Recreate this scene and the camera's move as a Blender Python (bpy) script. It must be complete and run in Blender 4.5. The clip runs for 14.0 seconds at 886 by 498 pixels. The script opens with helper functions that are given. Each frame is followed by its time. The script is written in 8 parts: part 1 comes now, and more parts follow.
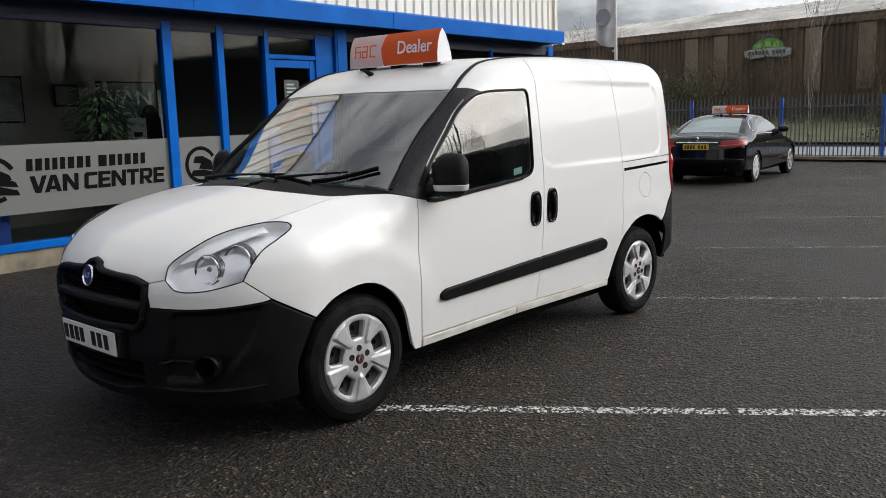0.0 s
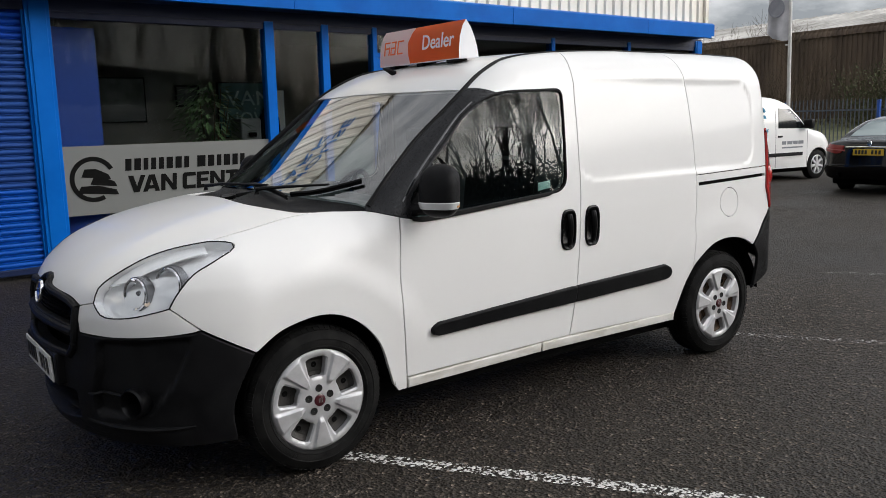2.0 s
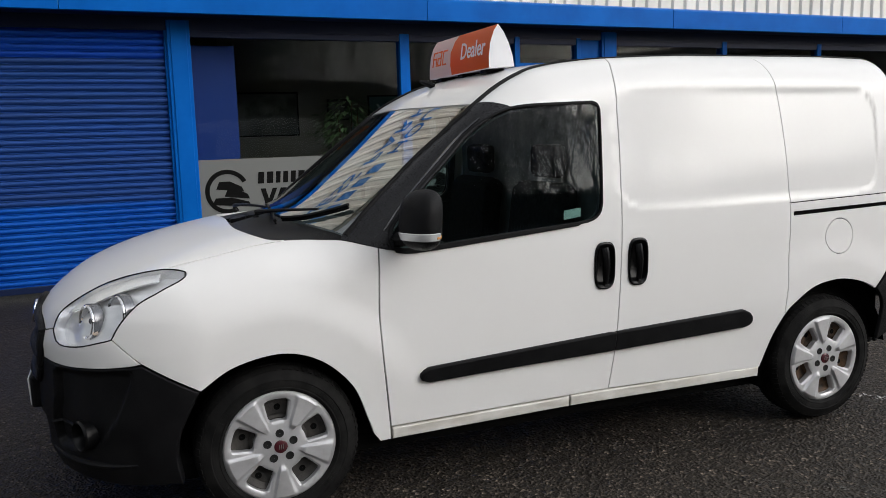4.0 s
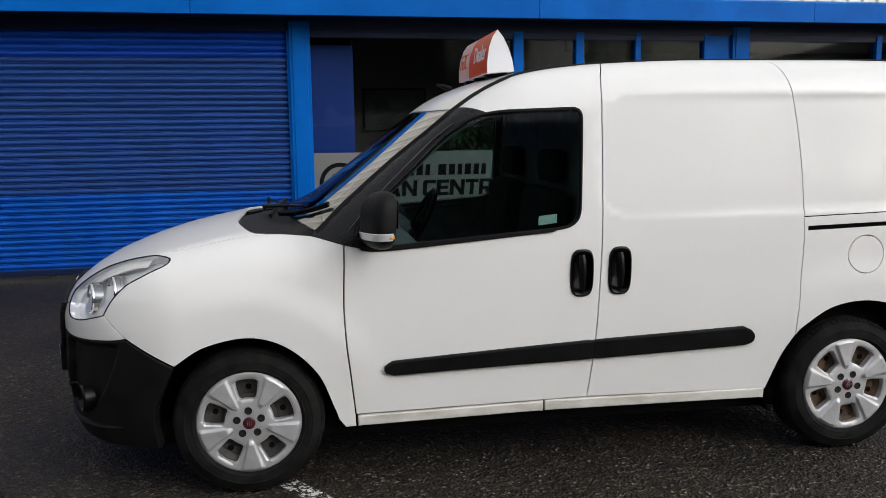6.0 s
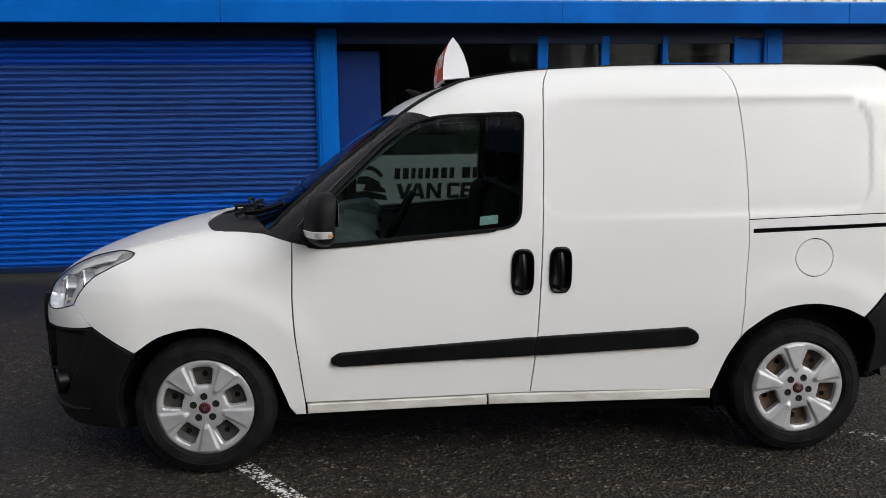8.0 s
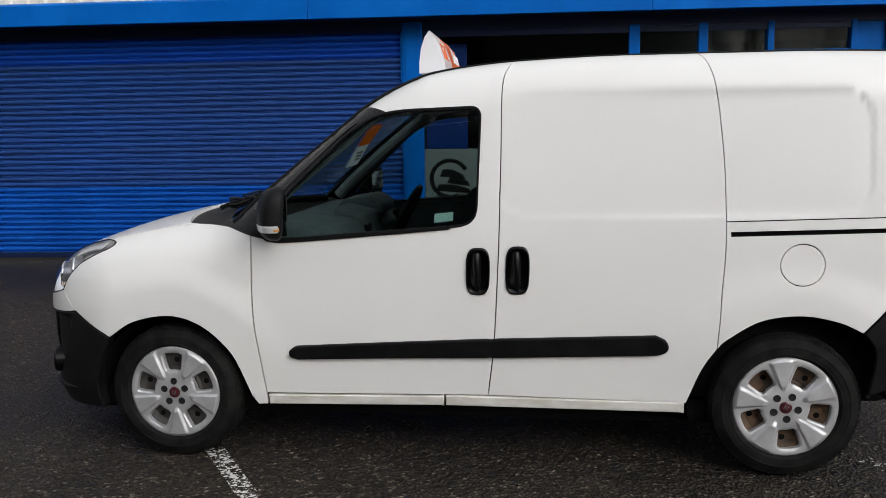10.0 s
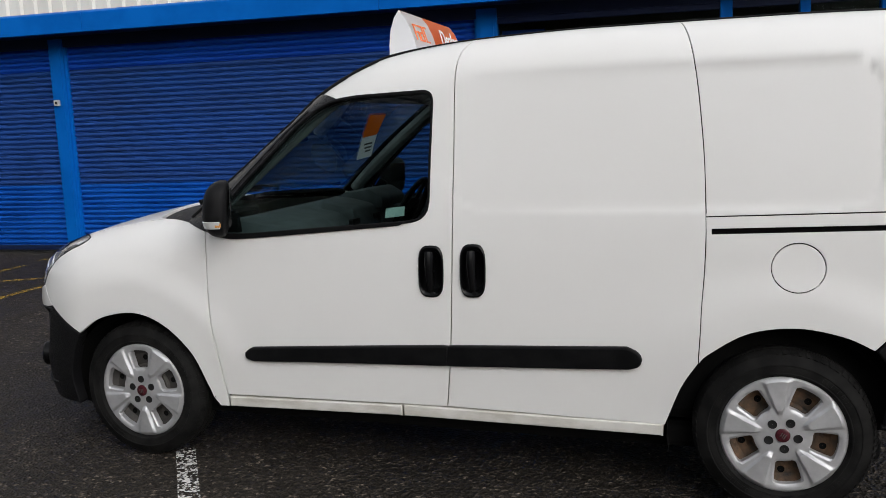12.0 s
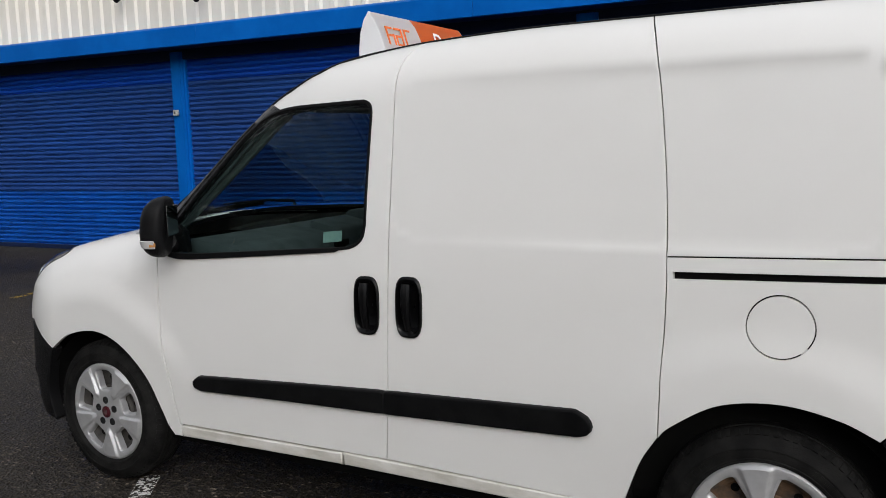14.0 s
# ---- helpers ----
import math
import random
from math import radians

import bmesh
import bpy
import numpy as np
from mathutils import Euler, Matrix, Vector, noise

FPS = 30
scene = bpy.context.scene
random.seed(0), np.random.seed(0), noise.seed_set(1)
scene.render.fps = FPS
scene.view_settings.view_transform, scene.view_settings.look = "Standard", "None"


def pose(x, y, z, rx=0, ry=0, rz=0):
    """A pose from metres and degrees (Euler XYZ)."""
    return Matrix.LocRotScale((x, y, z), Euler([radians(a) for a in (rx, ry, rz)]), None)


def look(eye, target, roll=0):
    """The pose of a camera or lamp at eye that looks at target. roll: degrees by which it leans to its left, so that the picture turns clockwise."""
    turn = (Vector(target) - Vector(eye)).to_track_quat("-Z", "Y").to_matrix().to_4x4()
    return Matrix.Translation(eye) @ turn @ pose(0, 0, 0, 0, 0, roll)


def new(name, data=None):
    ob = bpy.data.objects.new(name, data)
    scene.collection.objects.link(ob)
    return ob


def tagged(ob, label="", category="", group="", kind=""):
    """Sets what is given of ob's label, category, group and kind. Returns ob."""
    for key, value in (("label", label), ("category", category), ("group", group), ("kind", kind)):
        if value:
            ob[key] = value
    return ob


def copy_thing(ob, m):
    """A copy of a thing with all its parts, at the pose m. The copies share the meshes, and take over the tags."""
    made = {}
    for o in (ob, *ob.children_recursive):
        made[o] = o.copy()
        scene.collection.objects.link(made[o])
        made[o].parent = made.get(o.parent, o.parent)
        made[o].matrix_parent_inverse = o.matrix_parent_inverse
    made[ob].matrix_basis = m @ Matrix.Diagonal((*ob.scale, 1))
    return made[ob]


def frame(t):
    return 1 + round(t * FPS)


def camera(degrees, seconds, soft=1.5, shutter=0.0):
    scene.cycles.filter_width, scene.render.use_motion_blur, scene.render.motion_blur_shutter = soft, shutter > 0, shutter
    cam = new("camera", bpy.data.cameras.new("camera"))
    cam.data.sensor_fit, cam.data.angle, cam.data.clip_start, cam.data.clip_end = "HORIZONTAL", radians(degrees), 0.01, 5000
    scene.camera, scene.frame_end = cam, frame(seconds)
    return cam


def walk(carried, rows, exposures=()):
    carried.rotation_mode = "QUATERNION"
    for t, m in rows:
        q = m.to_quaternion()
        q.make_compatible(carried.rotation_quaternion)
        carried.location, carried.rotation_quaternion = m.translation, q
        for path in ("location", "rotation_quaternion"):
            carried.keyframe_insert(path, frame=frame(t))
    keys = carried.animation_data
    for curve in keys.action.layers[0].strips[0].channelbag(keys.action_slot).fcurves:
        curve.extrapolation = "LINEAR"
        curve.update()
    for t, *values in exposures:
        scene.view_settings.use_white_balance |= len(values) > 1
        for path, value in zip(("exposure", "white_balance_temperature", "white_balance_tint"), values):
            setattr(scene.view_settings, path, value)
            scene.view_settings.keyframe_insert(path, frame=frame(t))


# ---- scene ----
cam = camera(56.1, 14.0, soft=0.65)
METRES = 6.4687
ROWS = [
    (0.0, 0.0, 0.0, 0.0, 0.0, 0.0, -0.0),
    (0.5, 0.037, 0.0194, 0.0059, 2.48, -0.19, -0.77),
    (1.0, 0.066, 0.0541, 0.0113, 4.51, -0.35, -1.23),
    (1.5, 0.0937, 0.0864, 0.0178, 8.78, -0.36, -1.5),
    (2.0, 0.1254, 0.1095, 0.0223, 11.92, -0.31, -2.02),
    (2.5, 0.1471, 0.1417, 0.0283, 14.46, -0.18, -2.69),
    (3.0, 0.169, 0.1755, 0.035, 18.31, -0.24, -2.85),
    (5.5, 0.3413, 0.2639, 0.0575, 36.51, -1.39, -6.06),
    (6.0, 0.3619, 0.2794, 0.0627, 39.02, -2.0, -6.28),
    (6.5, 0.3758, 0.304, 0.0687, 41.3, -2.27, -6.26),
    (7.0, 0.4016, 0.3134, 0.07, 43.2, -2.68, -6.59),
    (7.5, 0.4239, 0.313, 0.0708, 43.17, -2.35, -6.93),
    (8.0, 0.4429, 0.3172, 0.0702, 43.96, -2.33, -6.77),
    (10.5, 0.5397, 0.4644, 0.0972, 58.47, -5.12, -7.43),
    (11.0, 0.5477, 0.498, 0.1024, 61.6, -5.97, -7.02),
    (11.5, 0.5568, 0.53, 0.1077, 64.46, -6.51, -6.89),
    (12.0, 0.5461, 0.5598, 0.1057, 65.24, -6.07, -6.93),
    (12.5, 0.5277, 0.5907, 0.1079, 67.34, -5.94, -6.55),
    (13.0, 0.5305, 0.6268, 0.1125, 71.11, -6.33, -6.93),
    (13.5, 0.5319, 0.6644, 0.1196, 74.37, -6.77, -7.42),
    (14.0, 0.5243, 0.701, 0.1265, 76.86, -6.88, -7.67),
]
walk(cam, [(t, pose(-2.6334, -3.8245, 1.4778, -9.1713, 1.6128, -48.2762) @ pose(METRES * x, METRES * y, METRES * z, 90 + pitch, roll, yaw)) for t, x, y, z, yaw, pitch, roll in ROWS],
     exposures=[(0.0, 0.08), (2.5, -0.02), (3.2, -0.09), (6.0, -0.07), (11.0, -0.13), (14.0, -0.20)])

# ---- daylight: bright broken cloud with a weak high sun from behind the camera ----
world = bpy.data.worlds.new("sky")
scene.world = world
world.use_nodes = True
wn, wl = world.node_tree.nodes, world.node_tree.links
wn.clear()
w_out = wn.new("ShaderNodeOutputWorld")
w_bg = wn.new("ShaderNodeBackground")
w_sky = wn.new("ShaderNodeTexSky")
w_sky.sky_type, w_sky.sun_disc = "NISHITA", False
w_sky.sun_elevation, w_sky.sun_rotation = radians(25), radians(139)
w_sky.dust_density, w_sky.ozone_density = 1.5, 1.0
w_co = wn.new("ShaderNodeTexCoord")
w_map = wn.new("ShaderNodeMapping")
w_map.inputs["Scale"].default_value = (1.0, 1.0, 2.6)
w_noise = wn.new("ShaderNodeTexNoise")
w_noise.inputs["Scale"].default_value, w_noise.inputs["Detail"].default_value = 3.4, 7.0
w_noise.inputs["Roughness"].default_value = 0.58
w_ramp = wn.new("ShaderNodeValToRGB")
w_ramp.color_ramp.elements[0].position, w_ramp.color_ramp.elements[0].color = 0.38, (3.6, 3.8, 4.15, 1)
w_ramp.color_ramp.elements[1].position, w_ramp.color_ramp.elements[1].color = 0.57, (10.8, 10.9, 11.1, 1)
w_mix = wn.new("ShaderNodeMixRGB")
w_mix.inputs[0].default_value = 0.85
wl.new(w_co.outputs["Generated"], w_map.inputs["Vector"])
wl.new(w_map.outputs["Vector"], w_noise.inputs["Vector"])
wl.new(w_noise.outputs["Fac"], w_ramp.inputs["Fac"])
wl.new(w_sky.outputs["Color"], w_mix.inputs[1])
wl.new(w_ramp.outputs["Color"], w_mix.inputs[2])
# thin cloud glows round the veiled sun
SUN_WAY = Vector((0.60, -0.68, 0.42)).normalized()
w_dot = wn.new("ShaderNodeVectorMath")
w_dot.operation = "DOT_PRODUCT"
w_dot.inputs[1].default_value = SUN_WAY
wl.new(w_co.outputs["Generated"], w_dot.inputs[0])
w_pos = wn.new("ShaderNodeMath")
w_pos.operation, w_pos.inputs[1].default_value = "MAXIMUM", 0.0
wl.new(w_dot.outputs["Value"], w_pos.inputs[0])
w_pow = wn.new("ShaderNodeMath")
w_pow.operation, w_pow.inputs[1].default_value = "POWER", 4.5
wl.new(w_pos.outputs[0], w_pow.inputs[0])
w_core = wn.new("ShaderNodeMath")
w_core.operation, w_core.inputs[1].default_value = "POWER", 12.0
wl.new(w_pos.outputs[0], w_core.inputs[0])
w_both = wn.new("ShaderNodeMath")
w_both.operation, w_both.inputs[1].default_value = "MULTIPLY_ADD", 0.9
wl.new(w_core.outputs[0], w_both.inputs[0])
wl.new(w_pow.outputs[0], w_both.inputs[2])
w_wide = wn.new("ShaderNodeMath")
w_wide.operation, w_wide.inputs[1].default_value, w_wide.inputs[2].default_value = "MULTIPLY_ADD", 0.28, 0.73
wl.new(w_dot.outputs["Value"], w_wide.inputs[0])
w_gain = wn.new("ShaderNodeMath")
w_gain.operation, w_gain.inputs[1].default_value = "MULTIPLY_ADD", 2.0
wl.new(w_both.outputs[0], w_gain.inputs[0])
wl.new(w_wide.outputs[0], w_gain.inputs[2])
w_glow = wn.new("ShaderNodeVectorMath")
w_glow.operation = "SCALE"
wl.new(w_mix.outputs["Color"], w_glow.inputs[0])
wl.new(w_gain.outputs[0], w_glow.inputs["Scale"])
wl.new(w_glow.outputs["Vector"], w_bg.inputs["Color"])
w_bg.inputs["Strength"].default_value = 0.118
wl.new(w_bg.outputs["Background"], w_out.inputs["Surface"])

sun_data = bpy.data.lights.new("sun", "SUN")
sun_data.energy, sun_data.angle, sun_data.color = 0.8, radians(36), (1.0, 0.96, 0.9)
sun = new("sun", sun_data)
sun.matrix_world = look(SUN_WAY * 40, (0, 0, 0))

# ---- materials ----
def node(nt, kind, **inputs):
    n = nt.nodes.new(kind)
    for key, value in inputs.items():
        n.inputs[key.replace("_", " ")].default_value = value
    return n


def material(name, colour, rough=0.5, metal=0.0, coat=0.0, spec=0.5):
    m = bpy.data.materials.new(name)
    m.use_nodes = True
    b = m.node_tree.nodes["Principled BSDF"]
    b.inputs["Base Color"].default_value = (*colour, 1)
    b.inputs["Roughness"].default_value, b.inputs["Metallic"].default_value = rough, metal
    b.inputs["Coat Weight"].default_value, b.inputs["Coat Roughness"].default_value = coat, 0.03
    b.inputs["Specular IOR Level"].default_value = spec
    return m


def vary(m, dark, light, scale, detail=4.0, stretch=(1, 1, 1), bump=0.0, rough=None, bump_scale=None, low=0.35, high=0.65):
    """Mottles a material between two colours, with relief and uneven gloss of its own."""
    nt = m.node_tree
    b = nt.nodes["Principled BSDF"]
    co = nt.nodes.new("ShaderNodeTexCoord")
    mp = nt.nodes.new("ShaderNodeMapping")
    mp.inputs["Scale"].default_value = stretch
    nt.links.new(co.outputs["Object"], mp.inputs["Vector"])
    nz = node(nt, "ShaderNodeTexNoise", Scale=scale, Detail=detail, Roughness=0.6)
    nt.links.new(mp.outputs["Vector"], nz.inputs["Vector"])
    rp = nt.nodes.new("ShaderNodeValToRGB")
    rp.color_ramp.elements[0].position, rp.color_ramp.elements[0].color = low, (*dark, 1)
    rp.color_ramp.elements[1].position, rp.color_ramp.elements[1].color = high, (*light, 1)
    nt.links.new(nz.outputs["Fac"], rp.inputs["Fac"])
    nt.links.new(rp.outputs["Color"], b.inputs["Base Color"])
    if rough:
        rr = node(nt, "ShaderNodeMapRange", To_Min=rough[0], To_Max=rough[1])
        nt.links.new(nz.outputs["Fac"], rr.inputs["Value"])
        nt.links.new(rr.outputs["Result"], b.inputs["Roughness"])
    if bump:
        n2 = node(nt, "ShaderNodeTexNoise", Scale=bump_scale or scale * 8, Detail=3.0)
        nt.links.new(mp.outputs["Vector"], n2.inputs["Vector"])
        bp = node(nt, "ShaderNodeBump", Strength=bump, Distance=0.01)
        nt.links.new(n2.outputs["Fac"], bp.inputs["Height"])
        nt.links.new(bp.outputs["Normal"], b.inputs["Normal"])
    return m


def glass(name, tint, rough=0.0, straight=0.08, rise=4.6):
    """A thin pane: what lies behind it, tinted, under a mirror that grows towards grazing angles."""
    m = bpy.data.materials.new(name)
    m.use_nodes = True
    nt = m.node_tree
    nt.nodes.clear()
    out = nt.nodes.new("ShaderNodeOutputMaterial")
    tr = node(nt, "ShaderNodeBsdfTransparent", Color=(*tint, 1))
    gl = node(nt, "ShaderNodeBsdfGlossy", Roughness=rough)
    lw = node(nt, "ShaderNodeLayerWeight", Blend=0.5)
    pw = node(nt, "ShaderNodeMath")
    pw.operation, pw.inputs[1].default_value = "POWER", rise
    nt.links.new(lw.outputs["Facing"], pw.inputs[0])
    fr = node(nt, "ShaderNodeMapRange", To_Min=straight, To_Max=1.0)
    nt.links.new(pw.outputs[0], fr.inputs["Value"])
    mx = nt.nodes.new("ShaderNodeMixShader")
    nt.links.new(fr.outputs["Result"], mx.inputs[0])
    nt.links.new(tr.outputs["BSDF"], mx.inputs[1])
    nt.links.new(gl.outputs["BSDF"], mx.inputs[2])
    nt.links.new(mx.outputs["Shader"], out.inputs["Surface"])
    return m


VAN_WHITE = vary(material("white_car_paint", (0.8, 0.79, 0.775), 0.5, coat=0.65, spec=0.25), (0.785, 0.775, 0.758), (0.805, 0.796, 0.782), 1.2, rough=(0.42, 0.52))
# sill paint: road grime, plus the shade low on the body mixed in
VAN_GRIMY_SHADED = vary(material("grimed_shaded_white_paint", (0.68, 0.66, 0.61), 0.5), (0.54, 0.515, 0.46), (0.73, 0.71, 0.67), 7.0, stretch=(1, 1, 3), rough=(0.4, 0.65), low=0.3, high=0.62)
BLACK_TRIM = vary(material("black_textured_plastic", (0.005, 0.005, 0.0058), 0.5, spec=0.14), (0.0045, 0.0045, 0.0052), (0.009, 0.009, 0.0098), 9.0, bump=0.2, bump_scale=700.0, rough=(0.40, 0.54))
PILLAR_GREY = vary(material("dusty_dark_pillar_trim", (0.009, 0.009, 0.011), 0.35, spec=0.30), (0.006, 0.006, 0.007), (0.013, 0.013, 0.015), 120.0, detail=6.0, rough=(0.14, 0.45), bump=0.1, bump_scale=300.0)
RUB_BLACK = vary(material("black_strip_plastic", (0.005, 0.005, 0.0055), 0.5, spec=0.09), (0.004, 0.004, 0.0045), (0.008, 0.008, 0.0085), 12.0, bump=0.15, bump_scale=600.0)
BLACK_GLOSS = material("black_gloss_plastic", (0.003, 0.003, 0.0035), 0.33, spec=0.2)
GLOSS_TRIM = material("glossy_black_trim", (0.01, 0.01, 0.011), 0.12, spec=0.8)
BLACK_SEAL = material("black_rubber_seal", (0.004, 0.004, 0.0045), 0.6, spec=0.15)
DARK_VOID = material("dark_underbody", (0.004, 0.004, 0.004), 0.95, spec=0.1)
TYRE = vary(material("tyre_rubber", (0.008, 0.008, 0.008), 0.75, spec=0.12), (0.004, 0.004, 0.004), (0.014, 0.0135, 0.013), 14.0, bump=0.25, bump_scale=260.0)
WHEEL_SILVER = vary(material("silver_wheel_paint", (0.5, 0.5, 0.51), 0.5, metal=0.6), (0.47, 0.47, 0.48), (0.56, 0.56, 0.57), 18.0, rough=(0.46, 0.56))
RUSTY_STEEL = vary(material("rusty_drum_steel", (0.08, 0.05, 0.03), 0.8), (0.03, 0.026, 0.022), (0.14, 0.075, 0.035), 16.0, bump=0.4)
CHROME = material("chrome", (0.85, 0.85, 0.86), 0.08, metal=1.0)
GLASS_VAN = glass("tinted_van_glass", (0.58, 0.69, 0.68), straight=0.075, rise=2.8)
GLASS_SCREEN = glass("windscreen_glass", (0.68, 0.75, 0.73), straight=0.21, rise=3.1)
GLASS_SHOP = glass("shop_window_glass", (0.74, 0.78, 0.77), straight=0.013, rise=6.5)
GLASS_CLEAR = glass("clear_lens_plastic", (0.95, 0.96, 0.97), straight=0.05, rise=7.5)
BLUE_PAINT = vary(material("blue_gloss_paint", (0.001, 0.108, 0.45), 0.45, spec=0.06), (0.001, 0.094, 0.40), (0.002, 0.122, 0.49), 1.7, bump=0.05, bump_scale=30.0, rough=(0.32, 0.48))


def asphalt(name):
    """Dark binder with pale chips of stone, patchy wear and damp, and coarse relief."""
    m = material(name, (0.03, 0.03, 0.03), 0.75, spec=0.42)
    nt = m.node_tree
    b = nt.nodes["Principled BSDF"]
    b.inputs["Specular Tint"].default_value = (1.0, 0.89, 0.78, 1)
    co = nt.nodes.new("ShaderNodeTexCoord")
    big = node(nt, "ShaderNodeTexNoise", Scale=0.35, Detail=5.0, Roughness=0.65)
    mid = node(nt, "ShaderNodeTexNoise", Scale=7.0, Detail=9.0, Roughness=0.82)
    chip = node(nt, "ShaderNodeTexVoronoi", Scale=75.0)
    chip2 = node(nt, "ShaderNodeTexVoronoi", Scale=28.0)
    for n in (big, mid, chip, chip2):
        nt.links.new(co.outputs["Object"], n.inputs["Vector"])
    tone = nt.nodes.new("ShaderNodeValToRGB")
    tone.color_ramp.elements[0].position, tone.color_ramp.elements[0].color = 0.40, (0.0036, 0.0029, 0.0024, 1)
    tone.color_ramp.elements[1].position, tone.color_ramp.elements[1].color = 0.60, (0.0162, 0.0134, 0.0111, 1)
    nt.links.new(big.outputs["Fac"], tone.inputs["Fac"])
    sep = nt.nodes.new("ShaderNodeSeparateColor")
    nt.links.new(chip.outputs["Color"], sep.inputs["Color"])
    stone = nt.nodes.new("ShaderNodeValToRGB")
    e = stone.color_ramp.elements
    e[0].position, e[0].color = 0.0, (0.14, 0.14, 0.14, 1)
    e[1].position, e[1].color = 0.80, (1.6, 1.6, 1.57, 1)
    for pos, v in ((0.93, 3.2), (0.975, 9.0)):
        x = e.new(pos)
        x.color = (v, v, v * 0.97, 1)
    nt.links.new(sep.outputs[0], stone.inputs["Fac"])
    mul = nt.nodes.new("ShaderNodeMixRGB")
    mul.blend_type = "MULTIPLY"
    mul.inputs[0].default_value = 1.0
    nt.links.new(tone.outputs["Color"], mul.inputs[1])
    nt.links.new(stone.outputs["Color"], mul.inputs[2])
    patch = nt.nodes.new("ShaderNodeValToRGB")
    patch.color_ramp.elements[0].position, patch.color_ramp.elements[0].color = 0.32, (0.35, 0.35, 0.35, 1)
    patch.color_ramp.elements[1].position, patch.color_ramp.elements[1].color = 0.70, (1.9, 1.87, 1.82, 1)
    nt.links.new(mid.outputs["Fac"], patch.inputs["Fac"])
    mul2 = nt.nodes.new("ShaderNodeMixRGB")
    mul2.blend_type = "MULTIPLY"
    mul2.inputs[0].default_value = 1.0
    nt.links.new(mul.outputs["Color"], mul2.inputs[1])
    nt.links.new(patch.outputs["Color"], mul2.inputs[2])
    nt.links.new(mul2.outputs["Color"], b.inputs["Base Color"])
    rr = node(nt, "ShaderNodeMapRange", To_Min=0.25, To_Max=0.95)
    nt.links.new(big.outputs["Fac"], rr.inputs["Value"])
    nt.links.new(rr.outputs["Result"], b.inputs["Roughness"])
    add = node(nt, "ShaderNodeMath")
    nt.links.new(chip.outputs["Distance"], add.inputs[0])
    nt.links.new(chip2.outputs["Distance"], add.inputs[1])
    bp = node(nt, "ShaderNodeBump", Strength=1.0, Distance=0.014)
    nt.links.new(add.outputs[0], bp.inputs["Height"])
    nt.links.new(bp.outputs["Normal"], b.inputs["Normal"])
    return m


def worn_paint(name, colour, cover):
    """Road paint scrubbed off in patches, down to the stones."""
    m = material(name, colour, 0.7)
    nt = m.node_tree
    b = nt.nodes["Principled BSDF"]
    co = nt.nodes.new("ShaderNodeTexCoord")
    nz = node(nt, "ShaderNodeTexNoise", Scale=26.0, Detail=7.0, Roughness=0.75)
    vo = node(nt, "ShaderNodeTexVoronoi", Scale=70.0)
    nt.links.new(co.outputs["Object"], nz.inputs["Vector"])
    nt.links.new(co.outputs["Object"], vo.inputs["Vector"])
    ad = node(nt, "ShaderNodeMath")
    ad.operation = "MULTIPLY_ADD"
    ad.inputs[1].default_value = -0.28
    nt.links.new(vo.outputs["Distance"], ad.inputs[0])
    nt.links.new(nz.outputs["Fac"], ad.inputs[2])
    st = node(nt, "ShaderNodeMapRange", From_Min=cover - 0.02, From_Max=cover + 0.05)
    nt.links.new(ad.outputs[0], st.inputs["Value"])
    nt.links.new(st.outputs["Result"], b.inputs["Alpha"])
    return m


ASPHALT = asphalt("worn_asphalt")
LINE_WHITE = worn_paint("worn_white_line_paint", (0.62, 0.61, 0.58), 0.36)
LINE_FAINT = worn_paint("faint_white_line_paint", (0.5, 0.49, 0.47), 0.42)
STAIN_PALE = worn_paint("pale_dried_stain", (0.10, 0.095, 0.085), 0.45)
LINE_YELLOW = worn_paint("worn_yellow_line_paint", (0.55, 0.34, 0.03), 0.37)
RED_LENS = material("red_lamp_lens", (0.35, 0.01, 0.01), 0.15, coat=0.5)
SIGN_WHITE = material("white_sign_board", (0.80, 0.80, 0.82), 0.4)
SIGN_ORANGE = material("orange_sign_print", (0.80, 0.16, 0.02), 0.4)
CLADDING = vary(material("cream_metal_cladding", (0.72, 0.68, 0.60), 0.5), (0.66, 0.62, 0.54), (0.76, 0.72, 0.64), 1.2, stretch=(1, 1, 0.15))


def paper(name, colour):
    """Card that lets some light through."""
    m = bpy.data.materials.new(name)
    m.use_nodes = True
    nt = m.node_tree
    nt.nodes.clear()
    out = nt.nodes.new("ShaderNodeOutputMaterial")
    df, tl = node(nt, "ShaderNodeBsdfDiffuse", Color=(*colour, 1)), node(nt, "ShaderNodeBsdfTranslucent", Color=(*colour, 1))
    mx = node(nt, "ShaderNodeMixShader")
    mx.inputs[0].default_value = 0.5
    nt.links.new(df.outputs[0], mx.inputs[1])
    nt.links.new(tl.outputs[0], mx.inputs[2])
    nt.links.new(mx.outputs[0], out.inputs["Surface"])
    return m


CARD_ORANGE, CARD_WHITE = paper("orange_card", (0.85, 0.17, 0.02)), paper("white_card", (0.82, 0.82, 0.82))
from mathutils import geometry

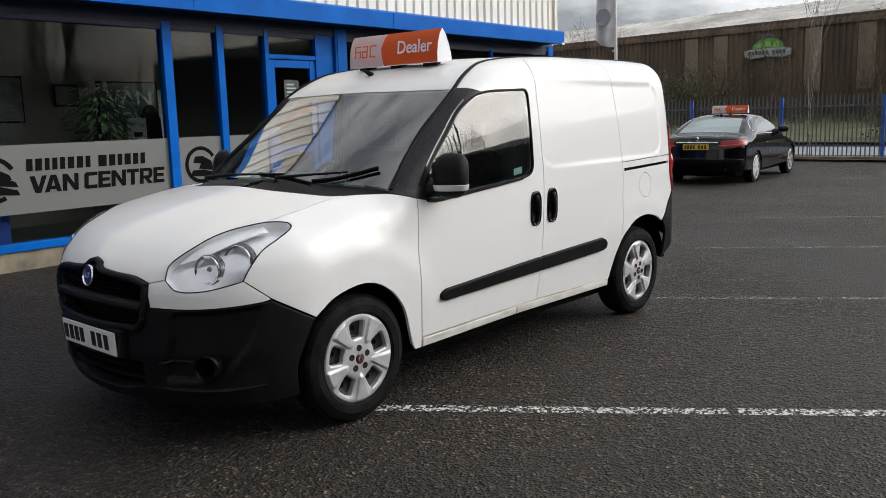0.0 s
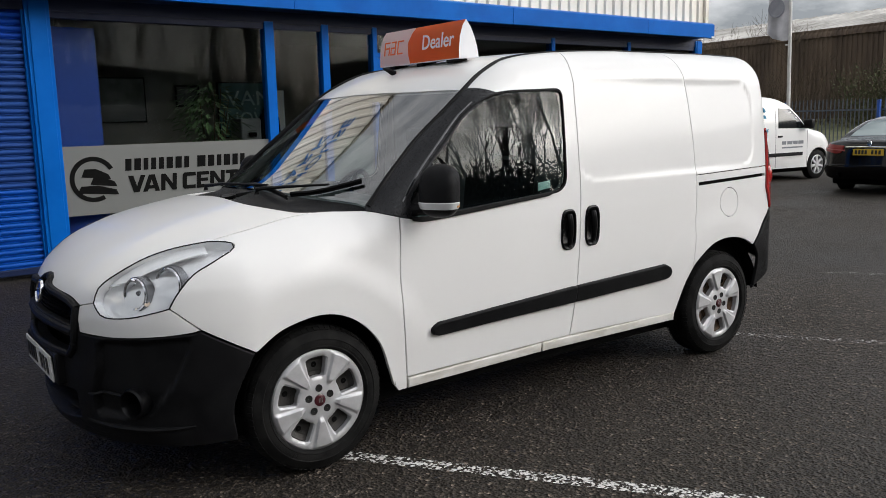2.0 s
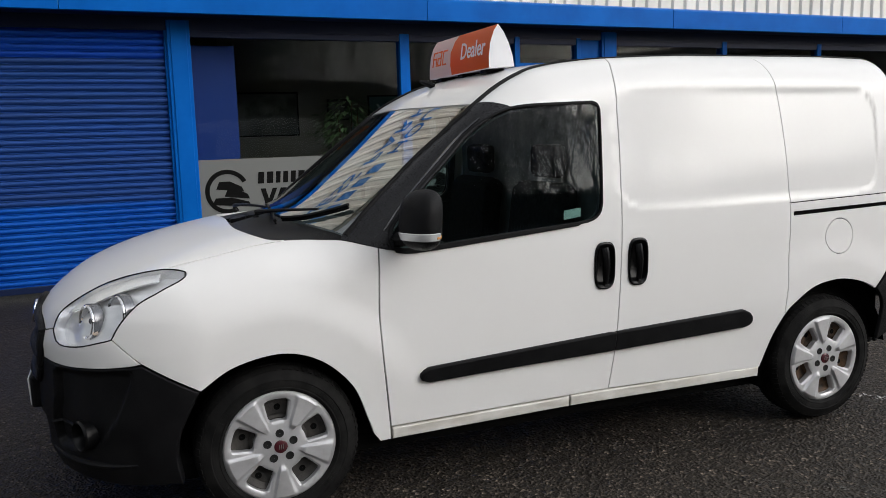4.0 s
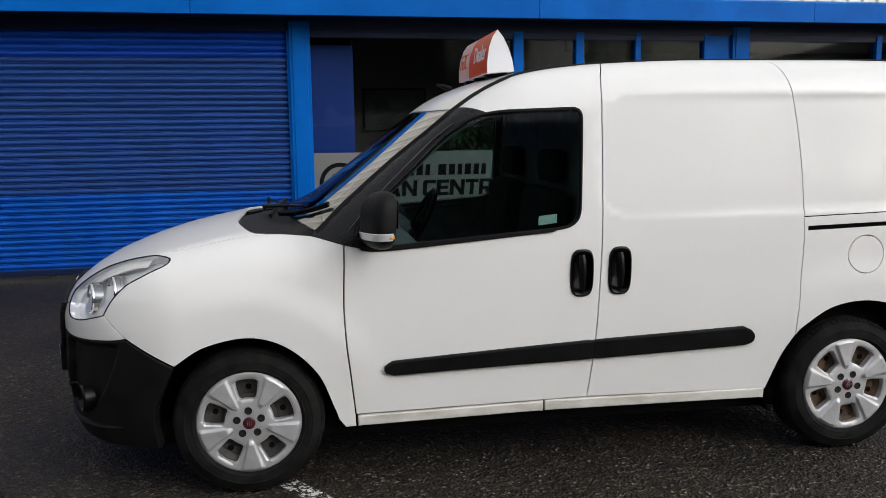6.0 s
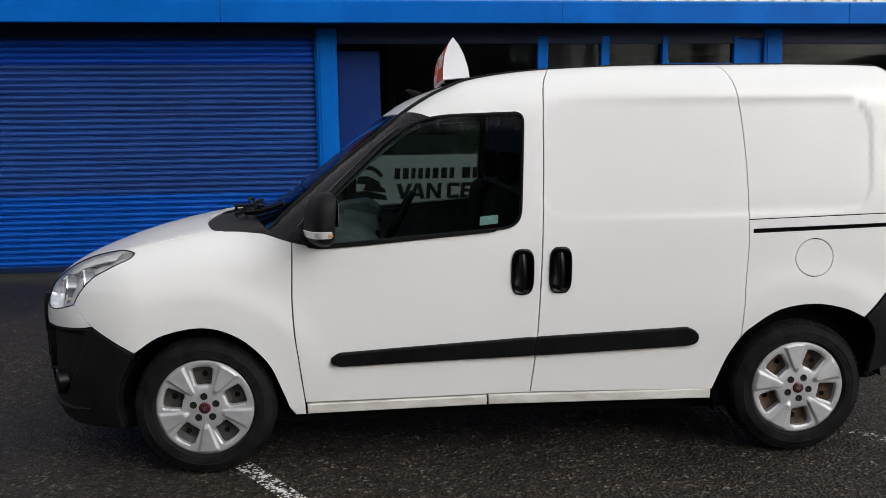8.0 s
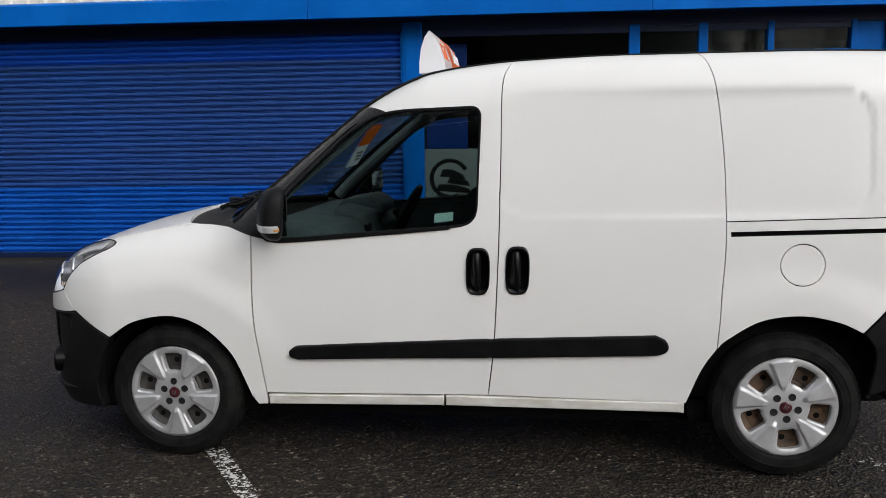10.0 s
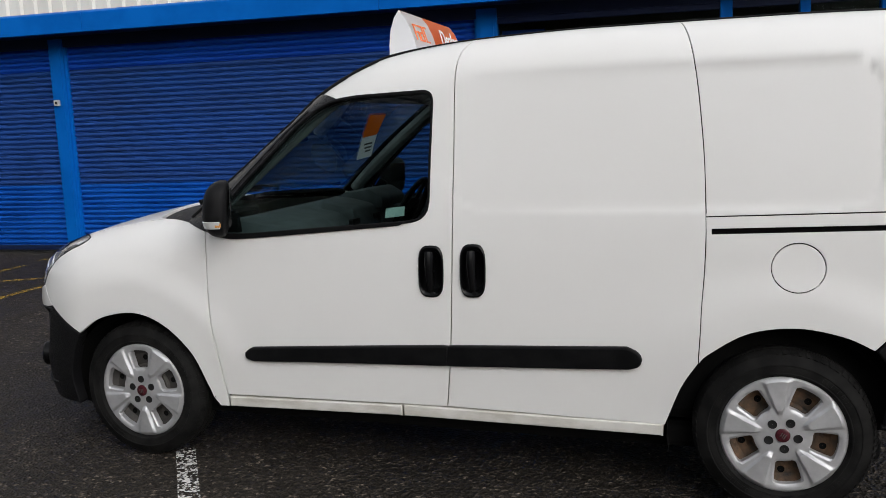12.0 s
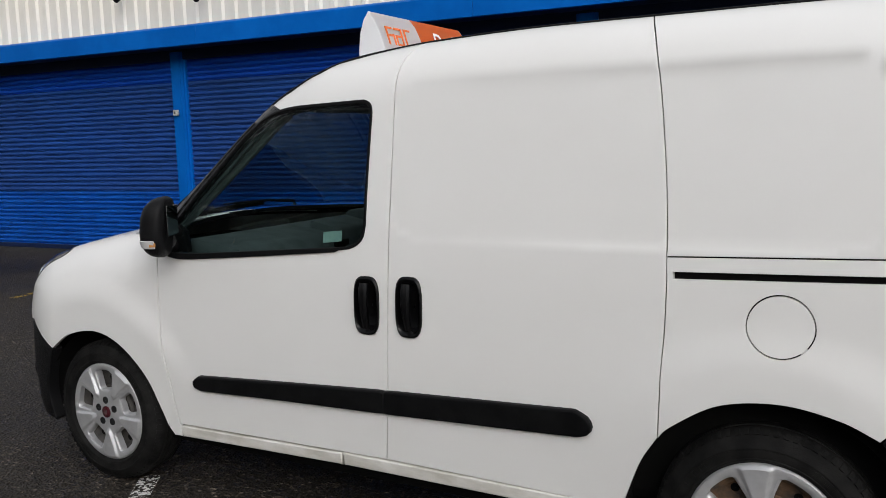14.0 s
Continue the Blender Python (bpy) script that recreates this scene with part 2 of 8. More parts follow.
# ---- the van's outer surface: body() < 0 inside ----
ZX = np.array([-1.2, -1.0, -0.92, -0.80, -0.65, -0.36, -0.06, 0.20, 0.29, 0.42, 0.54, 0.70, 0.82, 0.92, 1.02, 1.15, 1.35, 1.6, 2.1, 2.7, 3.2, 3.6])
ZZ = np.array([0.62, 0.755, 0.81, 0.885, 0.965, 1.065, 1.13, 1.175, 1.22, 1.315, 1.405, 1.53, 1.62, 1.685, 1.73, 1.772, 1.812, 1.836, 1.852, 1.852, 1.842, 1.82])


def pchip(xk, yk):
    h, d = np.diff(xk), np.diff(yk) / np.diff(xk)
    m = np.zeros_like(yk)
    m[0], m[-1] = d[0], d[-1]
    w1, w2 = 2 * h[1:] + h[:-1], h[1:] + 2 * h[:-1]
    same = d[:-1] * d[1:] > 0
    m[1:-1][same] = (w1 + w2)[same] / (w1[same] / d[:-1][same] + w2[same] / d[1:][same])

    def run(x):
        i = np.clip(np.searchsorted(xk, x) - 1, 0, len(h) - 1)
        t = np.clip((x - xk[i]) / h[i], -0.5, 1.5)
        return ((2 * t**3 - 3 * t**2 + 1) * yk[i] + (t**3 - 2 * t**2 + t) * h[i] * m[i]
                + (3 * t**2 - 2 * t**3) * yk[i + 1] + (t**3 - t**2) * h[i] * m[i + 1])
    return run


ztop = pchip(ZX, ZZ)


def smax(a, b, k):
    h = np.maximum(k - np.abs(a - b), 0) / k
    return np.maximum(a, b) + h * h * k / 4


def sstep(a, b, x):
    t = np.clip((x - a) / (b - a), 0, 1)
    return t * t * (3 - 2 * t)


def side(x, z):
    w = 0.918 - 0.125 * np.maximum(z - 0.98, 0) ** 1.5 - 0.12 * np.maximum(0.85 - z, 0) ** 2
    w = w - 0.02 * sstep(2.9, 3.5, x)
    # pressed panel above the waist, flared arches
    qx, qz = np.abs(x - 2.29) - 0.77 + 0.13, np.abs(z - 1.405) - 0.255 + 0.13
    d = np.hypot(np.maximum(qx, 0), np.maximum(qz, 0)) + np.minimum(np.maximum(qx, qz), 0) - 0.13
    w = w - 0.007 * (1 - sstep(-0.016, 0.012, d)) * (0.42 + 0.40 * sstep(1.5, 2.4, x))
    low = 1 - sstep(0.34, 0.80, z)
    w = w + 0.016 * (1 - sstep(0.50, 0.645, np.hypot(x, z - 0.31))) * sstep(-0.75, -0.35, x) * (1 - low * sstep(0.10, 0.42, x))
    w = w + 0.014 * (1 - sstep(0.50, 0.645, np.hypot(x - 2.755, z - 0.31))) * (1 - low * (1 - sstep(2.32, 2.62, x)))
    return w


def body(x, y, z):
    y = np.abs(y)
    crown = np.interp(x, [-1, -0.3, 0.1, 0.35, 0.8, 1.2, 4], [0.045, 0.05, 0.06, 0.085, 0.085, 0.025, 0.025])
    k = np.interp(x, [-1, -0.3, 0.1, 0.4, 0.8, 1.3, 4], [0.24, 0.24, 0.22, 0.15, 0.13, 0.18, 0.20])
    slope = (ztop(x + 0.02) - ztop(x - 0.02)) / 0.04
    a = y - side(x, z)
    b = (z - ztop(x) + crown * (y / 0.75) ** 2) / np.sqrt(1 + slope * slope)
    xn = np.interp(z, [0.15, 0.28, 0.45, 0.72, 0.85, 1.0, 1.3], [-0.83, -0.88, -0.90, -0.895, -0.865, -0.775, -0.48])
    c = xn + 0.32 * y**2 + 0.38 * y**6 - x
    d = x - np.interp(z, [0.2, 0.9, 1.7, 2], [3.40, 3.40, 3.33, 3.26]) + 0.10 * y**2 + 0.06 * y**6
    f = smax(a, b, k)
    f = smax(f, c * 0.9, 0.10)
    return smax(f, d, 0.10)


def solve(origin, way, surface, near=0.02, far=3.2):
    """Where rays from inside the van leave its surface."""
    lo, hi = np.full(len(way), near), np.full(len(way), far)
    for _ in range(34):
        mid = (lo + hi) / 2
        p = origin + way * mid[:, None]
        inside = surface(p[:, 0], p[:, 1], p[:, 2]) < 0
        lo, hi = np.where(inside, mid, lo), np.where(inside, hi, mid)
    return origin + way * ((lo + hi) / 2)[:, None]


def normals(p, surface):
    e = 0.004
    g = [surface(*(p + d).T) - surface(*(p - d).T) for d in np.eye(3) * e]
    n = np.stack(g, 1)
    return n / np.linalg.norm(n, axis=1)[:, None]


class Ring:
    """The surface seen from the van's long axis: metres along it, and the angle from straight up."""
    def __init__(self, axis=0.60, surface=body):
        self.axis, self.surface = axis, surface

    def flat(self, p):
        return np.stack([p[:, 0], np.arctan2(p[:, 1], p[:, 2] - self.axis) * 0.85], 1)

    def full(self, f):
        a = f[:, 1] / 0.85
        o = np.stack([f[:, 0], 0 * a, 0 * a + self.axis], 1)
        return solve(o, np.stack([0 * a, np.sin(a), np.cos(a)], 1), self.surface)


class Ball:
    """The surface seen from one point inside it."""
    def __init__(self, centre, front=-1, surface=body):
        self.c, self.front, self.surface = np.array(centre), front, surface

    def flat(self, p):
        d = p - self.c
        return np.stack([np.arctan2(d[:, 1], self.front * d[:, 0]), np.arctan2(d[:, 2], np.hypot(d[:, 0], d[:, 1]))], 1) * 0.8

    def full(self, f):
        a, b = f[:, 0] / 0.8, f[:, 1] / 0.8
        w = np.stack([self.front * np.cos(a) * np.cos(b), np.sin(a) * np.cos(b), np.sin(b)], 1)
        return solve(np.repeat(self.c[None], len(w), 0), w, self.surface)


RING, NOSE, TAIL = Ring(), Ball((0.0, 0, 0.55)), Ball((2.5, 0, 0.9), 1)


def curve_through(points, step=0.018):
    """A smooth line through the points, as even short steps."""
    p = np.array(points, float)
    if len(p) == 2:
        n = max(2, int(np.linalg.norm(p[1] - p[0]) / step) + 1)
        return p[0] + (p[1] - p[0]) * np.linspace(0, 1, n)[:, None]
    q = np.vstack([2 * p[0] - p[1], p, 2 * p[-1] - p[-2]])
    out = []
    for i in range(1, len(q) - 2):
        n = max(2, int(np.linalg.norm(q[i + 1] - q[i]) / step) + 1)
        t = np.linspace(0, 1, n, endpoint=False)[:, None]
        out.append(0.5 * (2 * q[i] + (q[i + 1] - q[i - 1]) * t + (2 * q[i - 1] - 5 * q[i] + 4 * q[i + 1] - q[i + 2]) * t**2
                          + (3 * q[i] - q[i - 1] - 3 * q[i + 1] + q[i + 2]) * t**3))
    return np.vstack(out + [p[-1:]])


def outline(*lines):
    """A closed outline of smooth lines, each starting where the last one ended; corners only between lines."""
    out = [curve_through(l)[:-1] for l in lines]
    return np.vstack(out)


def snapped(p, surface):
    """Points moved straight onto the surface."""
    p = np.array(p, float)
    for _ in range(5):
        e = 0.003
        g = np.stack([surface(*(p + d).T) - surface(*(p - d).T) for d in np.eye(3) * e], 1) / (2 * e)
        p = p - g * (surface(*p.T) / (np.sum(g * g, 1) + 1e-9))[:, None]
    return p


def inside(poly, pts):
    x, y = pts[:, 0][:, None], pts[:, 1][:, None]
    a, b = poly, np.roll(poly, -1, 0)
    cond = (a[:, 1] > y) != (b[:, 1] > y)
    xx = (b[:, 0] - a[:, 0]) * (y - a[:, 1]) / (b[:, 1] - a[:, 1] + 1e-12) + a[:, 0]
    return (np.sum(cond & (x < xx), axis=1) % 2) == 1


def inset(poly, gap):
    area = np.sum(poly[:, 0] * np.roll(poly[:, 1], -1) - np.roll(poly[:, 0], -1) * poly[:, 1])
    t = np.roll(poly, -1, 0) - np.roll(poly, 1, 0)
    t = t / (np.linalg.norm(t, axis=1)[:, None] + 1e-9)
    n = np.stack([-t[:, 1], t[:, 0]], 1) * np.sign(area)
    return poly + n * gap


def from_arrays(name, verts, faces, mats, parent=None, label="", vnormals=None, face_mats=None):
    me = bpy.data.meshes.new(name)
    me.from_pydata([tuple(map(float, v)) for v in verts], [], [tuple(map(int, f)) for f in faces])
    for m in (mats if isinstance(mats, (list, tuple)) else [mats]):
        me.materials.append(m)
    if face_mats is not None:
        me.polygons.foreach_set("material_index", face_mats)
    me.polygons.foreach_set("use_smooth", [True] * len(me.polygons))
    me.validate()
    if vnormals is not None:
        me.normals_split_custom_set_from_vertices([tuple(map(float, n)) for n in vnormals])
    ob = new(name, me)
    if parent:
        ob.parent = parent
    return tagged(ob, label)


def panel(name, edge, view, mat, parent, label="", lift=0.0, gap=0.0022, thick=0.018, step=0.035, holes=(), mirror=False, edge_radius=0.0015, fair=0):
    """A pressed panel: the piece of the van's surface inside an outline, with turned-in edges; fair gives glass an even curve."""
    loops = [inset(view.flat(snapped(edge, view.surface)), gap + (edge_radius if gap else 0))] + [inset(view.flat(snapped(h, view.surface)), -edge_radius) for h in holes]
    lo, hi = loops[0].min(0), loops[0].max(0)
    gx, gy = np.meshgrid(np.arange(lo[0], hi[0], step), np.arange(lo[1], hi[1], step))
    gx = gx + (np.arange(gx.shape[0]) % 2)[:, None] * step * 0.5
    grid = np.stack([gx.ravel(), gy.ravel()], 1)
    keep = inside(loops[0], grid)
    for h in loops[1:]:
        keep &= ~inside(h, grid)
    grid = grid[keep]
    rim = np.vstack(loops)
    if len(grid):
        d = np.array([np.min(np.sum((rim - g) ** 2, 1)) for g in grid])
        grid = grid[d > (step * 0.5) ** 2]
    pts = np.vstack([rim, grid])
    edges, k = [], 0
    for l in loops:
        edges += [(k + i, k + (i + 1) % len(l)) for i in range(len(l))]
        k += len(l)
    vs, es, fs, *_ = geometry.delaunay_2d_cdt([Vector(map(float, p)) for p in pts], edges, [], 0, 1e-6)
    flat = np.array([(v.x, v.y) for v in vs])
    tri = np.array([f for f in fs])
    mid = flat[tri].mean(1)
    ok = inside(loops[0], mid)
    for h in loops[1:]:
        ok &= ~inside(h, mid)
    tri = tri[ok]
    p = view.full(flat)
    n = normals(p, view.surface)
    if fair:
        u = (flat - flat.mean(0)) / flat.std(0)
        terms = [u[:, 0] * 0 + 1, u[:, 1]] + ([u[:, 0], u[:, 0] ** 2, u[:, 0] * u[:, 1], u[:, 1] ** 2] if fair > 1 else [])
        basis = np.stack(terms, 1)
        p = p + n * lift
        n = basis @ np.linalg.lstsq(basis, n, rcond=None)[0]
        if fair == 3:
            n = n.mean(0) * (1, 1, 0) + np.stack([0.006 * u[:, 0], 0 * u[:, 0], 0.100 + 0.022 * u[:, 1]], 1)
        n = n / np.linalg.norm(n, axis=1)[:, None]
    else:
        p = p + n * lift
    used = np.zeros(len(p), bool)
    used[tri.ravel()] = True
    a = np.cross(p[tri[:, 1]] - p[tri[:, 0]], p[tri[:, 2]] - p[tri[:, 0]])
    flip = np.sum(a * n[tri[:, 0]], 1) < 0
    tri[flip] = tri[flip][:, ::-1]
    count = {}
    for f in tri:
        for i in range(3):
            e = (int(f[i]), int(f[(i + 1) % 3]))
            count[e] = 1
    border = [e for e in count if (e[1], e[0]) not in count]
    verts, norms, faces = [p], [n], [tuple(f) for f in tri]
    outs = {}
    for i, j in border:
        t = p[j] - p[i]
        out = np.cross(t / (np.linalg.norm(t) + 1e-9), n[i])
        for q in (i, j):
            outs[q] = outs.get(q, 0) + out
    rim_v = list(outs)
    base = {q: len(p) + 3 * a for a, q in enumerate(rim_v)}
    for q in rim_v:
        out = outs[q] / (np.linalg.norm(outs[q]) + 1e-9)
        steps = ((edge_radius * 0.3, 0.7 * edge_radius, 0.5), (edge_radius, edge_radius, 1.0), (thick, edge_radius, 1.0))
        verts.append(np.array([p[q] - n[q] * d + out * o for d, o, _ in steps]))
        nn = np.array([n[q] * (1 - w) + out * w for _, _, w in steps])
        norms.append(nn / np.linalg.norm(nn, axis=1)[:, None])
    for i, j in border:
        a, c = base[i], base[j]
        faces += [(j, i, a, c), (c, a, a + 1, c + 1), (c + 1, a + 1, a + 2, c + 2)]
    verts, norms = np.vstack(verts), np.vstack(norms)
    keep_v = np.ones(len(verts), bool)
    keep_v[:len(p)] = used
    index = np.cumsum(keep_v) - 1
    verts, norms = verts[keep_v], norms[keep_v]
    faces = [tuple(index[i] for i in f) for f in faces]
    obs = [from_arrays(name, verts, faces, mat, parent, label, norms)]
    if mirror:
        obs.append(from_arrays(name, verts * (1, -1, 1), [f[::-1] for f in faces], mat, parent, label, norms * (1, -1, 1)))
    return obs


def grown(edge, view, d):
    """An outline moved outwards over the surface."""
    return view.full(inset(view.flat(snapped(edge, view.surface)), -d))


def part(name, bm, mat, parent, label="", smooth=False):
    me = bpy.data.meshes.new(name)
    bm.normal_update()
    bm.to_mesh(me)
    bm.free()
    for m in (mat if isinstance(mat, (list, tuple)) else [mat]):
        me.materials.append(m)
    if smooth:
        me.polygons.foreach_set("use_smooth", [True] * len(me.polygons))
        me.set_sharp_from_angle(angle=radians(35))
    ob = new(name, me)
    if parent:
        ob.parent = parent
    return tagged(ob, label)


def empty(name, m, label, category, group="", kind=""):
    ob = new(name)
    ob.empty_display_size = 0.2
    ob.matrix_world = m
    return tagged(ob, label, category, group, kind)


def box(bm, x0, x1, y0, y1, z0, z1, bevel=0.0):
    vs = [bm.verts.new(c) for c in ((x0, y0, z0), (x1, y0, z0), (x1, y1, z0), (x0, y1, z0), (x0, y0, z1), (x1, y0, z1), (x1, y1, z1), (x0, y1, z1))]
    fs = [bm.faces.new([vs[i] for i in q]) for q in ((3, 2, 1, 0), (4, 5, 6, 7), (0, 1, 5, 4), (1, 2, 6, 5), (2, 3, 7, 6), (3, 0, 4, 7))]
    if bevel:
        bmesh.ops.bevel(bm, geom=list({e for f in fs for e in f.edges}), offset=bevel, segments=2, profile=0.5, affect="EDGES", clamp_overlap=True)
    return bm


def boxed(x0, x1, y0, y1, z0, z1, bevel=0.0):
    return box(bmesh.new(), x0, x1, y0, y1, z0, z1, bevel)


def lathe(profile, segments=48, axis="Y"):
    """A turned body: (distance along the axis, radius) pairs."""
    bm = bmesh.new()
    rows = []
    for h, r in profile:
        row = []
        for i in range(segments):
            a = 2 * math.pi * i / segments
            c, s = r * math.cos(a), r * math.sin(a)
            row.append(bm.verts.new({"Y": (c, h, s), "Z": (c, s, h), "X": (h, c, s)}[axis]))
        rows.append(row)
    for a, b in zip(rows, rows[1:]):
        for i in range(segments):
            bm.faces.new((a[i], a[(i + 1) % segments], b[(i + 1) % segments], b[i]))
    bmesh.ops.recalc_face_normals(bm, faces=bm.faces)
    return bm


def prism(poly, depth, plane="XZ", at=0.0, bevel=0.0):
    """A flat outline given thickness."""
    bm = bmesh.new()
    def put(p, d):
        return {"XZ": (p[0], at + d, p[1]), "YZ": (at + d, p[0], p[1]), "XY": (p[0], p[1], at + d)}[plane]
    a = [bm.verts.new(put(p, 0)) for p in poly]
    b = [bm.verts.new(put(p, depth)) for p in poly]
    bm.faces.new(a)
    bm.faces.new(b[::-1])
    for i in range(len(a)):
        j = (i + 1) % len(a)
        bm.faces.new((a[j], a[i], b[i], b[j]))
    bmesh.ops.recalc_face_normals(bm, faces=bm.faces)
    if bevel:
        bmesh.ops.bevel(bm, geom=bm.edges[:], offset=bevel, segments=2, profile=0.5, affect="EDGES", clamp_overlap=True)
    return bm


def tube(points, radius, sides=8, closed=False):
    """A round bar along a line."""
    bm = bmesh.new()
    p = [Vector(q) for q in points]
    rows = []
    up = Vector((0, 0, 1))
    for i, q in enumerate(p):
        a, b = p[i - 1] if (i or closed) else p[i], p[(i + 1) % len(p)] if (i < len(p) - 1 or closed) else p[i]
        t = (b - a).normalized()
        u = t.cross(up if abs(t.z) < 0.95 else Vector((1, 0, 0))).normalized()
        v = u.cross(t)
        r = radius[i] if isinstance(radius, (list, tuple)) else radius
        rows.append([bm.verts.new(q + (u * math.cos(2 * math.pi * k / sides) + v * math.sin(2 * math.pi * k / sides)) * r) for k in range(sides)])
    pairs = list(zip(rows, rows[1:])) + ([(rows[-1], rows[0])] if closed else [])
    for a, b in pairs:
        for k in range(sides):
            bm.faces.new((a[k], a[(k + 1) % sides], b[(k + 1) % sides], b[k]))
    if not closed:
        bm.faces.new(rows[0][::-1])
        bm.faces.new(rows[-1])
    bmesh.ops.recalc_face_normals(bm, faces=bm.faces)
    return bm


def s_side(points):
    """Points of the near flank, given as metres along and up."""
    return [(x, -0.9, z) for x, z in points]

# ---- ground: one asphalt sheet out to the horizon, falling slightly towards the fence ----
def fall(x):
    return float(np.interp(x, [3, 22], [0, -0.15]))


bm = bmesh.new()
xs = [-600, -60, 3, 22, 80, 600]
for a, b in zip(xs, xs[1:]):
    bm.faces.new([bm.verts.new(c) for c in ((a, -600, fall(a)), (b, -600, fall(b)), (b, 600, fall(b)), (a, 600, fall(a)))])
bmesh.ops.remove_doubles(bm, verts=bm.verts[:], dist=0.001)
tagged(part("ground", bm, ASPHALT, None), "dark worn asphalt of a yard, speckled with pale grit", "ground", kind="structure")


def stripe(name, points, width, mat, label):
    """A painted line lying on the asphalt."""
    bm = bmesh.new()
    p = [Vector((x, y, 0)) for x, y in points]
    rows = []
    for i, q in enumerate(p):
        t = (p[min(i + 1, len(p) - 1)] - p[max(i - 1, 0)]).normalized()
        n = Vector((-t.y, t.x, 0)) * width / 2
        rows.append([bm.verts.new((*(q + n * s).xy, fall(q.x) + 0.004)) for s in (-1, 1)])
    for a, b in zip(rows, rows[1:]):
        bm.faces.new((a[0], a[1], b[1], b[0]))
    bmesh.ops.recalc_face_normals(bm, faces=bm.faces)
    return tagged(part(name, bm, mat, None), label, "road marking", kind="structure")


def ray_line(x, y, start, length, mat):
    d = Vector((0.582, -0.813))
    stripe("bay_line", [(x + d.x * k, y + d.y * k) for k in np.linspace(start, start + length, 12)], 0.088, mat, "worn white parking bay line on the asphalt")


ray_line(0.165, -0.83, -0.05, 1.79, LINE_WHITE)
ray_line(0.165, -0.83, 1.78, 4.6, LINE_WHITE)
ray_line(3.23, -0.74, -0.1, 6.5, LINE_FAINT)
ray_line(6.12, -0.40, -0.6, 6.5, LINE_FAINT)
ray_line(9.0, 0.1, -0.6, 6.5, LINE_FAINT)
YELLOW = "worn yellow hatching line on the asphalt"
for pts in ([(-3.90, 1.7), (-3.96, 2.6), (-3.95, 3.45)], [(-3.95, 3.42), (-4.3, 3.17), (-4.75, 2.90), (-5.3, 2.55)], [(-5.22, 2.95), (-5.26, 3.4), (-5.28, 3.9)], [(-4.85, 1.9), (-4.97, 2.5)],
            [(-5.43, 4.22), (-5.33, 4.43)], [(-4.72, 4.10), (-4.60, 4.22)], [(-5.56, 4.90), (-5.36, 5.0)]):
    stripe("hatch_line", pts, 0.085, LINE_YELLOW, YELLOW)
bm = bmesh.new()
rnd = random.Random(3)
bm.faces.new([bm.verts.new((2.12 + (0.30 + rnd.uniform(-0.08, 0.05)) * math.cos(a) - 0.10 * math.sin(a), -1.52 + (0.13 + rnd.uniform(-0.04, 0.03)) * math.sin(a) - 0.22 * math.cos(a), 0.0045)) for a in np.linspace(0, 2 * math.pi, 26, endpoint=False)])
tagged(part("stain", bm, STAIN_PALE, None), "pale dried stain on the asphalt", "stain", kind="structure")

# ---- showroom: local x along its front, y into it ----
SHOP = pose(0, 5.10, 0, 0, 0, 3.0)
# navy that paints in the shade beneath the canopy; top rails use it too
SHADE_NAVY = material("navy_shadow_paint", (0.004, 0.012, 0.05), 0.5, spec=0.3)
PALE_TRIM = vary(material("pale_blue_edge_trim", (0.10, 0.24, 0.55), 0.4), (0.07, 0.2, 0.5), (0.13, 0.28, 0.6), 3.0)
FROST = material("frosted_window_film", (0.145, 0.15, 0.142), 0.6)
FILM_BLACK = material("black_window_film", (0.008, 0.008, 0.008), 0.9, spec=0.03)
PLINTH = vary(material("stained_concrete", (0.20, 0.17, 0.13), 0.9), (0.11, 0.095, 0.07), (0.27, 0.23, 0.17), 3.0, bump=0.4, bump_scale=60.0)
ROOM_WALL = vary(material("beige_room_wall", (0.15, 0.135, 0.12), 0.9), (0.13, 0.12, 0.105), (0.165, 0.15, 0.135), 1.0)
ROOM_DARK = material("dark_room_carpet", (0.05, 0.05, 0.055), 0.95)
ROOM_BLUE = material("blue_room_panel", (0.006, 0.05, 0.34), 0.5)
PICTURE_DARK = vary(material("dark_picture_print", (0.02, 0.02, 0.02), 0.4), (0.008, 0.008, 0.008), (0.05, 0.05, 0.05), 5.0)
TEAL = material("dark_teal_poster", (0.03, 0.10, 0.11), 0.5)
TEAL_PALE = material("pale_poster_print", (0.30, 0.42, 0.42), 0.5)
LEAF = vary(material("dark_glossy_leaf", (0.05, 0.10, 0.04), 0.4), (0.05, 0.09, 0.035), (0.12, 0.19, 0.08), 8.0)
BLUE_LETTER = material("blue_sign_letter", (0.01, 0.14, 0.45), 0.4)


def shop(name, bm, mat, label, category="", kind="structure", parent=None, smooth=False):
    ob = part(name, bm, mat, parent, smooth=smooth)
    if parent is None:
        ob.matrix_world = SHOP
    return tagged(ob, label, category, kind=kind)


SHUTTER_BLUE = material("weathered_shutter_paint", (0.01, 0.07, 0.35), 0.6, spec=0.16)


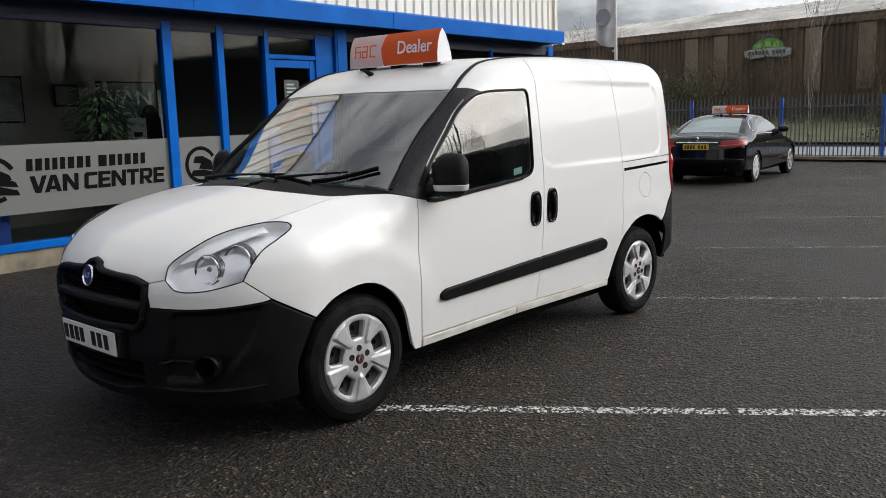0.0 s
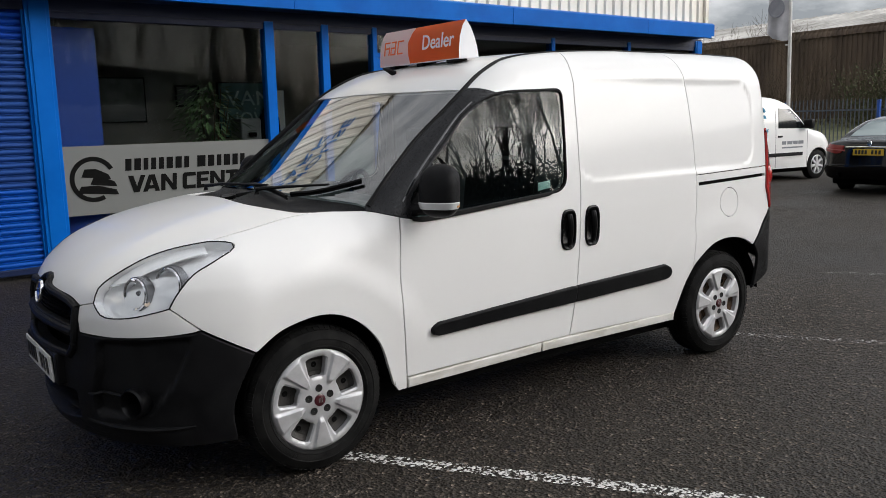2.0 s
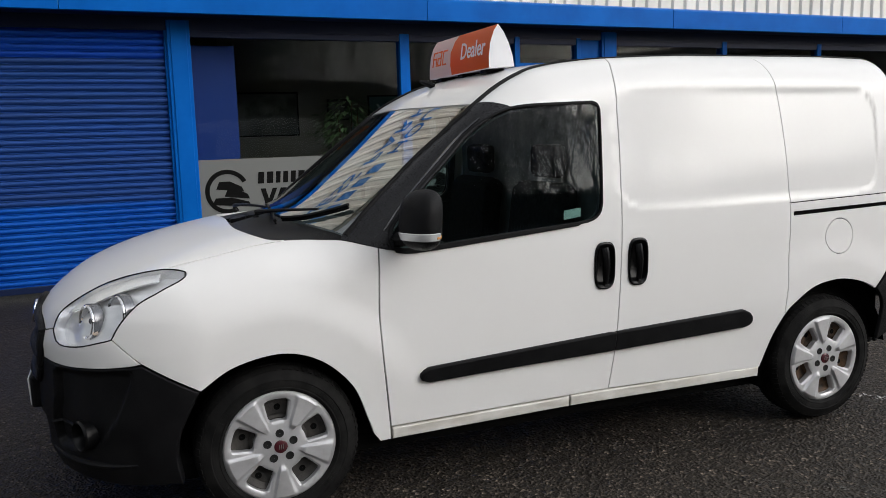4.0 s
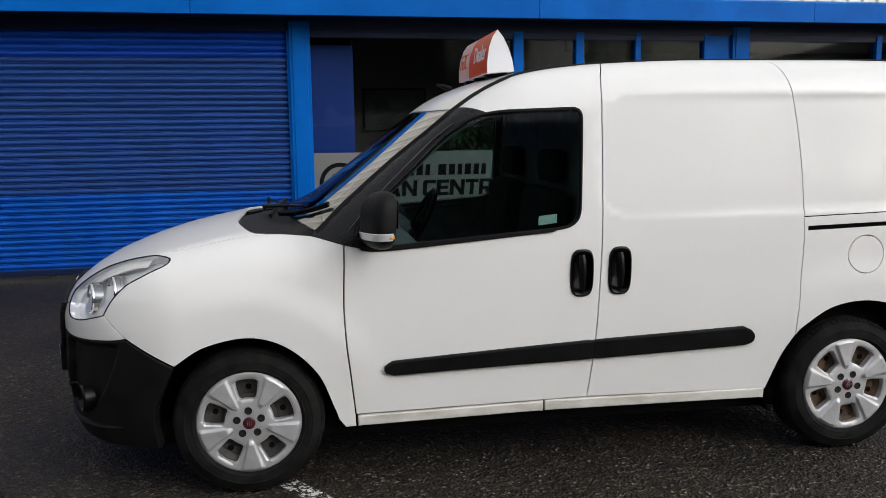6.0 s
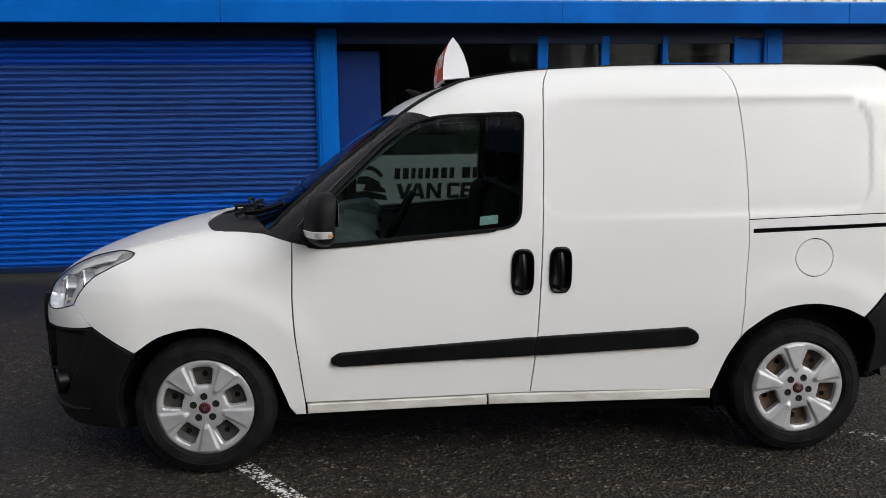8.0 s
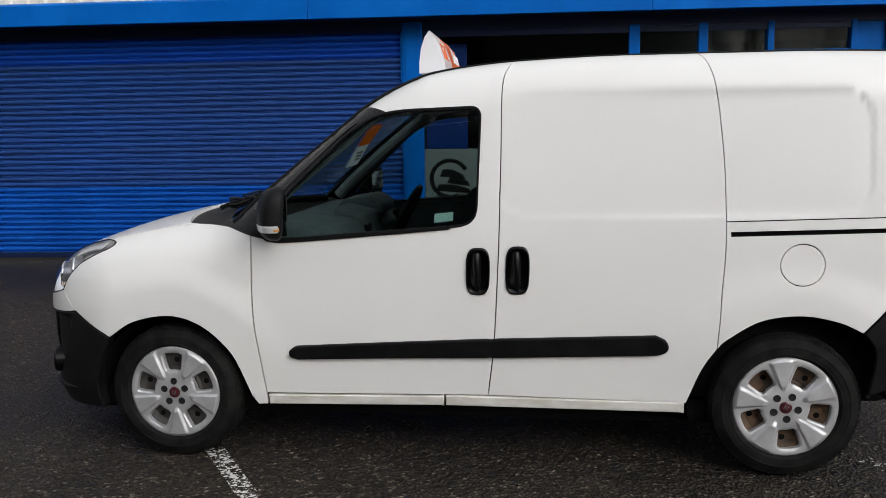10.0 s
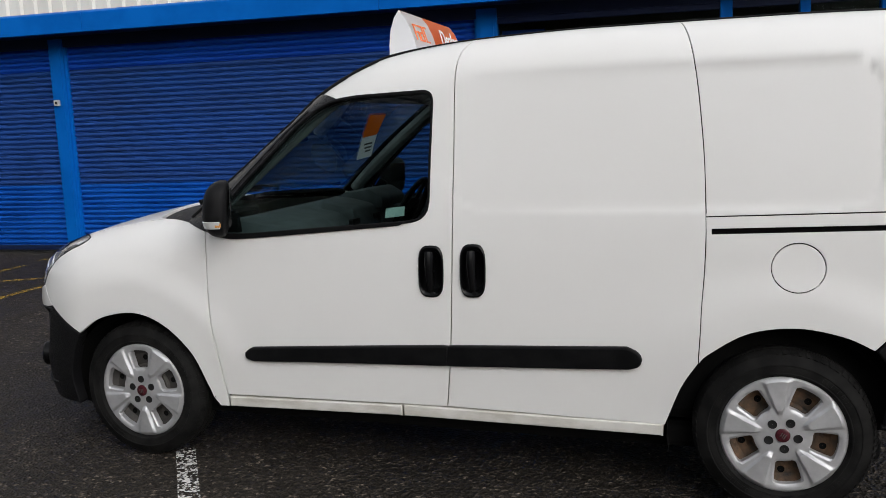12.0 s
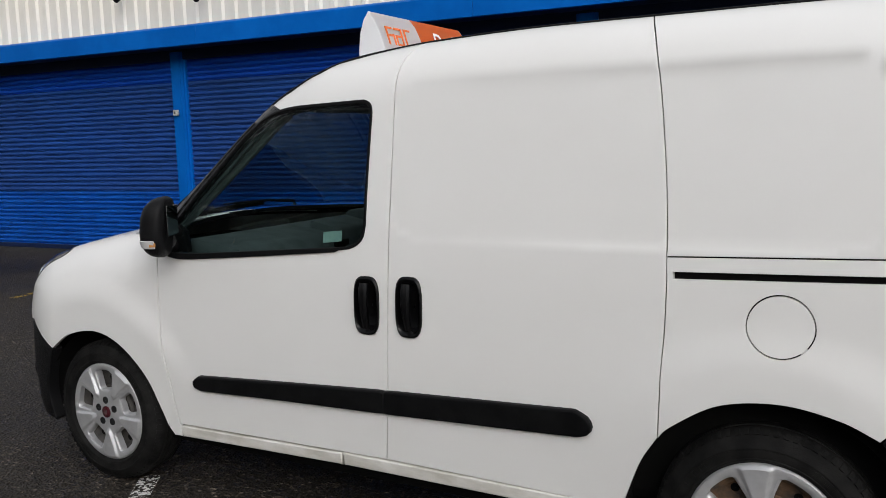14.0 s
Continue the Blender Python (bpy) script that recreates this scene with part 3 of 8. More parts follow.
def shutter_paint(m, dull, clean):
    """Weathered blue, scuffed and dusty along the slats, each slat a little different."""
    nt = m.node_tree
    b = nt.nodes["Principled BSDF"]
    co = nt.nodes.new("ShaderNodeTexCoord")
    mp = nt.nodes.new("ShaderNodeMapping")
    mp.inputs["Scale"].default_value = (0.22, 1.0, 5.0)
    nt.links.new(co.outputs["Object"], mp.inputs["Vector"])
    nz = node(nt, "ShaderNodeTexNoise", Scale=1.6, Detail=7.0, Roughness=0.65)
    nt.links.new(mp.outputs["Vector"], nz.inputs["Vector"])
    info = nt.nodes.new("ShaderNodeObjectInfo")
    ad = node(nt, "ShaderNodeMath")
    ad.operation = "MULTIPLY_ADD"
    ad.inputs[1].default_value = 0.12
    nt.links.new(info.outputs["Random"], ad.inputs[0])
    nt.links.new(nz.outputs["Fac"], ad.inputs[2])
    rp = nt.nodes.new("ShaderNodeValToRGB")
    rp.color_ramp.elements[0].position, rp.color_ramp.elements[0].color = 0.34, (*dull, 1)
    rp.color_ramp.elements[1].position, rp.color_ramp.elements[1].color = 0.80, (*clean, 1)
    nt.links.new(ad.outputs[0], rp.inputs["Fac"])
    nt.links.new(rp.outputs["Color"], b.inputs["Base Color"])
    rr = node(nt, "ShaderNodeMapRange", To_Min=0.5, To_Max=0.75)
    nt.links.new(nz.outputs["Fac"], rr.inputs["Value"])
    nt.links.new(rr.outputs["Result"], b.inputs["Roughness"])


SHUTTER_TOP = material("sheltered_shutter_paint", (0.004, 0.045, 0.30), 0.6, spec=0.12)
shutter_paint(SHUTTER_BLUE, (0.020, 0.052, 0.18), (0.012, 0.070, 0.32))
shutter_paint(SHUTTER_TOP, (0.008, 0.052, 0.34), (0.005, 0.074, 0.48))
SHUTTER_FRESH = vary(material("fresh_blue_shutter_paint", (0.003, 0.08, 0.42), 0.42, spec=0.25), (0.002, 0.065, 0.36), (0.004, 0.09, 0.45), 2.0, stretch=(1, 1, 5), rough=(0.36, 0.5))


def shutter(s0, s1):
    """A roller shutter: curved slats that hook into one another, between guide rails."""
    th = empty("roller_shutter", SHOP, "closed blue steel roller shutter, brighter paint low down", "shutter", "shutters of the showroom")
    part("bottom_rail", boxed(s0, s1, -0.012, 0.05, 0.05, 0.115, 0.006), SHADE_NAVY, th)
    z, pitch = 0.115, 0.0655
    rows = [(-0.001, -0.006), (0.0, 0.013), (0.003, 0.0), (0.008, -0.005), (0.014, 0.006), (0.024, 0.018), (0.038, 0.022), (0.050, 0.018), (0.058, 0.007), (0.061, -0.003), (0.0655, -0.004)]
    meshes = {}
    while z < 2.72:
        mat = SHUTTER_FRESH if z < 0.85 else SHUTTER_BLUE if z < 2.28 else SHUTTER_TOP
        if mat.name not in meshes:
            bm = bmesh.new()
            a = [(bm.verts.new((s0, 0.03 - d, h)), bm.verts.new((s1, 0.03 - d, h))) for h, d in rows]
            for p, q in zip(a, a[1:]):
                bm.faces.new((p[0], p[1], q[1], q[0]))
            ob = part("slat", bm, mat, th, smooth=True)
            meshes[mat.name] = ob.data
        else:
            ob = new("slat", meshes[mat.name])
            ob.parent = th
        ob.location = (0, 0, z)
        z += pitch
    for x in (s0 - 0.004, s1 - 0.026):
        part("guide_rail", boxed(x, x + 0.03, -0.02, 0.06, 0.05, 2.72, 0.004), BLUE_PAINT, th)
    return th


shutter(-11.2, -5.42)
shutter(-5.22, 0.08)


def post(s0, s1, w=0.06):
    th = empty("post", SHOP, "blue painted steel post of the shopfront", "post", "posts of the shopfront")
    part("column", boxed(s0, s1, -0.05, 0.10, -0.15, 2.72, 0.006), BLUE_PAINT, th)
    part("cover_strip", boxed(s0 + 0.035, s1 - 0.035, -0.062, -0.051, -0.15, 2.72, 0.004), BLUE_PAINT, th)


for s0, s1 in ((-11.42, -11.2), (-5.42, -5.22), (0.08, 0.31), (5.39, 5.62), (11.08, 11.28)):
    post(s0, s1)
box_sw = empty("key_switch", SHOP, "small grey key switch box on the blue post", "switch")
part("housing", boxed(-5.375, -5.305, -0.105, -0.063, 1.90, 1.975, 0.006), material("grey_switch_plastic", (0.42, 0.42, 0.40), 0.5), box_sw)
part("key_plate", lathe([(-0.110, 0.016), (-0.113, 0.014), (-0.113, 0.001)], 16), CHROME, box_sw).location = (-5.34, 0.006, 1.937)

# canopy: fascia, lighter top trim, end cap; shade painted into soffit and lintel
canopy = empty("canopy", SHOP, "deep blue metal canopy along the shopfront", "canopy", kind="structure")
joints = [-15.0, -8.4, -4.6, -0.9, 2.8, 6.2, 9.2, 11.04]
for a, b in zip(joints, joints[1:]):
    part("fascia_panel", prism([(-0.45, 2.735), (-0.45, 2.955), (-0.415, 2.985), (-0.38, 2.985), (-0.38, 2.735)], b - a - 0.004, "YZ", a + 0.002, 0.004), BLUE_PAINT, canopy)
part("top_sheet", prism([(-0.43, 2.979), (0.02, 3.03), (0.02, 3.0), (-0.43, 2.955)], 26.03, "YZ", -15.0), PALE_TRIM, canopy)
part("soffit", boxed(-15.0, 11.03, -0.38, 0.0, 2.75, 2.78), SHADE_NAVY, canopy)
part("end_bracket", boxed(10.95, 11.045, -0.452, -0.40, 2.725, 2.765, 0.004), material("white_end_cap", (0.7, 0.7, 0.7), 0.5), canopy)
shop("lintel", boxed(-15, 11.28, -0.03, 0.25, 2.62, 2.76), SHADE_NAVY, "lintel above the shopfront, its shade painted in as dark navy", "lintel")

# ribbed cladding over it
bm = bmesh.new()
prof = []
s = -15.0
while s < 11.38:
    prof += [(s, 0.0), (s + 0.11, 0.0), (s + 0.135, -0.032), (s + 0.185, -0.032), (s + 0.21, 0.0)]
    s += 0.21
lo = [bm.verts.new((x, y, 2.98)) for x, y in prof]
hi = [bm.verts.new((x, y, 5.45)) for x, y in prof]
for i in range(len(prof) - 1):
    bm.faces.new((lo[i], lo[i + 1], hi[i + 1], hi[i]))
shop("wall_front", bm, CLADDING, "cream ribbed metal cladding above the canopy", "wall")
shop("wall_core", boxed(-15, 11.4, 0.02, 0.25, 2.76, 5.45), CLADDING, "plain wall behind the cladding", "wall")
shop("trim", boxed(-15.05, 11.45, -0.06, 0.3, 5.45, 5.56, 0.01), PLINTH, "grey roof edge trim", "trim")
shop("trim", boxed(11.36, 11.46, -0.05, 0.1, 2.98, 5.45, 0.01), CLADDING, "cream corner trim of the cladding", "trim")
shop("wall_end", boxed(11.28, 11.40, 0.10, 12.0, -0.3, 5.45), CLADDING, "plain cream end wall of the showroom", "wall")
shop("roof", boxed(-15, 11.4, 0.25, 12.0, 5.30, 5.45), PLINTH, "grey flat roof of the showroom", "roof")


def words(name, text, size, mat, m, parent=None, depth=0.004, bold=0.0, squeeze=1.0):
    """Raised lettering in the built-in face, turned into a mesh."""
    c = bpy.data.curves.new(name, "FONT")
    c.body, c.size, c.extrude, c.offset, c.resolution_u = text, size, depth, bold, 3
    tmp = bpy.data.objects.new(name, c)
    scene.collection.objects.link(tmp)
    me = bpy.data.meshes.new_from_object(tmp.evaluated_get(bpy.context.evaluated_depsgraph_get()))
    bpy.data.objects.remove(tmp)
    me.materials.clear()
    me.materials.append(mat)
    ob = new(name, me)
    if parent:
        ob.parent = parent
        ob.matrix_local = m @ Matrix.Diagonal((squeeze, 1, 1, 1))
    else:
        ob.matrix_world = m @ Matrix.Diagonal((squeeze, 1, 1, 1))
    return ob


def split_letters(ob):
    """Parts word from word: each letter a piece of its own."""
    bm = bmesh.new()
    bm.from_mesh(ob.data)
    bmesh.ops.remove_doubles(bm, verts=bm.verts[:], dist=1e-5)
    left = set(bm.verts)
    out = []
    while left:
        todo, seen = [next(iter(left))], set()
        while todo:
            v = todo.pop()
            if v in seen:
                continue
            seen.add(v)
            todo += [e.other_vert(v) for e in v.link_edges]
        left -= seen
        index = {v: i for i, v in enumerate(sorted(seen, key=lambda v: v.index))}
        out.append(([tuple(v.co) for v in index], [tuple(index[v] for v in f.verts) for f in bm.faces if f.verts[0] in seen]))
    bm.free()
    mat, mother, m = ob.data.materials[0], ob.parent, ob.matrix_basis.copy()
    bpy.data.objects.remove(ob)
    for verts, faces in sorted(out, key=lambda g: min(v[0] for v in g[0])):
        me = bpy.data.meshes.new("letter")
        me.from_pydata(verts, [], faces)
        me.materials.append(mat)
        piece = new("letter", me)
        piece.parent = mother
        piece.matrix_local = m


def lettering(text, s0, s1, z0, height, mat, m, name, label, y=-0.04, slant=0.0, bold=0.0, depth=0.004, parent=None):
    """Words fitted between two places along a front."""
    size = height / 0.70
    shear = Matrix(((1, slant, 0, 0), (0, 1, 0, 0), (0, 0, 1, 0), (0, 0, 0, 1)))
    base = m @ Matrix.Translation((s0, y, z0)) @ pose(0, 0, 0, 90, 0, 0) @ shear
    ob = words(name, text, size, mat, base, parent, depth, bold)
    xs = [v.co.x for v in ob.data.vertices]
    k = (s1 - s0) / (max(xs) - min(xs))
    ob.data.transform(Matrix.Translation((-min(xs), 0, 0)))
    ob.data.transform(Matrix.Diagonal((k, 1, 1, 1)))
    split_letters(ob)


GLYPHS = {
    "V": (1.0, [[(0, 1), (0.30, 1), (0.52, 0.36), (0.52, 0), (0.34, 0)], [(0.52, 0.36), (0.72, 1), (1.0, 1), (0.66, 0), (0.52, 0)]]),
    "A": (1.0, [[(0, 0), (0.28, 0), (0.50, 0.72), (0.50, 1), (0.34, 1)], [(0.50, 0.72), (0.72, 0), (1.0, 0), (0.68, 1), (0.50, 1)], [(0.30, 0.16), (0.70, 0.16), (0.66, 0.36), (0.36, 0.36)]]),
    "N": (0.95, [[(0, 0), (0.26, 0), (0.26, 1), (0, 1)], [(0.70, 0), (0.95, 0), (0.95, 1), (0.70, 1)], [(0.26, 1), (0.26, 0.62), (0.70, 0), (0.70, 0.40)]]),
    "C": (0.82, [[(0.12, 0), (0.26, 0.22), (0.26, 0.78), (0.12, 1), (0, 0.88), (0, 0.12)], [(0.12, 1), (0.26, 0.78), (0.82, 0.78), (0.80, 1)], [(0.12, 0), (0.80, 0), (0.82, 0.22), (0.26, 0.22)]]),
    "E": (0.78, [[(0, 0), (0.26, 0), (0.26, 1), (0, 1)], [(0.26, 0.79), (0.78, 0.79), (0.78, 1), (0.26, 1)], [(0.26, 0.40), (0.72, 0.40), (0.72, 0.60), (0.26, 0.60)], [(0.26, 0), (0.78, 0), (0.78, 0.21), (0.26, 0.21)]]),
    "T": (0.82, [[(0, 0.78), (0.82, 0.78), (0.82, 1), (0, 1)], [(0.28, 0), (0.54, 0), (0.54, 0.78), (0.28, 0.78)]]),
    "R": (0.90, [[(0, 0), (0.26, 0), (0.26, 1), (0, 1)], [(0.26, 0.80), (0.62, 0.80), (0.74, 1), (0.26, 1)], [(0.62, 0.80), (0.62, 0.52), (0.74, 0.33), (0.88, 0.48), (0.88, 0.86), (0.74, 1)], [(0.26, 0.33), (0.74, 0.33), (0.62, 0.52), (0.26, 0.52)], [(0.36, 0.33), (0.63, 0.33), (0.90, 0), (0.60, 0)]]),
}


def block_words(text, s0, s1, z0, height, mat, m, parent, slant=0.08, depth=0.003):
    """Heavy sloping capitals cut from sheet, one part a letter."""
    wide = sum(GLYPHS[c][0] + 0.07 if c in GLYPHS else 0.30 for c in text) - 0.07 - 0.20
    k, x = (s1 - s0) / wide, 0.0
    for c, follow in zip(text, text[1:] + " "):
        if c not in GLYPHS:
            x += 0.30
            continue
        verts, faces = [], []
        for poly in GLYPHS[c][1]:
            b, n = len(verts), len(poly)
            for y in (-depth / 2, depth / 2):
                verts += [(s0 + (x + px) * k + slant * height * pz, y, z0 + height * pz) for px, pz in poly]
            faces += [tuple(range(b, b + n)), tuple(range(b + 2 * n - 1, b + n - 1, -1))] + [(b + i, b + (i + 1) % n, b + n + (i + 1) % n, b + n + i) for i in range(n)]
        bm = bmesh.new()
        vs = [bm.verts.new(v) for v in verts]
        for f in faces:
            bm.faces.new([vs[i] for i in f])
        bmesh.ops.recalc_face_normals(bm, faces=bm.faces)
        part("letter", bm, mat, parent).matrix_local = m
        x += GLYPHS[c][0] + 0.07 - (0.20 if c + follow == "VA" else 0.0)


sign_top = empty("wall_sign", SHOP, "blue raised letters on the cream cladding", "sign")
lettering("BUSINESS PARK", -1.9, 1.55, 3.95, 0.30, BLUE_LETTER, Matrix(), "letters", "", -0.05, depth=0.012, parent=sign_top)
lettering("HOUSE", 0.45, 1.75, 4.42, 0.30, BLUE_LETTER, Matrix(), "letters", "", -0.05, depth=0.012, parent=sign_top)
for k in range(6):
    part("bar", boxed(-1.35 + k * 0.28, -1.16 + k * 0.28, -0.06, -0.035, 4.42, 4.72, 0.004), BLUE_LETTER, sign_top)

# cameras and lamp on the wall
CAM_BLACK = material("black_camera_housing", (0.008, 0.008, 0.008), 0.9, spec=0.03)
for s, z in ((-4.80, 3.38), (-6.15, 3.50)):
    c = empty("security_camera", SHOP, "small black camera on a wall bracket", "camera")
    part("bracket", tube([(s, 0.0, z + 0.04), (s, -0.10, z + 0.02), (s + 0.02, -0.14, z)], 0.015, 8), CAM_BLACK, c)
    b = part("body", lathe([(-0.11, 0.001), (-0.11, 0.035), (-0.09, 0.04), (0.06, 0.035), (0.07, 0.001)], 18), CAM_BLACK, c, smooth=True)
    b.matrix_local = pose(s + 0.03, -0.17, z - 0.03, 25, 0, 25)

# shop window: sill, mullions, door, panes, frosted band with lettering
front = empty("shopfront", SHOP, "dark shop windows in blue frames with a frosted band", "shopfront", kind="structure")
part("plinth", boxed(0.31, 11.08, -0.02, 0.16, -0.2, 0.20, 0.006), PLINTH, front)
part("sill", boxed(0.31, 4.17, -0.05, 0.12, 0.205, 0.285, 0.006), BLUE_PAINT, front)
part("sill", boxed(5.62, 11.08, -0.05, 0.12, 0.205, 0.285, 0.006), BLUE_PAINT, front)
for s0, s1 in ((2.625, 2.745), (3.385, 3.485), (4.13, 4.20), (5.02, 5.08), (7.4, 7.48), (9.2, 9.28)):
    part("mullion", boxed(s0, s1, -0.035, 0.09, 0.285 if s0 < 4 or s0 > 5.2 else 0.0, 2.64, 0.006), BLUE_PAINT, front)
for s0, s1 in ((0.31, 2.625), (2.745, 3.385), (3.485, 4.13), (5.62, 7.4), (7.48, 9.2), (9.28, 11.08)):
    part("top_rail", boxed(s0, s1, -0.02, 0.08, 2.555, 2.64, 0.006), SHADE_NAVY, front)
    p = part("pane", boxed(s0, s1, 0.02, 0.026, 0.285, 2.555), GLASS_SHOP, front)
    p.visible_shadow = False
part("top_rail", boxed(4.20, 5.02, -0.02, 0.08, 2.555, 2.64, 0.006), SHADE_NAVY, front)
p = part("pane", boxed(4.20, 5.02, 0.02, 0.026, 2.33, 2.555), GLASS_SHOP, front)
part("transom", boxed(4.20, 5.02, -0.03, 0.09, 2.27, 2.33, 0.006), BLUE_PAINT, front)
part("blue_panel", boxed(5.08, 5.39, 0.0, 0.05, 0.0, 2.64, 0.004), BLUE_PAINT, front)
door_ob = empty("door_1", SHOP, "blue framed glass shop door with notices, shut", "door", kind="structure")
for b in ((4.205, 4.30, 0.02, 2.26), (4.92, 5.015, 0.02, 2.26)):
    part("stile", boxed(b[0], b[1], -0.01, 0.05, b[2], b[3], 0.005), BLUE_PAINT, door_ob)
for z0, z1 in ((0.02, 0.22), (1.02, 1.12), (2.16, 2.26)):
    part("rail", boxed(4.30, 4.92, -0.008, 0.048, z0, z1, 0.005), BLUE_PAINT, door_ob)
part("pane", boxed(4.30, 4.92, 0.02, 0.026, 0.22, 2.16), GLASS_SHOP, door_ob).visible_shadow = False
part("notice", boxed(4.46, 4.72, 0.010, 0.014, 1.72, 2.0), PICTURE_DARK, door_ob)
for k in range(4):
    part("bar", boxed(4.50, 4.50 + 0.16 - 0.03 * (k % 2), 0.006, 0.0095, 1.78 + k * 0.05, 1.80 + k * 0.05), TEAL_PALE, door_ob)
part("notice", boxed(4.46, 4.80, 0.010, 0.014, 1.48, 1.60), TEAL, door_ob)
part("pull_handle", tube([(4.33, -0.012, 1.15), (4.33, -0.05, 1.16), (4.33, -0.05, 1.5), (4.33, -0.012, 1.51)], 0.012, 8), CHROME, door_ob, smooth=True)
FILM = [(0.31, 2.625), (2.745, 3.385), (3.485, 4.13)]
for s0, s1 in FILM:
    part("frosted_band", boxed(s0 + 0.003, s1 - 0.003, 0.012, 0.0155, 0.585, 1.295), FROST, front)
block_words("VAN CENTRE", 0.94, 2.53, 0.785, 0.18, FILM_BLACK, Matrix.Translation((0, 0.0085, 0)), front)


def soft_block(s0, s1, z0, z1, slant=0.08):
    d = (z1 - z0) * slant
    return prism([(s0, z0), (s1, z0), (s1 + d, z1), (s0 + d, z1)], 0.003, "XZ", 0.007, 0.0006)


x = 0.93
for k, w in enumerate((0.095, 0.10, 0.08, 0.085, 0.085, 0.10, 0.10, 0.085, None, 0.125, 0.105, 0.085, 0.105, 0.095, 0.085)):
    if w is None:
        x += 0.065
        continue
    part("bar", soft_block(x, x + w - 0.030, 1.02, 1.145), FILM_BLACK, front)
    x += w


def roundel(s, z, r):
    """A plain ring with three sweeping bars, standing for a van."""
    a = np.linspace(0.5, 5.2, 30)
    pts = [(s + r * math.cos(t), z + r * math.sin(t)) for t in a] + [(s + r * 0.80 * math.cos(t), z + r * 0.80 * math.sin(t)) for t in a[::-1]]
    part("logo_shape", prism(pts, 0.003, "XZ", 0.007), FILM_BLACK, front)
    for k, (x0, x1, z0, h) in enumerate(((-0.5, 0.75, 0.22, 0.24), (-0.15, 1.0, -0.12, 0.20), (-0.7, 1.05, -0.48, 0.20))):
        pts = [(s + x0 * r, z + (z0 - 0.1) * r), (s + x1 * r, z + (z0 - 0.25) * r), (s + (x1 - 0.1) * r, z + (z0 - 0.02) * r), (s + (x0 + x1) / 2 * r, z + (z0 + h) * r), (s + (x0 + 0.15) * r, z + (z0 + h) * r)]
        part("logo_shape", prism(pts, 0.003, "XZ", 0.007), FILM_BLACK, front)


roundel(0.60, 0.95, 0.235)
roundel(3.06, 0.955, 0.225)

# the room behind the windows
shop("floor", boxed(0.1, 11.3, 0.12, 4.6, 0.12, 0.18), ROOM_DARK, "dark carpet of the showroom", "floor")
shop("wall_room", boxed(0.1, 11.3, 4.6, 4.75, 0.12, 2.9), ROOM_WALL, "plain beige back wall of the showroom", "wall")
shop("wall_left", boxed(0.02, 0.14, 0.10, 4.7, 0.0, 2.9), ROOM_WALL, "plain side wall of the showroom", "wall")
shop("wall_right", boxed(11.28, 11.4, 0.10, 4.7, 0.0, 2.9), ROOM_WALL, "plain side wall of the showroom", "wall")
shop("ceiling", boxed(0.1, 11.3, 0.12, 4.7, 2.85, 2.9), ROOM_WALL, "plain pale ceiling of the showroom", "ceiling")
shop("wall_partition", boxed(0.32, 0.80, 0.22, 0.28, 0.18, 2.5), ROOM_BLUE, "blue partition panel inside the window", "wall")
shop("wall_partition", boxed(1.0, 4.1, 2.3, 2.42, 0.18, 2.85), ROOM_WALL, "beige partition wall behind the window", "wall")


def picture(s0, s1, z0, z1, y, mat=None, label="dark framed picture on the room wall"):
    th = empty("picture", SHOP, label, "picture")
    part("frame", boxed(s0 - 0.02, s1 + 0.02, y + 0.005, y + 0.03, z0 - 0.02, z1 + 0.02, 0.004), FILM_BLACK, th)
    part("print", boxed(s0, s1, y, y + 0.006, z0, z1), mat or PICTURE_DARK, th)
    return th


picture(1.15, 2.0, 1.55, 2.1, 2.25)
picture(2.45, 2.75, 1.75, 2.0, 2.25)
poster = picture(3.05, 3.95, 1.30, 2.05, 2.25, TEAL, "dark teal poster with pale lettering on the room wall")
lettering("VAN", 3.15, 3.85, 1.74, 0.21, TEAL_PALE, Matrix(), "letters", "", 2.242, parent=poster)
lettering("NOW", 3.15, 3.85, 1.44, 0.21, TEAL_PALE, Matrix(), "letters", "", 2.242, parent=poster)

plant = empty("potted_plant", SHOP @ pose(2.2, 0.7, 0.22), "leafy green pot plant behind the shop window", "plant")
part("pot", lathe([(0.0, 0.001), (0.0, 0.13), (0.30, 0.18), (0.31, 0.17), (0.28, 0.001)], 24, "Z"), PLINTH, plant, smooth=True)
rnd = random.Random(5)
stems = bmesh.new()
for k in range(6):
    a = rnd.uniform(0, 6.28)
    top = (0.25 * math.cos(a), 0.25 * math.sin(a), rnd.uniform(1.3, 1.7))
    sb = tube([(0.02 * math.cos(a), 0.02 * math.sin(a), 0.25), (top[0] * 0.4, top[1] * 0.4, 0.8), top], [0.012, 0.01, 0.004], 5)
    me = bpy.data.meshes.new("t")
    sb.to_mesh(me)
    stems.from_mesh(me)
    sb.free()
part("stem", stems, RUSTY_STEEL, plant)
fol = bmesh.new()
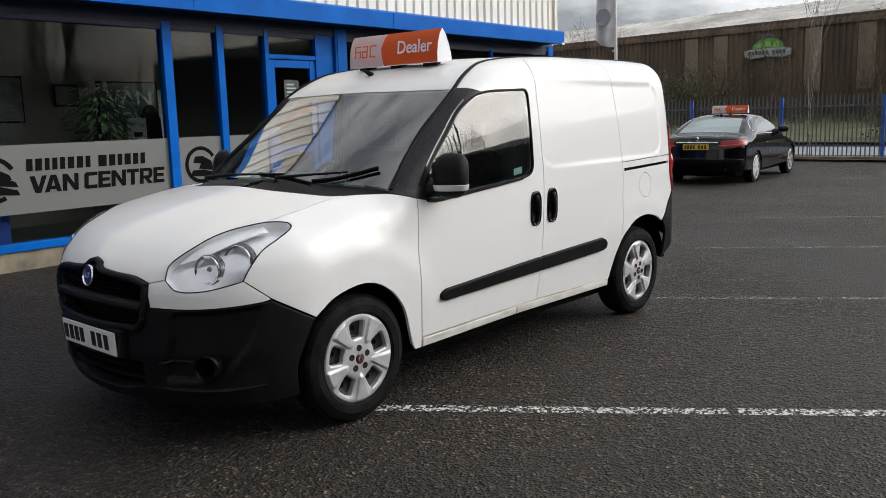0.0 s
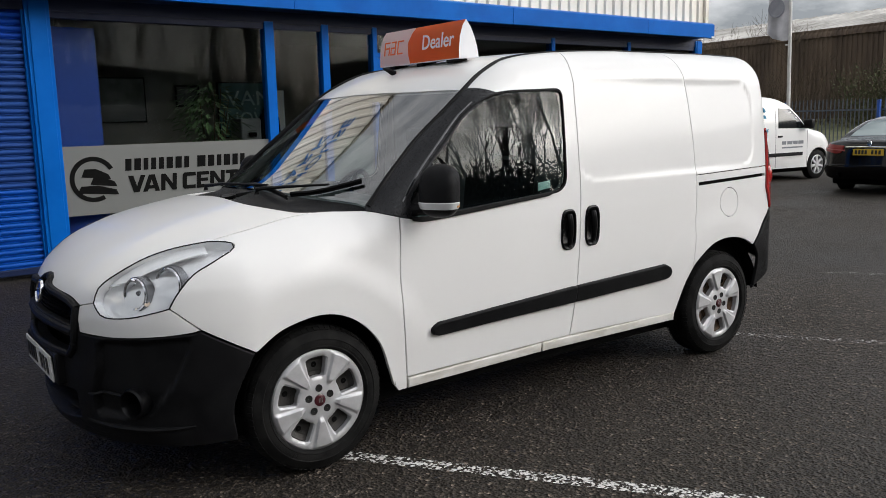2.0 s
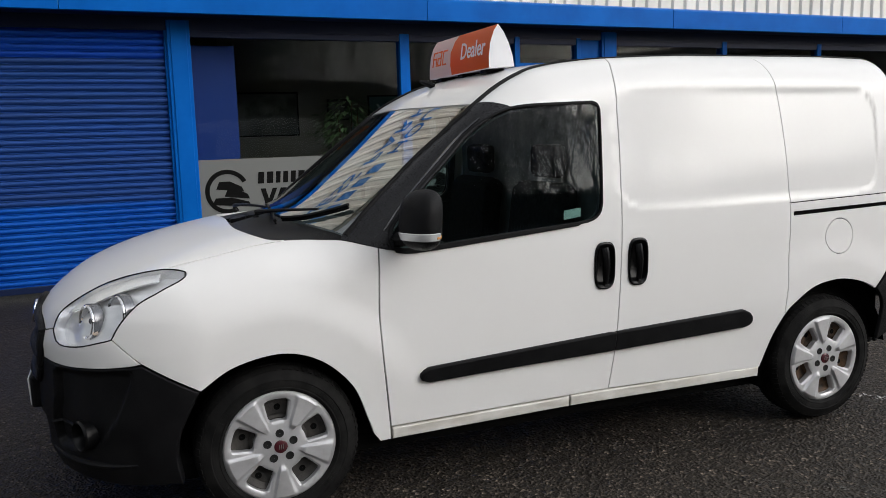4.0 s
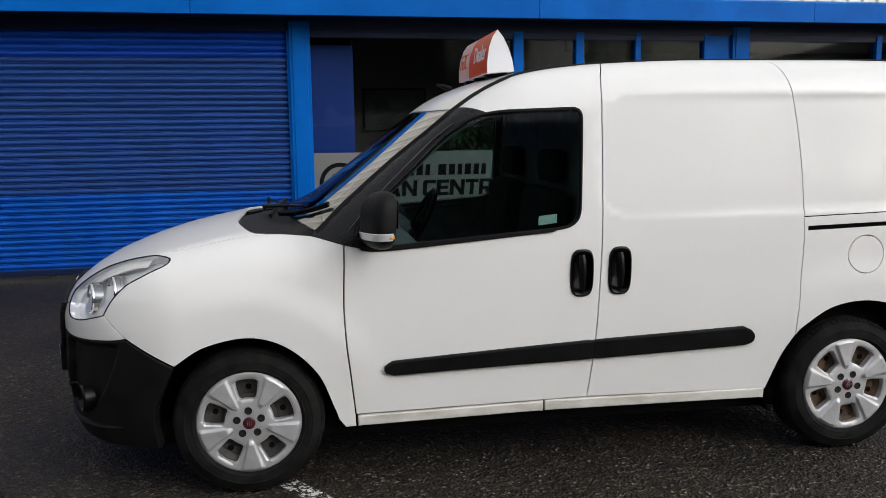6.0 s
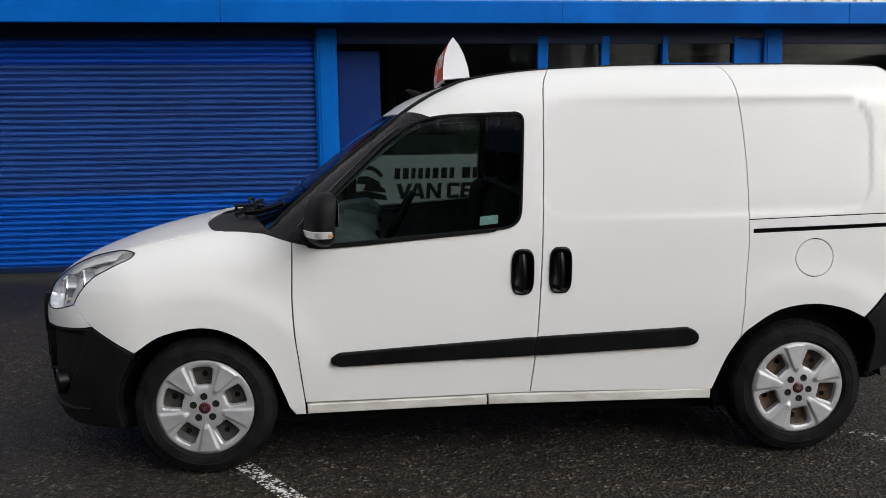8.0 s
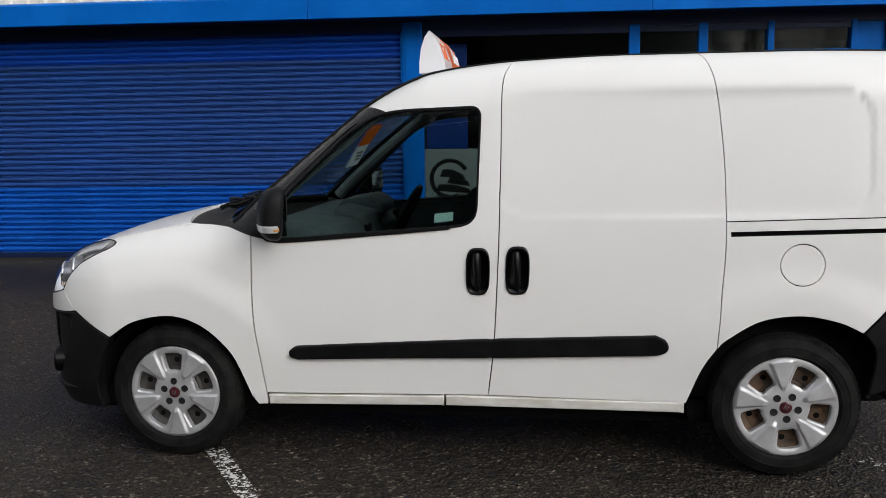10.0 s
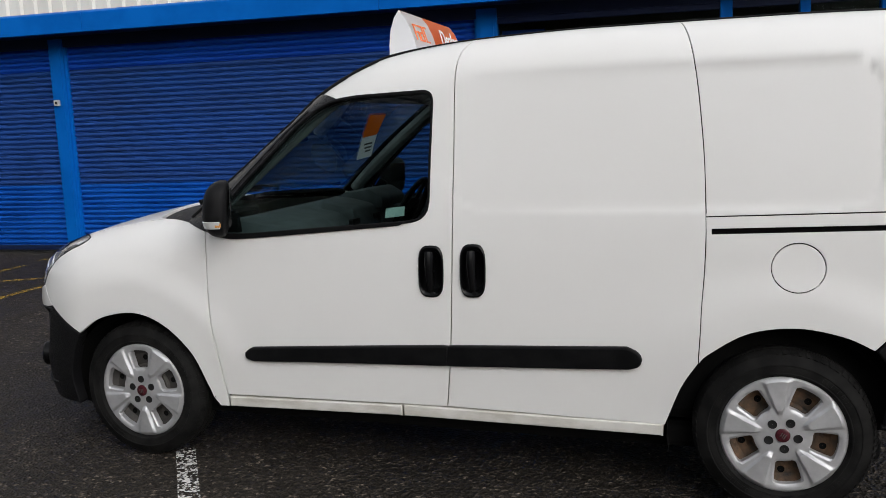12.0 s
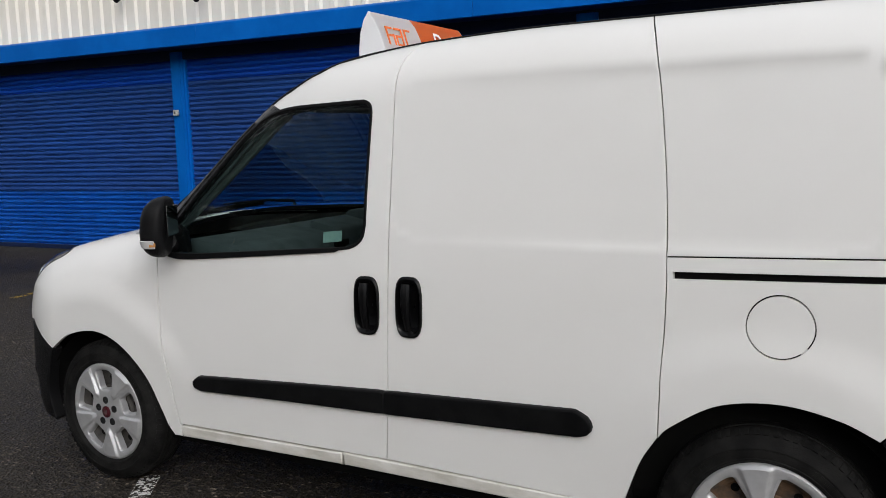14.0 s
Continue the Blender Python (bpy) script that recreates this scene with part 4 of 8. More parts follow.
for k in range(420):
    a, b = rnd.uniform(0, 6.28), rnd.uniform(-1, 1)
    rr = 0.42 * rnd.uniform(0.35, 1.0)
    c = Vector((rr * math.cos(a) * math.sqrt(1 - b * b) * 1.1, rr * math.sin(a) * math.sqrt(1 - b * b), 1.28 + b * 0.5 * rnd.uniform(0.6, 1.1)))
    d = Vector((math.cos(a), math.sin(a), rnd.uniform(-0.9, 0.4))).normalized()
    sd = d.cross(Vector((0, 0, 1))).normalized() * rnd.uniform(0.018, 0.03)
    L = rnd.uniform(0.09, 0.15)
    v = [fol.verts.new(c), fol.verts.new(c + d * L * 0.45 + sd), fol.verts.new(c + d * L - Vector((0, 0, 0.02))), fol.verts.new(c + d * L * 0.45 - sd)]
    fol.faces.new((v[0], v[1], v[2]))
    fol.faces.new((v[0], v[2], v[3]))
tagged(part("foliage", fol, LEAF, plant), kind="stuff")
desk = empty("reception_desk", SHOP, "pale desk with drinks things behind the window", "desk")
part("top", boxed(2.9, 4.0, 1.5, 2.1, 1.02, 1.06, 0.006), ROOM_WALL, desk)
part("front_panel", boxed(2.95, 3.95, 1.55, 1.6, 0.18, 1.02), ROOM_WALL, desk)
MACHINE = material("grey_machine_shell", (0.20, 0.20, 0.21), 0.4)
mach = empty("coffee_machine", SHOP, "grey coffee machine on the desk", "machine")
part("body", boxed(3.05, 3.35, 1.6, 1.95, 1.06, 1.55, 0.02), MACHINE, mach)
part("spout", boxed(3.15, 3.25, 1.55, 1.62, 1.30, 1.36, 0.006), FILM_BLACK, mach)
for k in range(5):
    part("cup", lathe([(0, 0.001), (0, 0.03), (0.09, 0.04), (0.09, 0.036), (0.01, 0.001)], 16, "Z"), SIGN_WHITE, desk, smooth=True).location = (3.45 + 0.09 * k, 1.62 + 0.05 * (k % 2), 1.06)
coat = empty("coat", SHOP, "dark coat hung on the room wall", "coat")
part("cloth", prism([(3.62, 1.0), (3.98, 1.0), (3.95, 1.55), (3.86, 1.72), (3.80, 1.76), (3.74, 1.72), (3.65, 1.55)], 0.10, "XZ", 2.18, 0.02), FILM_BLACK, coat)
shop("wall_panel", boxed(3.55, 4.08, 2.26, 2.295, 0.2, 1.95, 0.004), SIGN_WHITE, "white door leaf on the room wall", "door")

# ---- the roof sign on the van: a folded board, open at the ends ----
def roof_sign(m, scale=1.0, label="white and orange dealer sign standing on the van roof"):
    th = empty("roof_sign", m, label, "sign", "dealer roof signs")
    f = [(-0.064, 0.0), (-0.060, 0.048), (-0.047, 0.112), (-0.025, 0.163), (0.0, 0.193)]
    b = [(0.0, 0.193), (0.026, 0.156), (0.047, 0.104), (0.061, 0.048), (0.066, 0.0)]
    half, split = 0.385, 0.07

    def sheet_of(prof, y0, y1, mat, skew=0.0, name="board"):
        bm = bmesh.new()
        rows = []
        for x, z in prof:
            point = skew * (1 - abs(z / 0.193 * 2 - 1))
            rows.append([bm.verts.new((x, y0 + point, z)), bm.verts.new((x, y1, z))] if skew >= 0 else [bm.verts.new((x, y0, z)), bm.verts.new((x, y1 - point, z))])
        for p, q in zip(rows, rows[1:]):
            bm.faces.new((p[0], p[1], q[1], q[0]))
        bmesh.ops.solidify(bm, geom=bm.faces[:], thickness=0.003)
        bmesh.ops.recalc_face_normals(bm, faces=bm.faces)
        return part(name, bm, mat, th, smooth=True)

    sheet_of(f, split, half, SIGN_WHITE, 0.035)
    sheet_of(f, -half, split, SIGN_ORANGE, -0.035)
    sheet_of(b, -half, -split, SIGN_WHITE)
    sheet_of(b, -split, half, SIGN_ORANGE)
    for y in (-half - 0.001, half - 0.002):
        part("end_cap", prism(f + b[1:], 0.003, "XZ", y), SIGN_WHITE, th)
    part("base_plate", boxed(-0.064, 0.066, -half, half, -0.004, 0.0), SIGN_WHITE, th)
    for y in (-0.28, 0.0, 0.28):
        part("foot", boxed(-0.05, 0.05, y - 0.03, y + 0.03, -0.022, -0.004, 0.004), BLACK_SEAL, th)
    # on both faces: a white word, and plain orange strokes in place of the other
    for s, turn in ((-1, pose(0, 0, 0, 0, 0, 0)), (1, pose(0, 0, 0, 0, 0, 180))):
        def face(y, z, lift=0.001):
            x = float(np.interp(z, [0, 0.048, 0.112, 0.163], [0.064, 0.060, 0.047, 0.025])) + lift
            return turn @ Matrix.Translation((-x, y, z))
        split_letters(words("letters", "Dealer", 0.112, SIGN_WHITE, face(-0.045, 0.066, 0.0035) @ pose(0, 0, 0, 78, 0, -90), th, 0.001, 0.0008, 0.95))
        for y, z, w, h in ((0.335, 0.095, 0.009, 0.075), (0.288, 0.082, 0.009, 0.048), (0.225, 0.095, 0.009, 0.075), (0.268, 0.082, 0.009, 0.042), (0.197, 0.095, 0.009, 0.075),
                           (0.312, 0.130, 0.050, 0.008), (0.312, 0.098, 0.050, 0.008), (0.247, 0.130, 0.050, 0.008), (0.247, 0.098, 0.050, 0.008), (0.247, 0.062, 0.050, 0.008), (0.172, 0.130, 0.050, 0.008), (0.172, 0.062, 0.050, 0.008)):
            part("bar", boxed(-0.001, 0.002, -w / 2, w / 2, -h / 2, h / 2), SIGN_ORANGE, th).matrix_local = face(y, z) @ pose(0, 0, 0, 0, 13, 0)
    return th


roof_sign(pose(1.19, -0.055, 1.797, 0, -4, 0))

# ---- the white panel van ----
van = empty("panel_van", Matrix(), "white compact panel van with black bumpers, parked on the asphalt", "van")

COWL = [(-0.05, 0, 1.13), (-0.055, -0.35, 1.12), (0.02, -0.64, 1.09), (0.09, -0.72, 1.088)]
HOOD_SIDE = [(0.09, -0.72, 1.088), (-0.04, -0.715, 1.078), (-0.20, -0.72, 1.045), (-0.37, -0.705, 1.018)]
LAMP_TOP = [(-0.37, -0.705, 1.018), (-0.51, -0.61, 0.987), (-0.655, -0.555, 0.925), (-0.745, -0.505, 0.86), (-0.783, -0.512, 0.793)]
LAMP_LOW = [(-0.783, -0.512, 0.793), (-0.768, -0.575, 0.747), (-0.70, -0.681, 0.748), (-0.616, -0.768, 0.773), (-0.576, -0.798, 0.786)]
LAMP_BACK = [(-0.576, -0.798, 0.786), (-0.548, -0.806, 0.835), (-0.478, -0.812, 0.909), (-0.40, -0.823, 0.95), (-0.317, -0.813, 0.988), (-0.30, -0.78, 1.012), (-0.37, -0.705, 1.018)]
GRILLE_TOP = [(-0.818, -0.43, 0.776), (-0.83, -0.34, 0.80), (-0.852, -0.20, 0.812), (-0.855, -0.085, 0.822), (-0.842, -0.052, 0.846), (-0.835, 0, 0.860)]
BUMPER_TOP = [(-0.832, -0.445, 0.67), (-0.74, -0.632, 0.668), (-0.63, -0.762, 0.676), (-0.52, -0.845, 0.689), (-0.482, -0.866, 0.699)]
WING_SEAM = [(-0.482, -0.866, 0.699), (-0.285, -0.92, 0.584)]
ARCH_F = [(-0.285, -0.92, 0.584), (-0.16, -0.9, 0.66), (0.02, -0.9, 0.69), (0.17, -0.9, 0.64), (0.29, -0.9, 0.52), (0.352, -0.9, 0.37), (0.376, -0.9, 0.30)]
DOOR_F = s_side([(0.42, 1.062), (0.41, 0.74), (0.43, 0.52), (0.45, 0.32)])
DOOR_R = [(1.60, -0.66, 1.805), (1.575, -0.74, 1.785), (1.547, -0.82, 1.70), (1.54, -0.9, 1.37), (1.53, -0.9, 1.0), (1.508, -0.9, 0.60), (1.478, -0.9, 0.335)]
SLIDE_R = [(2.38, -0.67, 1.825), (2.40, -0.74, 1.79), (2.44, -0.83, 1.65), (2.47, -0.9, 1.38), (2.48, -0.9, 1.16), (2.48, -0.9, 0.98), (2.46, -0.9, 0.60)]
ARCH_R = s_side([(2.34, 0.32), (2.40, 0.48), (2.46, 0.58), (2.5, 0.62), (2.63, 0.70), (2.79, 0.725), (2.94, 0.70), (3.04, 0.655)])
GUTTER = [(0.92, -0.726, 1.60), (1.05, -0.702, 1.69), (1.27, -0.66, 1.77), (1.60, -0.66, 1.805), (2.38, -0.67, 1.825), (3.25, -0.66, 1.80)]
WINDOW = outline([(0.475, -0.90, 1.055), (0.58, -0.91, 1.05), (0.84, -0.913, 1.07), (1.33, -0.911, 1.105)], [(1.33, -0.911, 1.105), (1.372, -0.911, 1.111), (1.405, -0.911, 1.126), (1.425, -0.910, 1.150), (1.433, -0.908, 1.185)],
                 [(1.433, -0.908, 1.185), (1.449, -0.862, 1.562)], [(1.449, -0.862, 1.562), (1.448, -0.860, 1.582), (1.439, -0.858, 1.598), (1.418, -0.856, 1.606)],
                 [(1.418, -0.856, 1.606), (1.249, -0.857, 1.602), (1.10, -0.848, 1.596), (1.005, -0.841, 1.58), (0.93, -0.84, 1.548), (0.868, -0.84, 1.514), (0.818, -0.84, 1.474), (0.727, -0.858, 1.388), (0.575, -0.87, 1.235), (0.475, -0.89, 1.13)],
                 [(0.475, -0.89, 1.13), (0.465, -0.895, 1.09), (0.475, -0.90, 1.055)])
SCREEN_SIDE = [(0.92, -0.728, 1.60), (0.765, -0.742, 1.492), (0.63, -0.75, 1.391), (0.44, -0.785, 1.225), (0.31, -0.81, 1.095)]
SCREEN_LOW = [(0.31, -0.81, 1.095), (0.26, -0.68, 1.11), (0.17, -0.35, 1.15), (0.14, 0, 1.16)]
SCREEN_TOP = [(0.82, 0, 1.62), (0.845, -0.36, 1.613), (0.92, -0.728, 1.60)]
WING_TOP = [(0.09, -0.72, 1.088), (0.174, -0.75, 1.087), (0.30, -0.83, 1.082), (0.42, -0.9, 1.062)]
DOOR_EDGE = [(0.95, -0.80, 1.597), (0.90, -0.83, 1.56), (0.83, -0.835, 1.512), (0.785, -0.84, 1.474), (0.695, -0.855, 1.388), (0.545, -0.87, 1.235), (0.445, -0.89, 1.12)]
PILLAR = [(1.04, -0.835, 1.592), (1.0, -0.838, 1.584), (0.965, -0.84, 1.572), (0.94, -0.84, 1.556), (0.874, -0.84, 1.516), (0.824, -0.84, 1.474), (0.733, -0.858, 1.388), (0.581, -0.87, 1.235), (0.485, -0.89, 1.13), (0.478, -0.89, 1.055), (0.42, -0.9, 1.062)]
LOWER = [(-0.36, -0.87, 0.225), (-0.45, -0.86, 0.222), (-0.65, -0.714, 0.215), (-0.766, -0.53, 0.212), (-0.83, -0.30, 0.21), (-0.853, 0, 0.205)]


def flip(line):
    return [(x, -y, z) for x, y, z in line][::-1]


def back(line):
    return line[::-1]


def other(line):
    return [(x, -y, z) for x, y, z in line]


def rounded(cx, cz, w, h, power=4.0, n=28, tilt=0.0):
    """A soft-cornered outline on the near flank."""
    out = []
    for i in range(n):
        a = 2 * math.pi * i / n
        c, s = math.cos(a), math.sin(a)
        x, z = w * math.copysign(abs(c) ** (2 / power), c), h * math.copysign(abs(s) ** (2 / power), s)
        out.append((cx + x + tilt * z, -0.9, cz + z))
    return np.array(out)


# bonnet, nose and wings
panel("bonnet", outline(COWL, HOOD_SIDE, LAMP_TOP, [LAMP_TOP[-1], GRILLE_TOP[0]], GRILLE_TOP, flip(GRILLE_TOP), [flip(GRILLE_TOP)[-1], flip(LAMP_TOP)[0]],
      flip(LAMP_TOP), flip(HOOD_SIDE), flip(COWL)), NOSE, VAN_WHITE, van, "white bonnet")
panel("wing", outline(back(HOOD_SIDE), WING_TOP, DOOR_F, [DOOR_F[-1], (0.452, -0.9, 0.262)], [(0.452, -0.9, 0.262), (0.405, -0.9, 0.260)], [(0.405, -0.9, 0.260), ARCH_F[-1]], back(ARCH_F),
      back(WING_SEAM), [WING_SEAM[0], LAMP_BACK[0]], LAMP_BACK), NOSE, VAN_WHITE, van, mirror=True, step=0.02)
panel("bumper_skin", outline(back(BUMPER_TOP), [BUMPER_TOP[0], (-0.838, -0.44, 0.72), GRILLE_TOP[0]], [GRILLE_TOP[0], LAMP_LOW[0]], LAMP_LOW,
      [LAMP_LOW[-1], WING_SEAM[0]]), NOSE, VAN_WHITE, van, "white painted strip of the front bumper", gap=0.0008, mirror=True)

# headlamps: clear lens over a bright bowl-shaped housing
LAMP = outline(LAMP_TOP, LAMP_LOW, LAMP_BACK)
LAMP_BRIGHT = vary(material("bright_reflector", (0.8, 0.8, 0.82), 0.25, metal=0.45), (0.88, 0.88, 0.88), (0.97, 0.97, 0.97), 26.0, bump=0.35, bump_scale=13.0)
LAMP_SHELL = vary(material("pale_lamp_housing", (0.9, 0.9, 0.9), 0.14, metal=0.45), (0.84, 0.84, 0.85), (0.97, 0.97, 0.97), 16.0, stretch=(1, 1, 0.35), bump=0.7, bump_scale=9.0)
BOWL_CHROME = material("lamp_bowl_chrome", (0.8, 0.8, 0.82), 0.08, metal=1.0)
LAMP_GREY = material("silver_lamp_housing", (0.75, 0.76, 0.77), 0.25, metal=0.3)
BEZEL_GREY = material("dark_lamp_bezel", (0.2, 0.2, 0.21), 0.2, metal=0.7)
lenses = panel("headlamp", LAMP, NOSE, GLASS_CLEAR, van, "clear headlamp over two bright bowls", gap=0.002, thick=0.004, mirror=True)
for lens, s in zip(lenses, (1, -1)):
    lens.visible_shadow = False
    for o in panel("reflector", LAMP, NOSE, LAMP_SHELL, lens, lift=-0.042, gap=0.0, thick=0.001):
        if s < 0:
            o.matrix_local = Matrix.Diagonal((1, -1, 1, 1))
    ring = snapped(LAMP, body)
    out = normals(ring, body)
    part("seal", tube([tuple(q) for q in (ring[::2] - out[::2] * 0.001) * (1, s, 1)], 0.003, 5, closed=True), BLACK_SEAL, lens)
    n = len(ring)
    wall = np.vstack([ring - out * d for d in (0.0035, 0.020, 0.043)]) * (1, s, 1)
    from_arrays("surround", wall, [(r * n + k, r * n + (k + 1) % n, r * n + n + (k + 1) % n, r * n + n + k) for r in (0, 1) for k in range(n)], LAMP_SHELL, lens)
    BROW = outline([(-0.39, -0.70, 1.015), (-0.51, -0.615, 0.984), (-0.65, -0.565, 0.92), (-0.73, -0.53, 0.86)], [(-0.73, -0.53, 0.86), (-0.66, -0.62, 0.895), (-0.55, -0.70, 0.955), (-0.40, -0.76, 0.995)], [(-0.40, -0.76, 0.995), (-0.39, -0.70, 1.015)])
    for o in panel("brow", BROW, NOSE, LAMP_BRIGHT, lens, lift=-0.016, gap=0.0, thick=0.006):
        if s < 0:
            o.matrix_local = Matrix.Diagonal((1, -1, 1, 1))
    for (bx, by, bz), r in (((-0.668, -0.655, 0.832), 0.064), ((-0.575, -0.738, 0.864), 0.070)):
        rim = np.array([(bx + 0.38 * r * math.cos(a), by - 0.92 * r * math.cos(a), bz + r * math.sin(a)) for a in np.linspace(0, 6.28, 12)])
        while body(*rim.T).max() > -0.009:
            rim, bx, by = rim + (0.0046, 0.0019, 0), bx + 0.0046, by + 0.0019
        turn = look((bx - 0.008, s * (by - 0.004), bz), (bx - 1.0, s * (by - 0.42), bz + 0.10))
        bowl = part("bowl", lathe([(-0.030, r * 1.02), (0.012, r * 1.02), (0.016, r * 0.97), (0.010, r * 0.84), (-0.012, r * 0.78), (-0.026, r * 0.55), (-0.032, r * 0.22), (-0.010, r * 0.20), (-0.004, r * 0.10), (-0.003, 0.001)], 36, "Z"), BOWL_CHROME, lens, smooth=True)
        part("bezel", lathe([(-0.030, r * 1.025), (0.006, r * 1.025), (0.006, r * 1.075), (-0.030, r * 1.09)], 36, "Z"), BEZEL_GREY, bowl, "dark bezel round a bowl", smooth=True)
        part("bulb_cap", lathe([(-0.012, r * 0.21), (-0.008, r * 0.215), (-0.001, r * 0.17), (0.001, 0.001)], 20, "Z"), BEZEL_GREY, bowl, smooth=True)
        bowl.matrix_world = turn @ Matrix.Diagonal((1, 1, -1, 1))
    part("turn_bulb", lathe([(-0.012, 0.001), (-0.010, 0.01), (0.0, 0.014), (0.012, 0.011), (0.018, 0.001)], 16), material("pale_amber_bulb", (0.7, 0.55, 0.42), 0.2), lens, smooth=True).matrix_world = pose(-0.63, s * -0.695, 0.80)

# black front bumper with its grille openings
MESH_HOLE = outline([(-0.828, -0.385, 0.772), (-0.845, -0.25, 0.792), (-0.855, -0.09, 0.802)], [(-0.855, -0.09, 0.802), (-0.855, 0.09, 0.802)], [(-0.855, 0.09, 0.802), (-0.845, 0.25, 0.792), (-0.828, 0.385, 0.772)],
                    [(-0.828, 0.385, 0.772), (-0.845, 0.39, 0.69)], [(-0.845, 0.39, 0.69), (-0.87, 0.25, 0.699), (-0.89, 0, 0.702), (-0.87, -0.25, 0.699), (-0.845, -0.39, 0.69)], [(-0.845, -0.39, 0.69), (-0.828, -0.385, 0.772)])
MID_HOLE = outline([(-0.85, -0.375, 0.64), (-0.87, -0.25, 0.645), (-0.89, 0, 0.648), (-0.87, 0.25, 0.645), (-0.85, 0.375, 0.64)], [(-0.85, 0.375, 0.64), (-0.855, 0.36, 0.575)],
                   [(-0.855, 0.36, 0.575), (-0.88, 0.2, 0.572), (-0.89, 0, 0.57), (-0.88, -0.2, 0.572), (-0.855, -0.36, 0.575)], [(-0.855, -0.36, 0.575), (-0.85, -0.375, 0.64)])
LOW_HOLE = outline([(-0.85, -0.37, 0.41), (-0.88, 0, 0.405), (-0.85, 0.37, 0.41)], [(-0.85, 0.37, 0.41), (-0.83, 0.36, 0.30)], [(-0.83, 0.36, 0.30), (-0.85, 0.2, 0.272), (-0.86, 0, 0.265), (-0.85, -0.2, 0.272), (-0.83, -0.36, 0.30)], [(-0.83, -0.36, 0.30), (-0.85, -0.37, 0.41)])
FOG_HOLE = [np.array([(-0.71, s * (-0.66 + 0.048 * math.cos(a)), 0.402 + 0.05 * math.sin(a)) for a in np.linspace(0, 2 * math.pi, 24, endpoint=False)]) for s in (1, -1)]
# recessed cheeks of the bumper
CHEEK = outline([(-0.80, -0.535, 0.53), (-0.795, -0.541, 0.63), (-0.775, -0.58, 0.655)], [(-0.775, -0.58, 0.655), (-0.64, -0.755, 0.664), (-0.525, -0.843, 0.676)], [(-0.525, -0.843, 0.676), (-0.515, -0.85, 0.655), (-0.56, -0.82, 0.52), (-0.62, -0.775, 0.42), (-0.66, -0.735, 0.365)],
                [(-0.66, -0.735, 0.365), (-0.75, -0.60, 0.335), (-0.80, -0.49, 0.33)], [(-0.80, -0.49, 0.33), (-0.81, -0.505, 0.44), (-0.80, -0.535, 0.53)])
CHEEK_FLAT = NOSE.flat(snapped(CHEEK, body))[::2]


def bumper_surface(x, y, z):
    """The van's surface with a sunken cheek on each side of the nose."""
    q = NOSE.flat(np.stack([x, -np.abs(y), z], 1))
    a, b = CHEEK_FLAT, np.roll(CHEEK_FLAT, -1, 0)
    e = b - a
    t = np.clip(((q[:, None] - a) * e).sum(2) / (e * e).sum(1), 0, 1)
    far = np.sqrt((((q[:, None] - a) - e * t[:, :, None]) ** 2).sum(2).min(1))
    return body(x, y, z) + 0.028 * sstep(-0.003, 0.013, np.where(inside(CHEEK_FLAT, q), far, -far))


NOSE_B = Ball((0.0, 0, 0.55), surface=bumper_surface)
bumper = panel("front_bumper", outline(GRILLE_TOP, flip(GRILLE_TOP), [flip(GRILLE_TOP)[-1], other(BUMPER_TOP)[0]], other(BUMPER_TOP), other(WING_SEAM),
      [(-0.285, 0.92, 0.584), (-0.37, 0.89, 0.386), (-0.36, 0.87, 0.225)], other(LOWER), back(LOWER), [(-0.36, -0.87, 0.225), (-0.37, -0.89, 0.386), (-0.285, -0.92, 0.584)],
      back(WING_SEAM), back(BUMPER_TOP), [BUMPER_TOP[0], GRILLE_TOP[0]]), NOSE_B, BLACK_TRIM, van, "black textured plastic front bumper", thick=0.05, step=0.0125,
      holes=[MESH_HOLE, MID_HOLE, LOW_HOLE, *FOG_HOLE], edge_radius=0.008)[0]
part("radiator", prism([(-0.45, 0.24), (0.45, 0.24), (0.45, 0.80), (-0.45, 0.80)], 0.02, "YZ", -0.78), DARK_VOID, bumper)
# raised frame round the grille
FRAME = np.vstack([curve_through(l)[:-1] for l in (GRILLE_TOP, flip(GRILLE_TOP), [(-0.818, 0.43, 0.776), (-0.84, 0.44, 0.70), (-0.845, 0.415, 0.60), (-0.855, 0.37, 0.553)],
        [(-0.855, 0.37, 0.553), (-0.89, 0, 0.55), (-0.855, -0.37, 0.553)], [(-0.855, -0.37, 0.553), (-0.845, -0.415, 0.60), (-0.84, -0.44, 0.70), (-0.818, -0.43, 0.776)])])
ff = NOSE.flat(FRAME)
fp = NOSE.full(inset(ff, 0.014 * np.sign(1)))
fp = fp + normals(fp, body) * 0.004
part("grille_frame", tube([tuple(q) for q in fp], 0.017, 10, closed=True), BLACK_TRIM, bumper, smooth=True)
bar = [(-0.842, -0.40, 0.665), (-0.872, -0.25, 0.671), (-0.890, 0.0, 0.674), (-0.872, 0.25, 0.671), (-0.842, 0.40, 0.665)]
part("grille_bar", tube([tuple(q) for q in curve_through(bar, 0.04)], 0.021, 10), BLACK_TRIM, bumper, smooth=True)


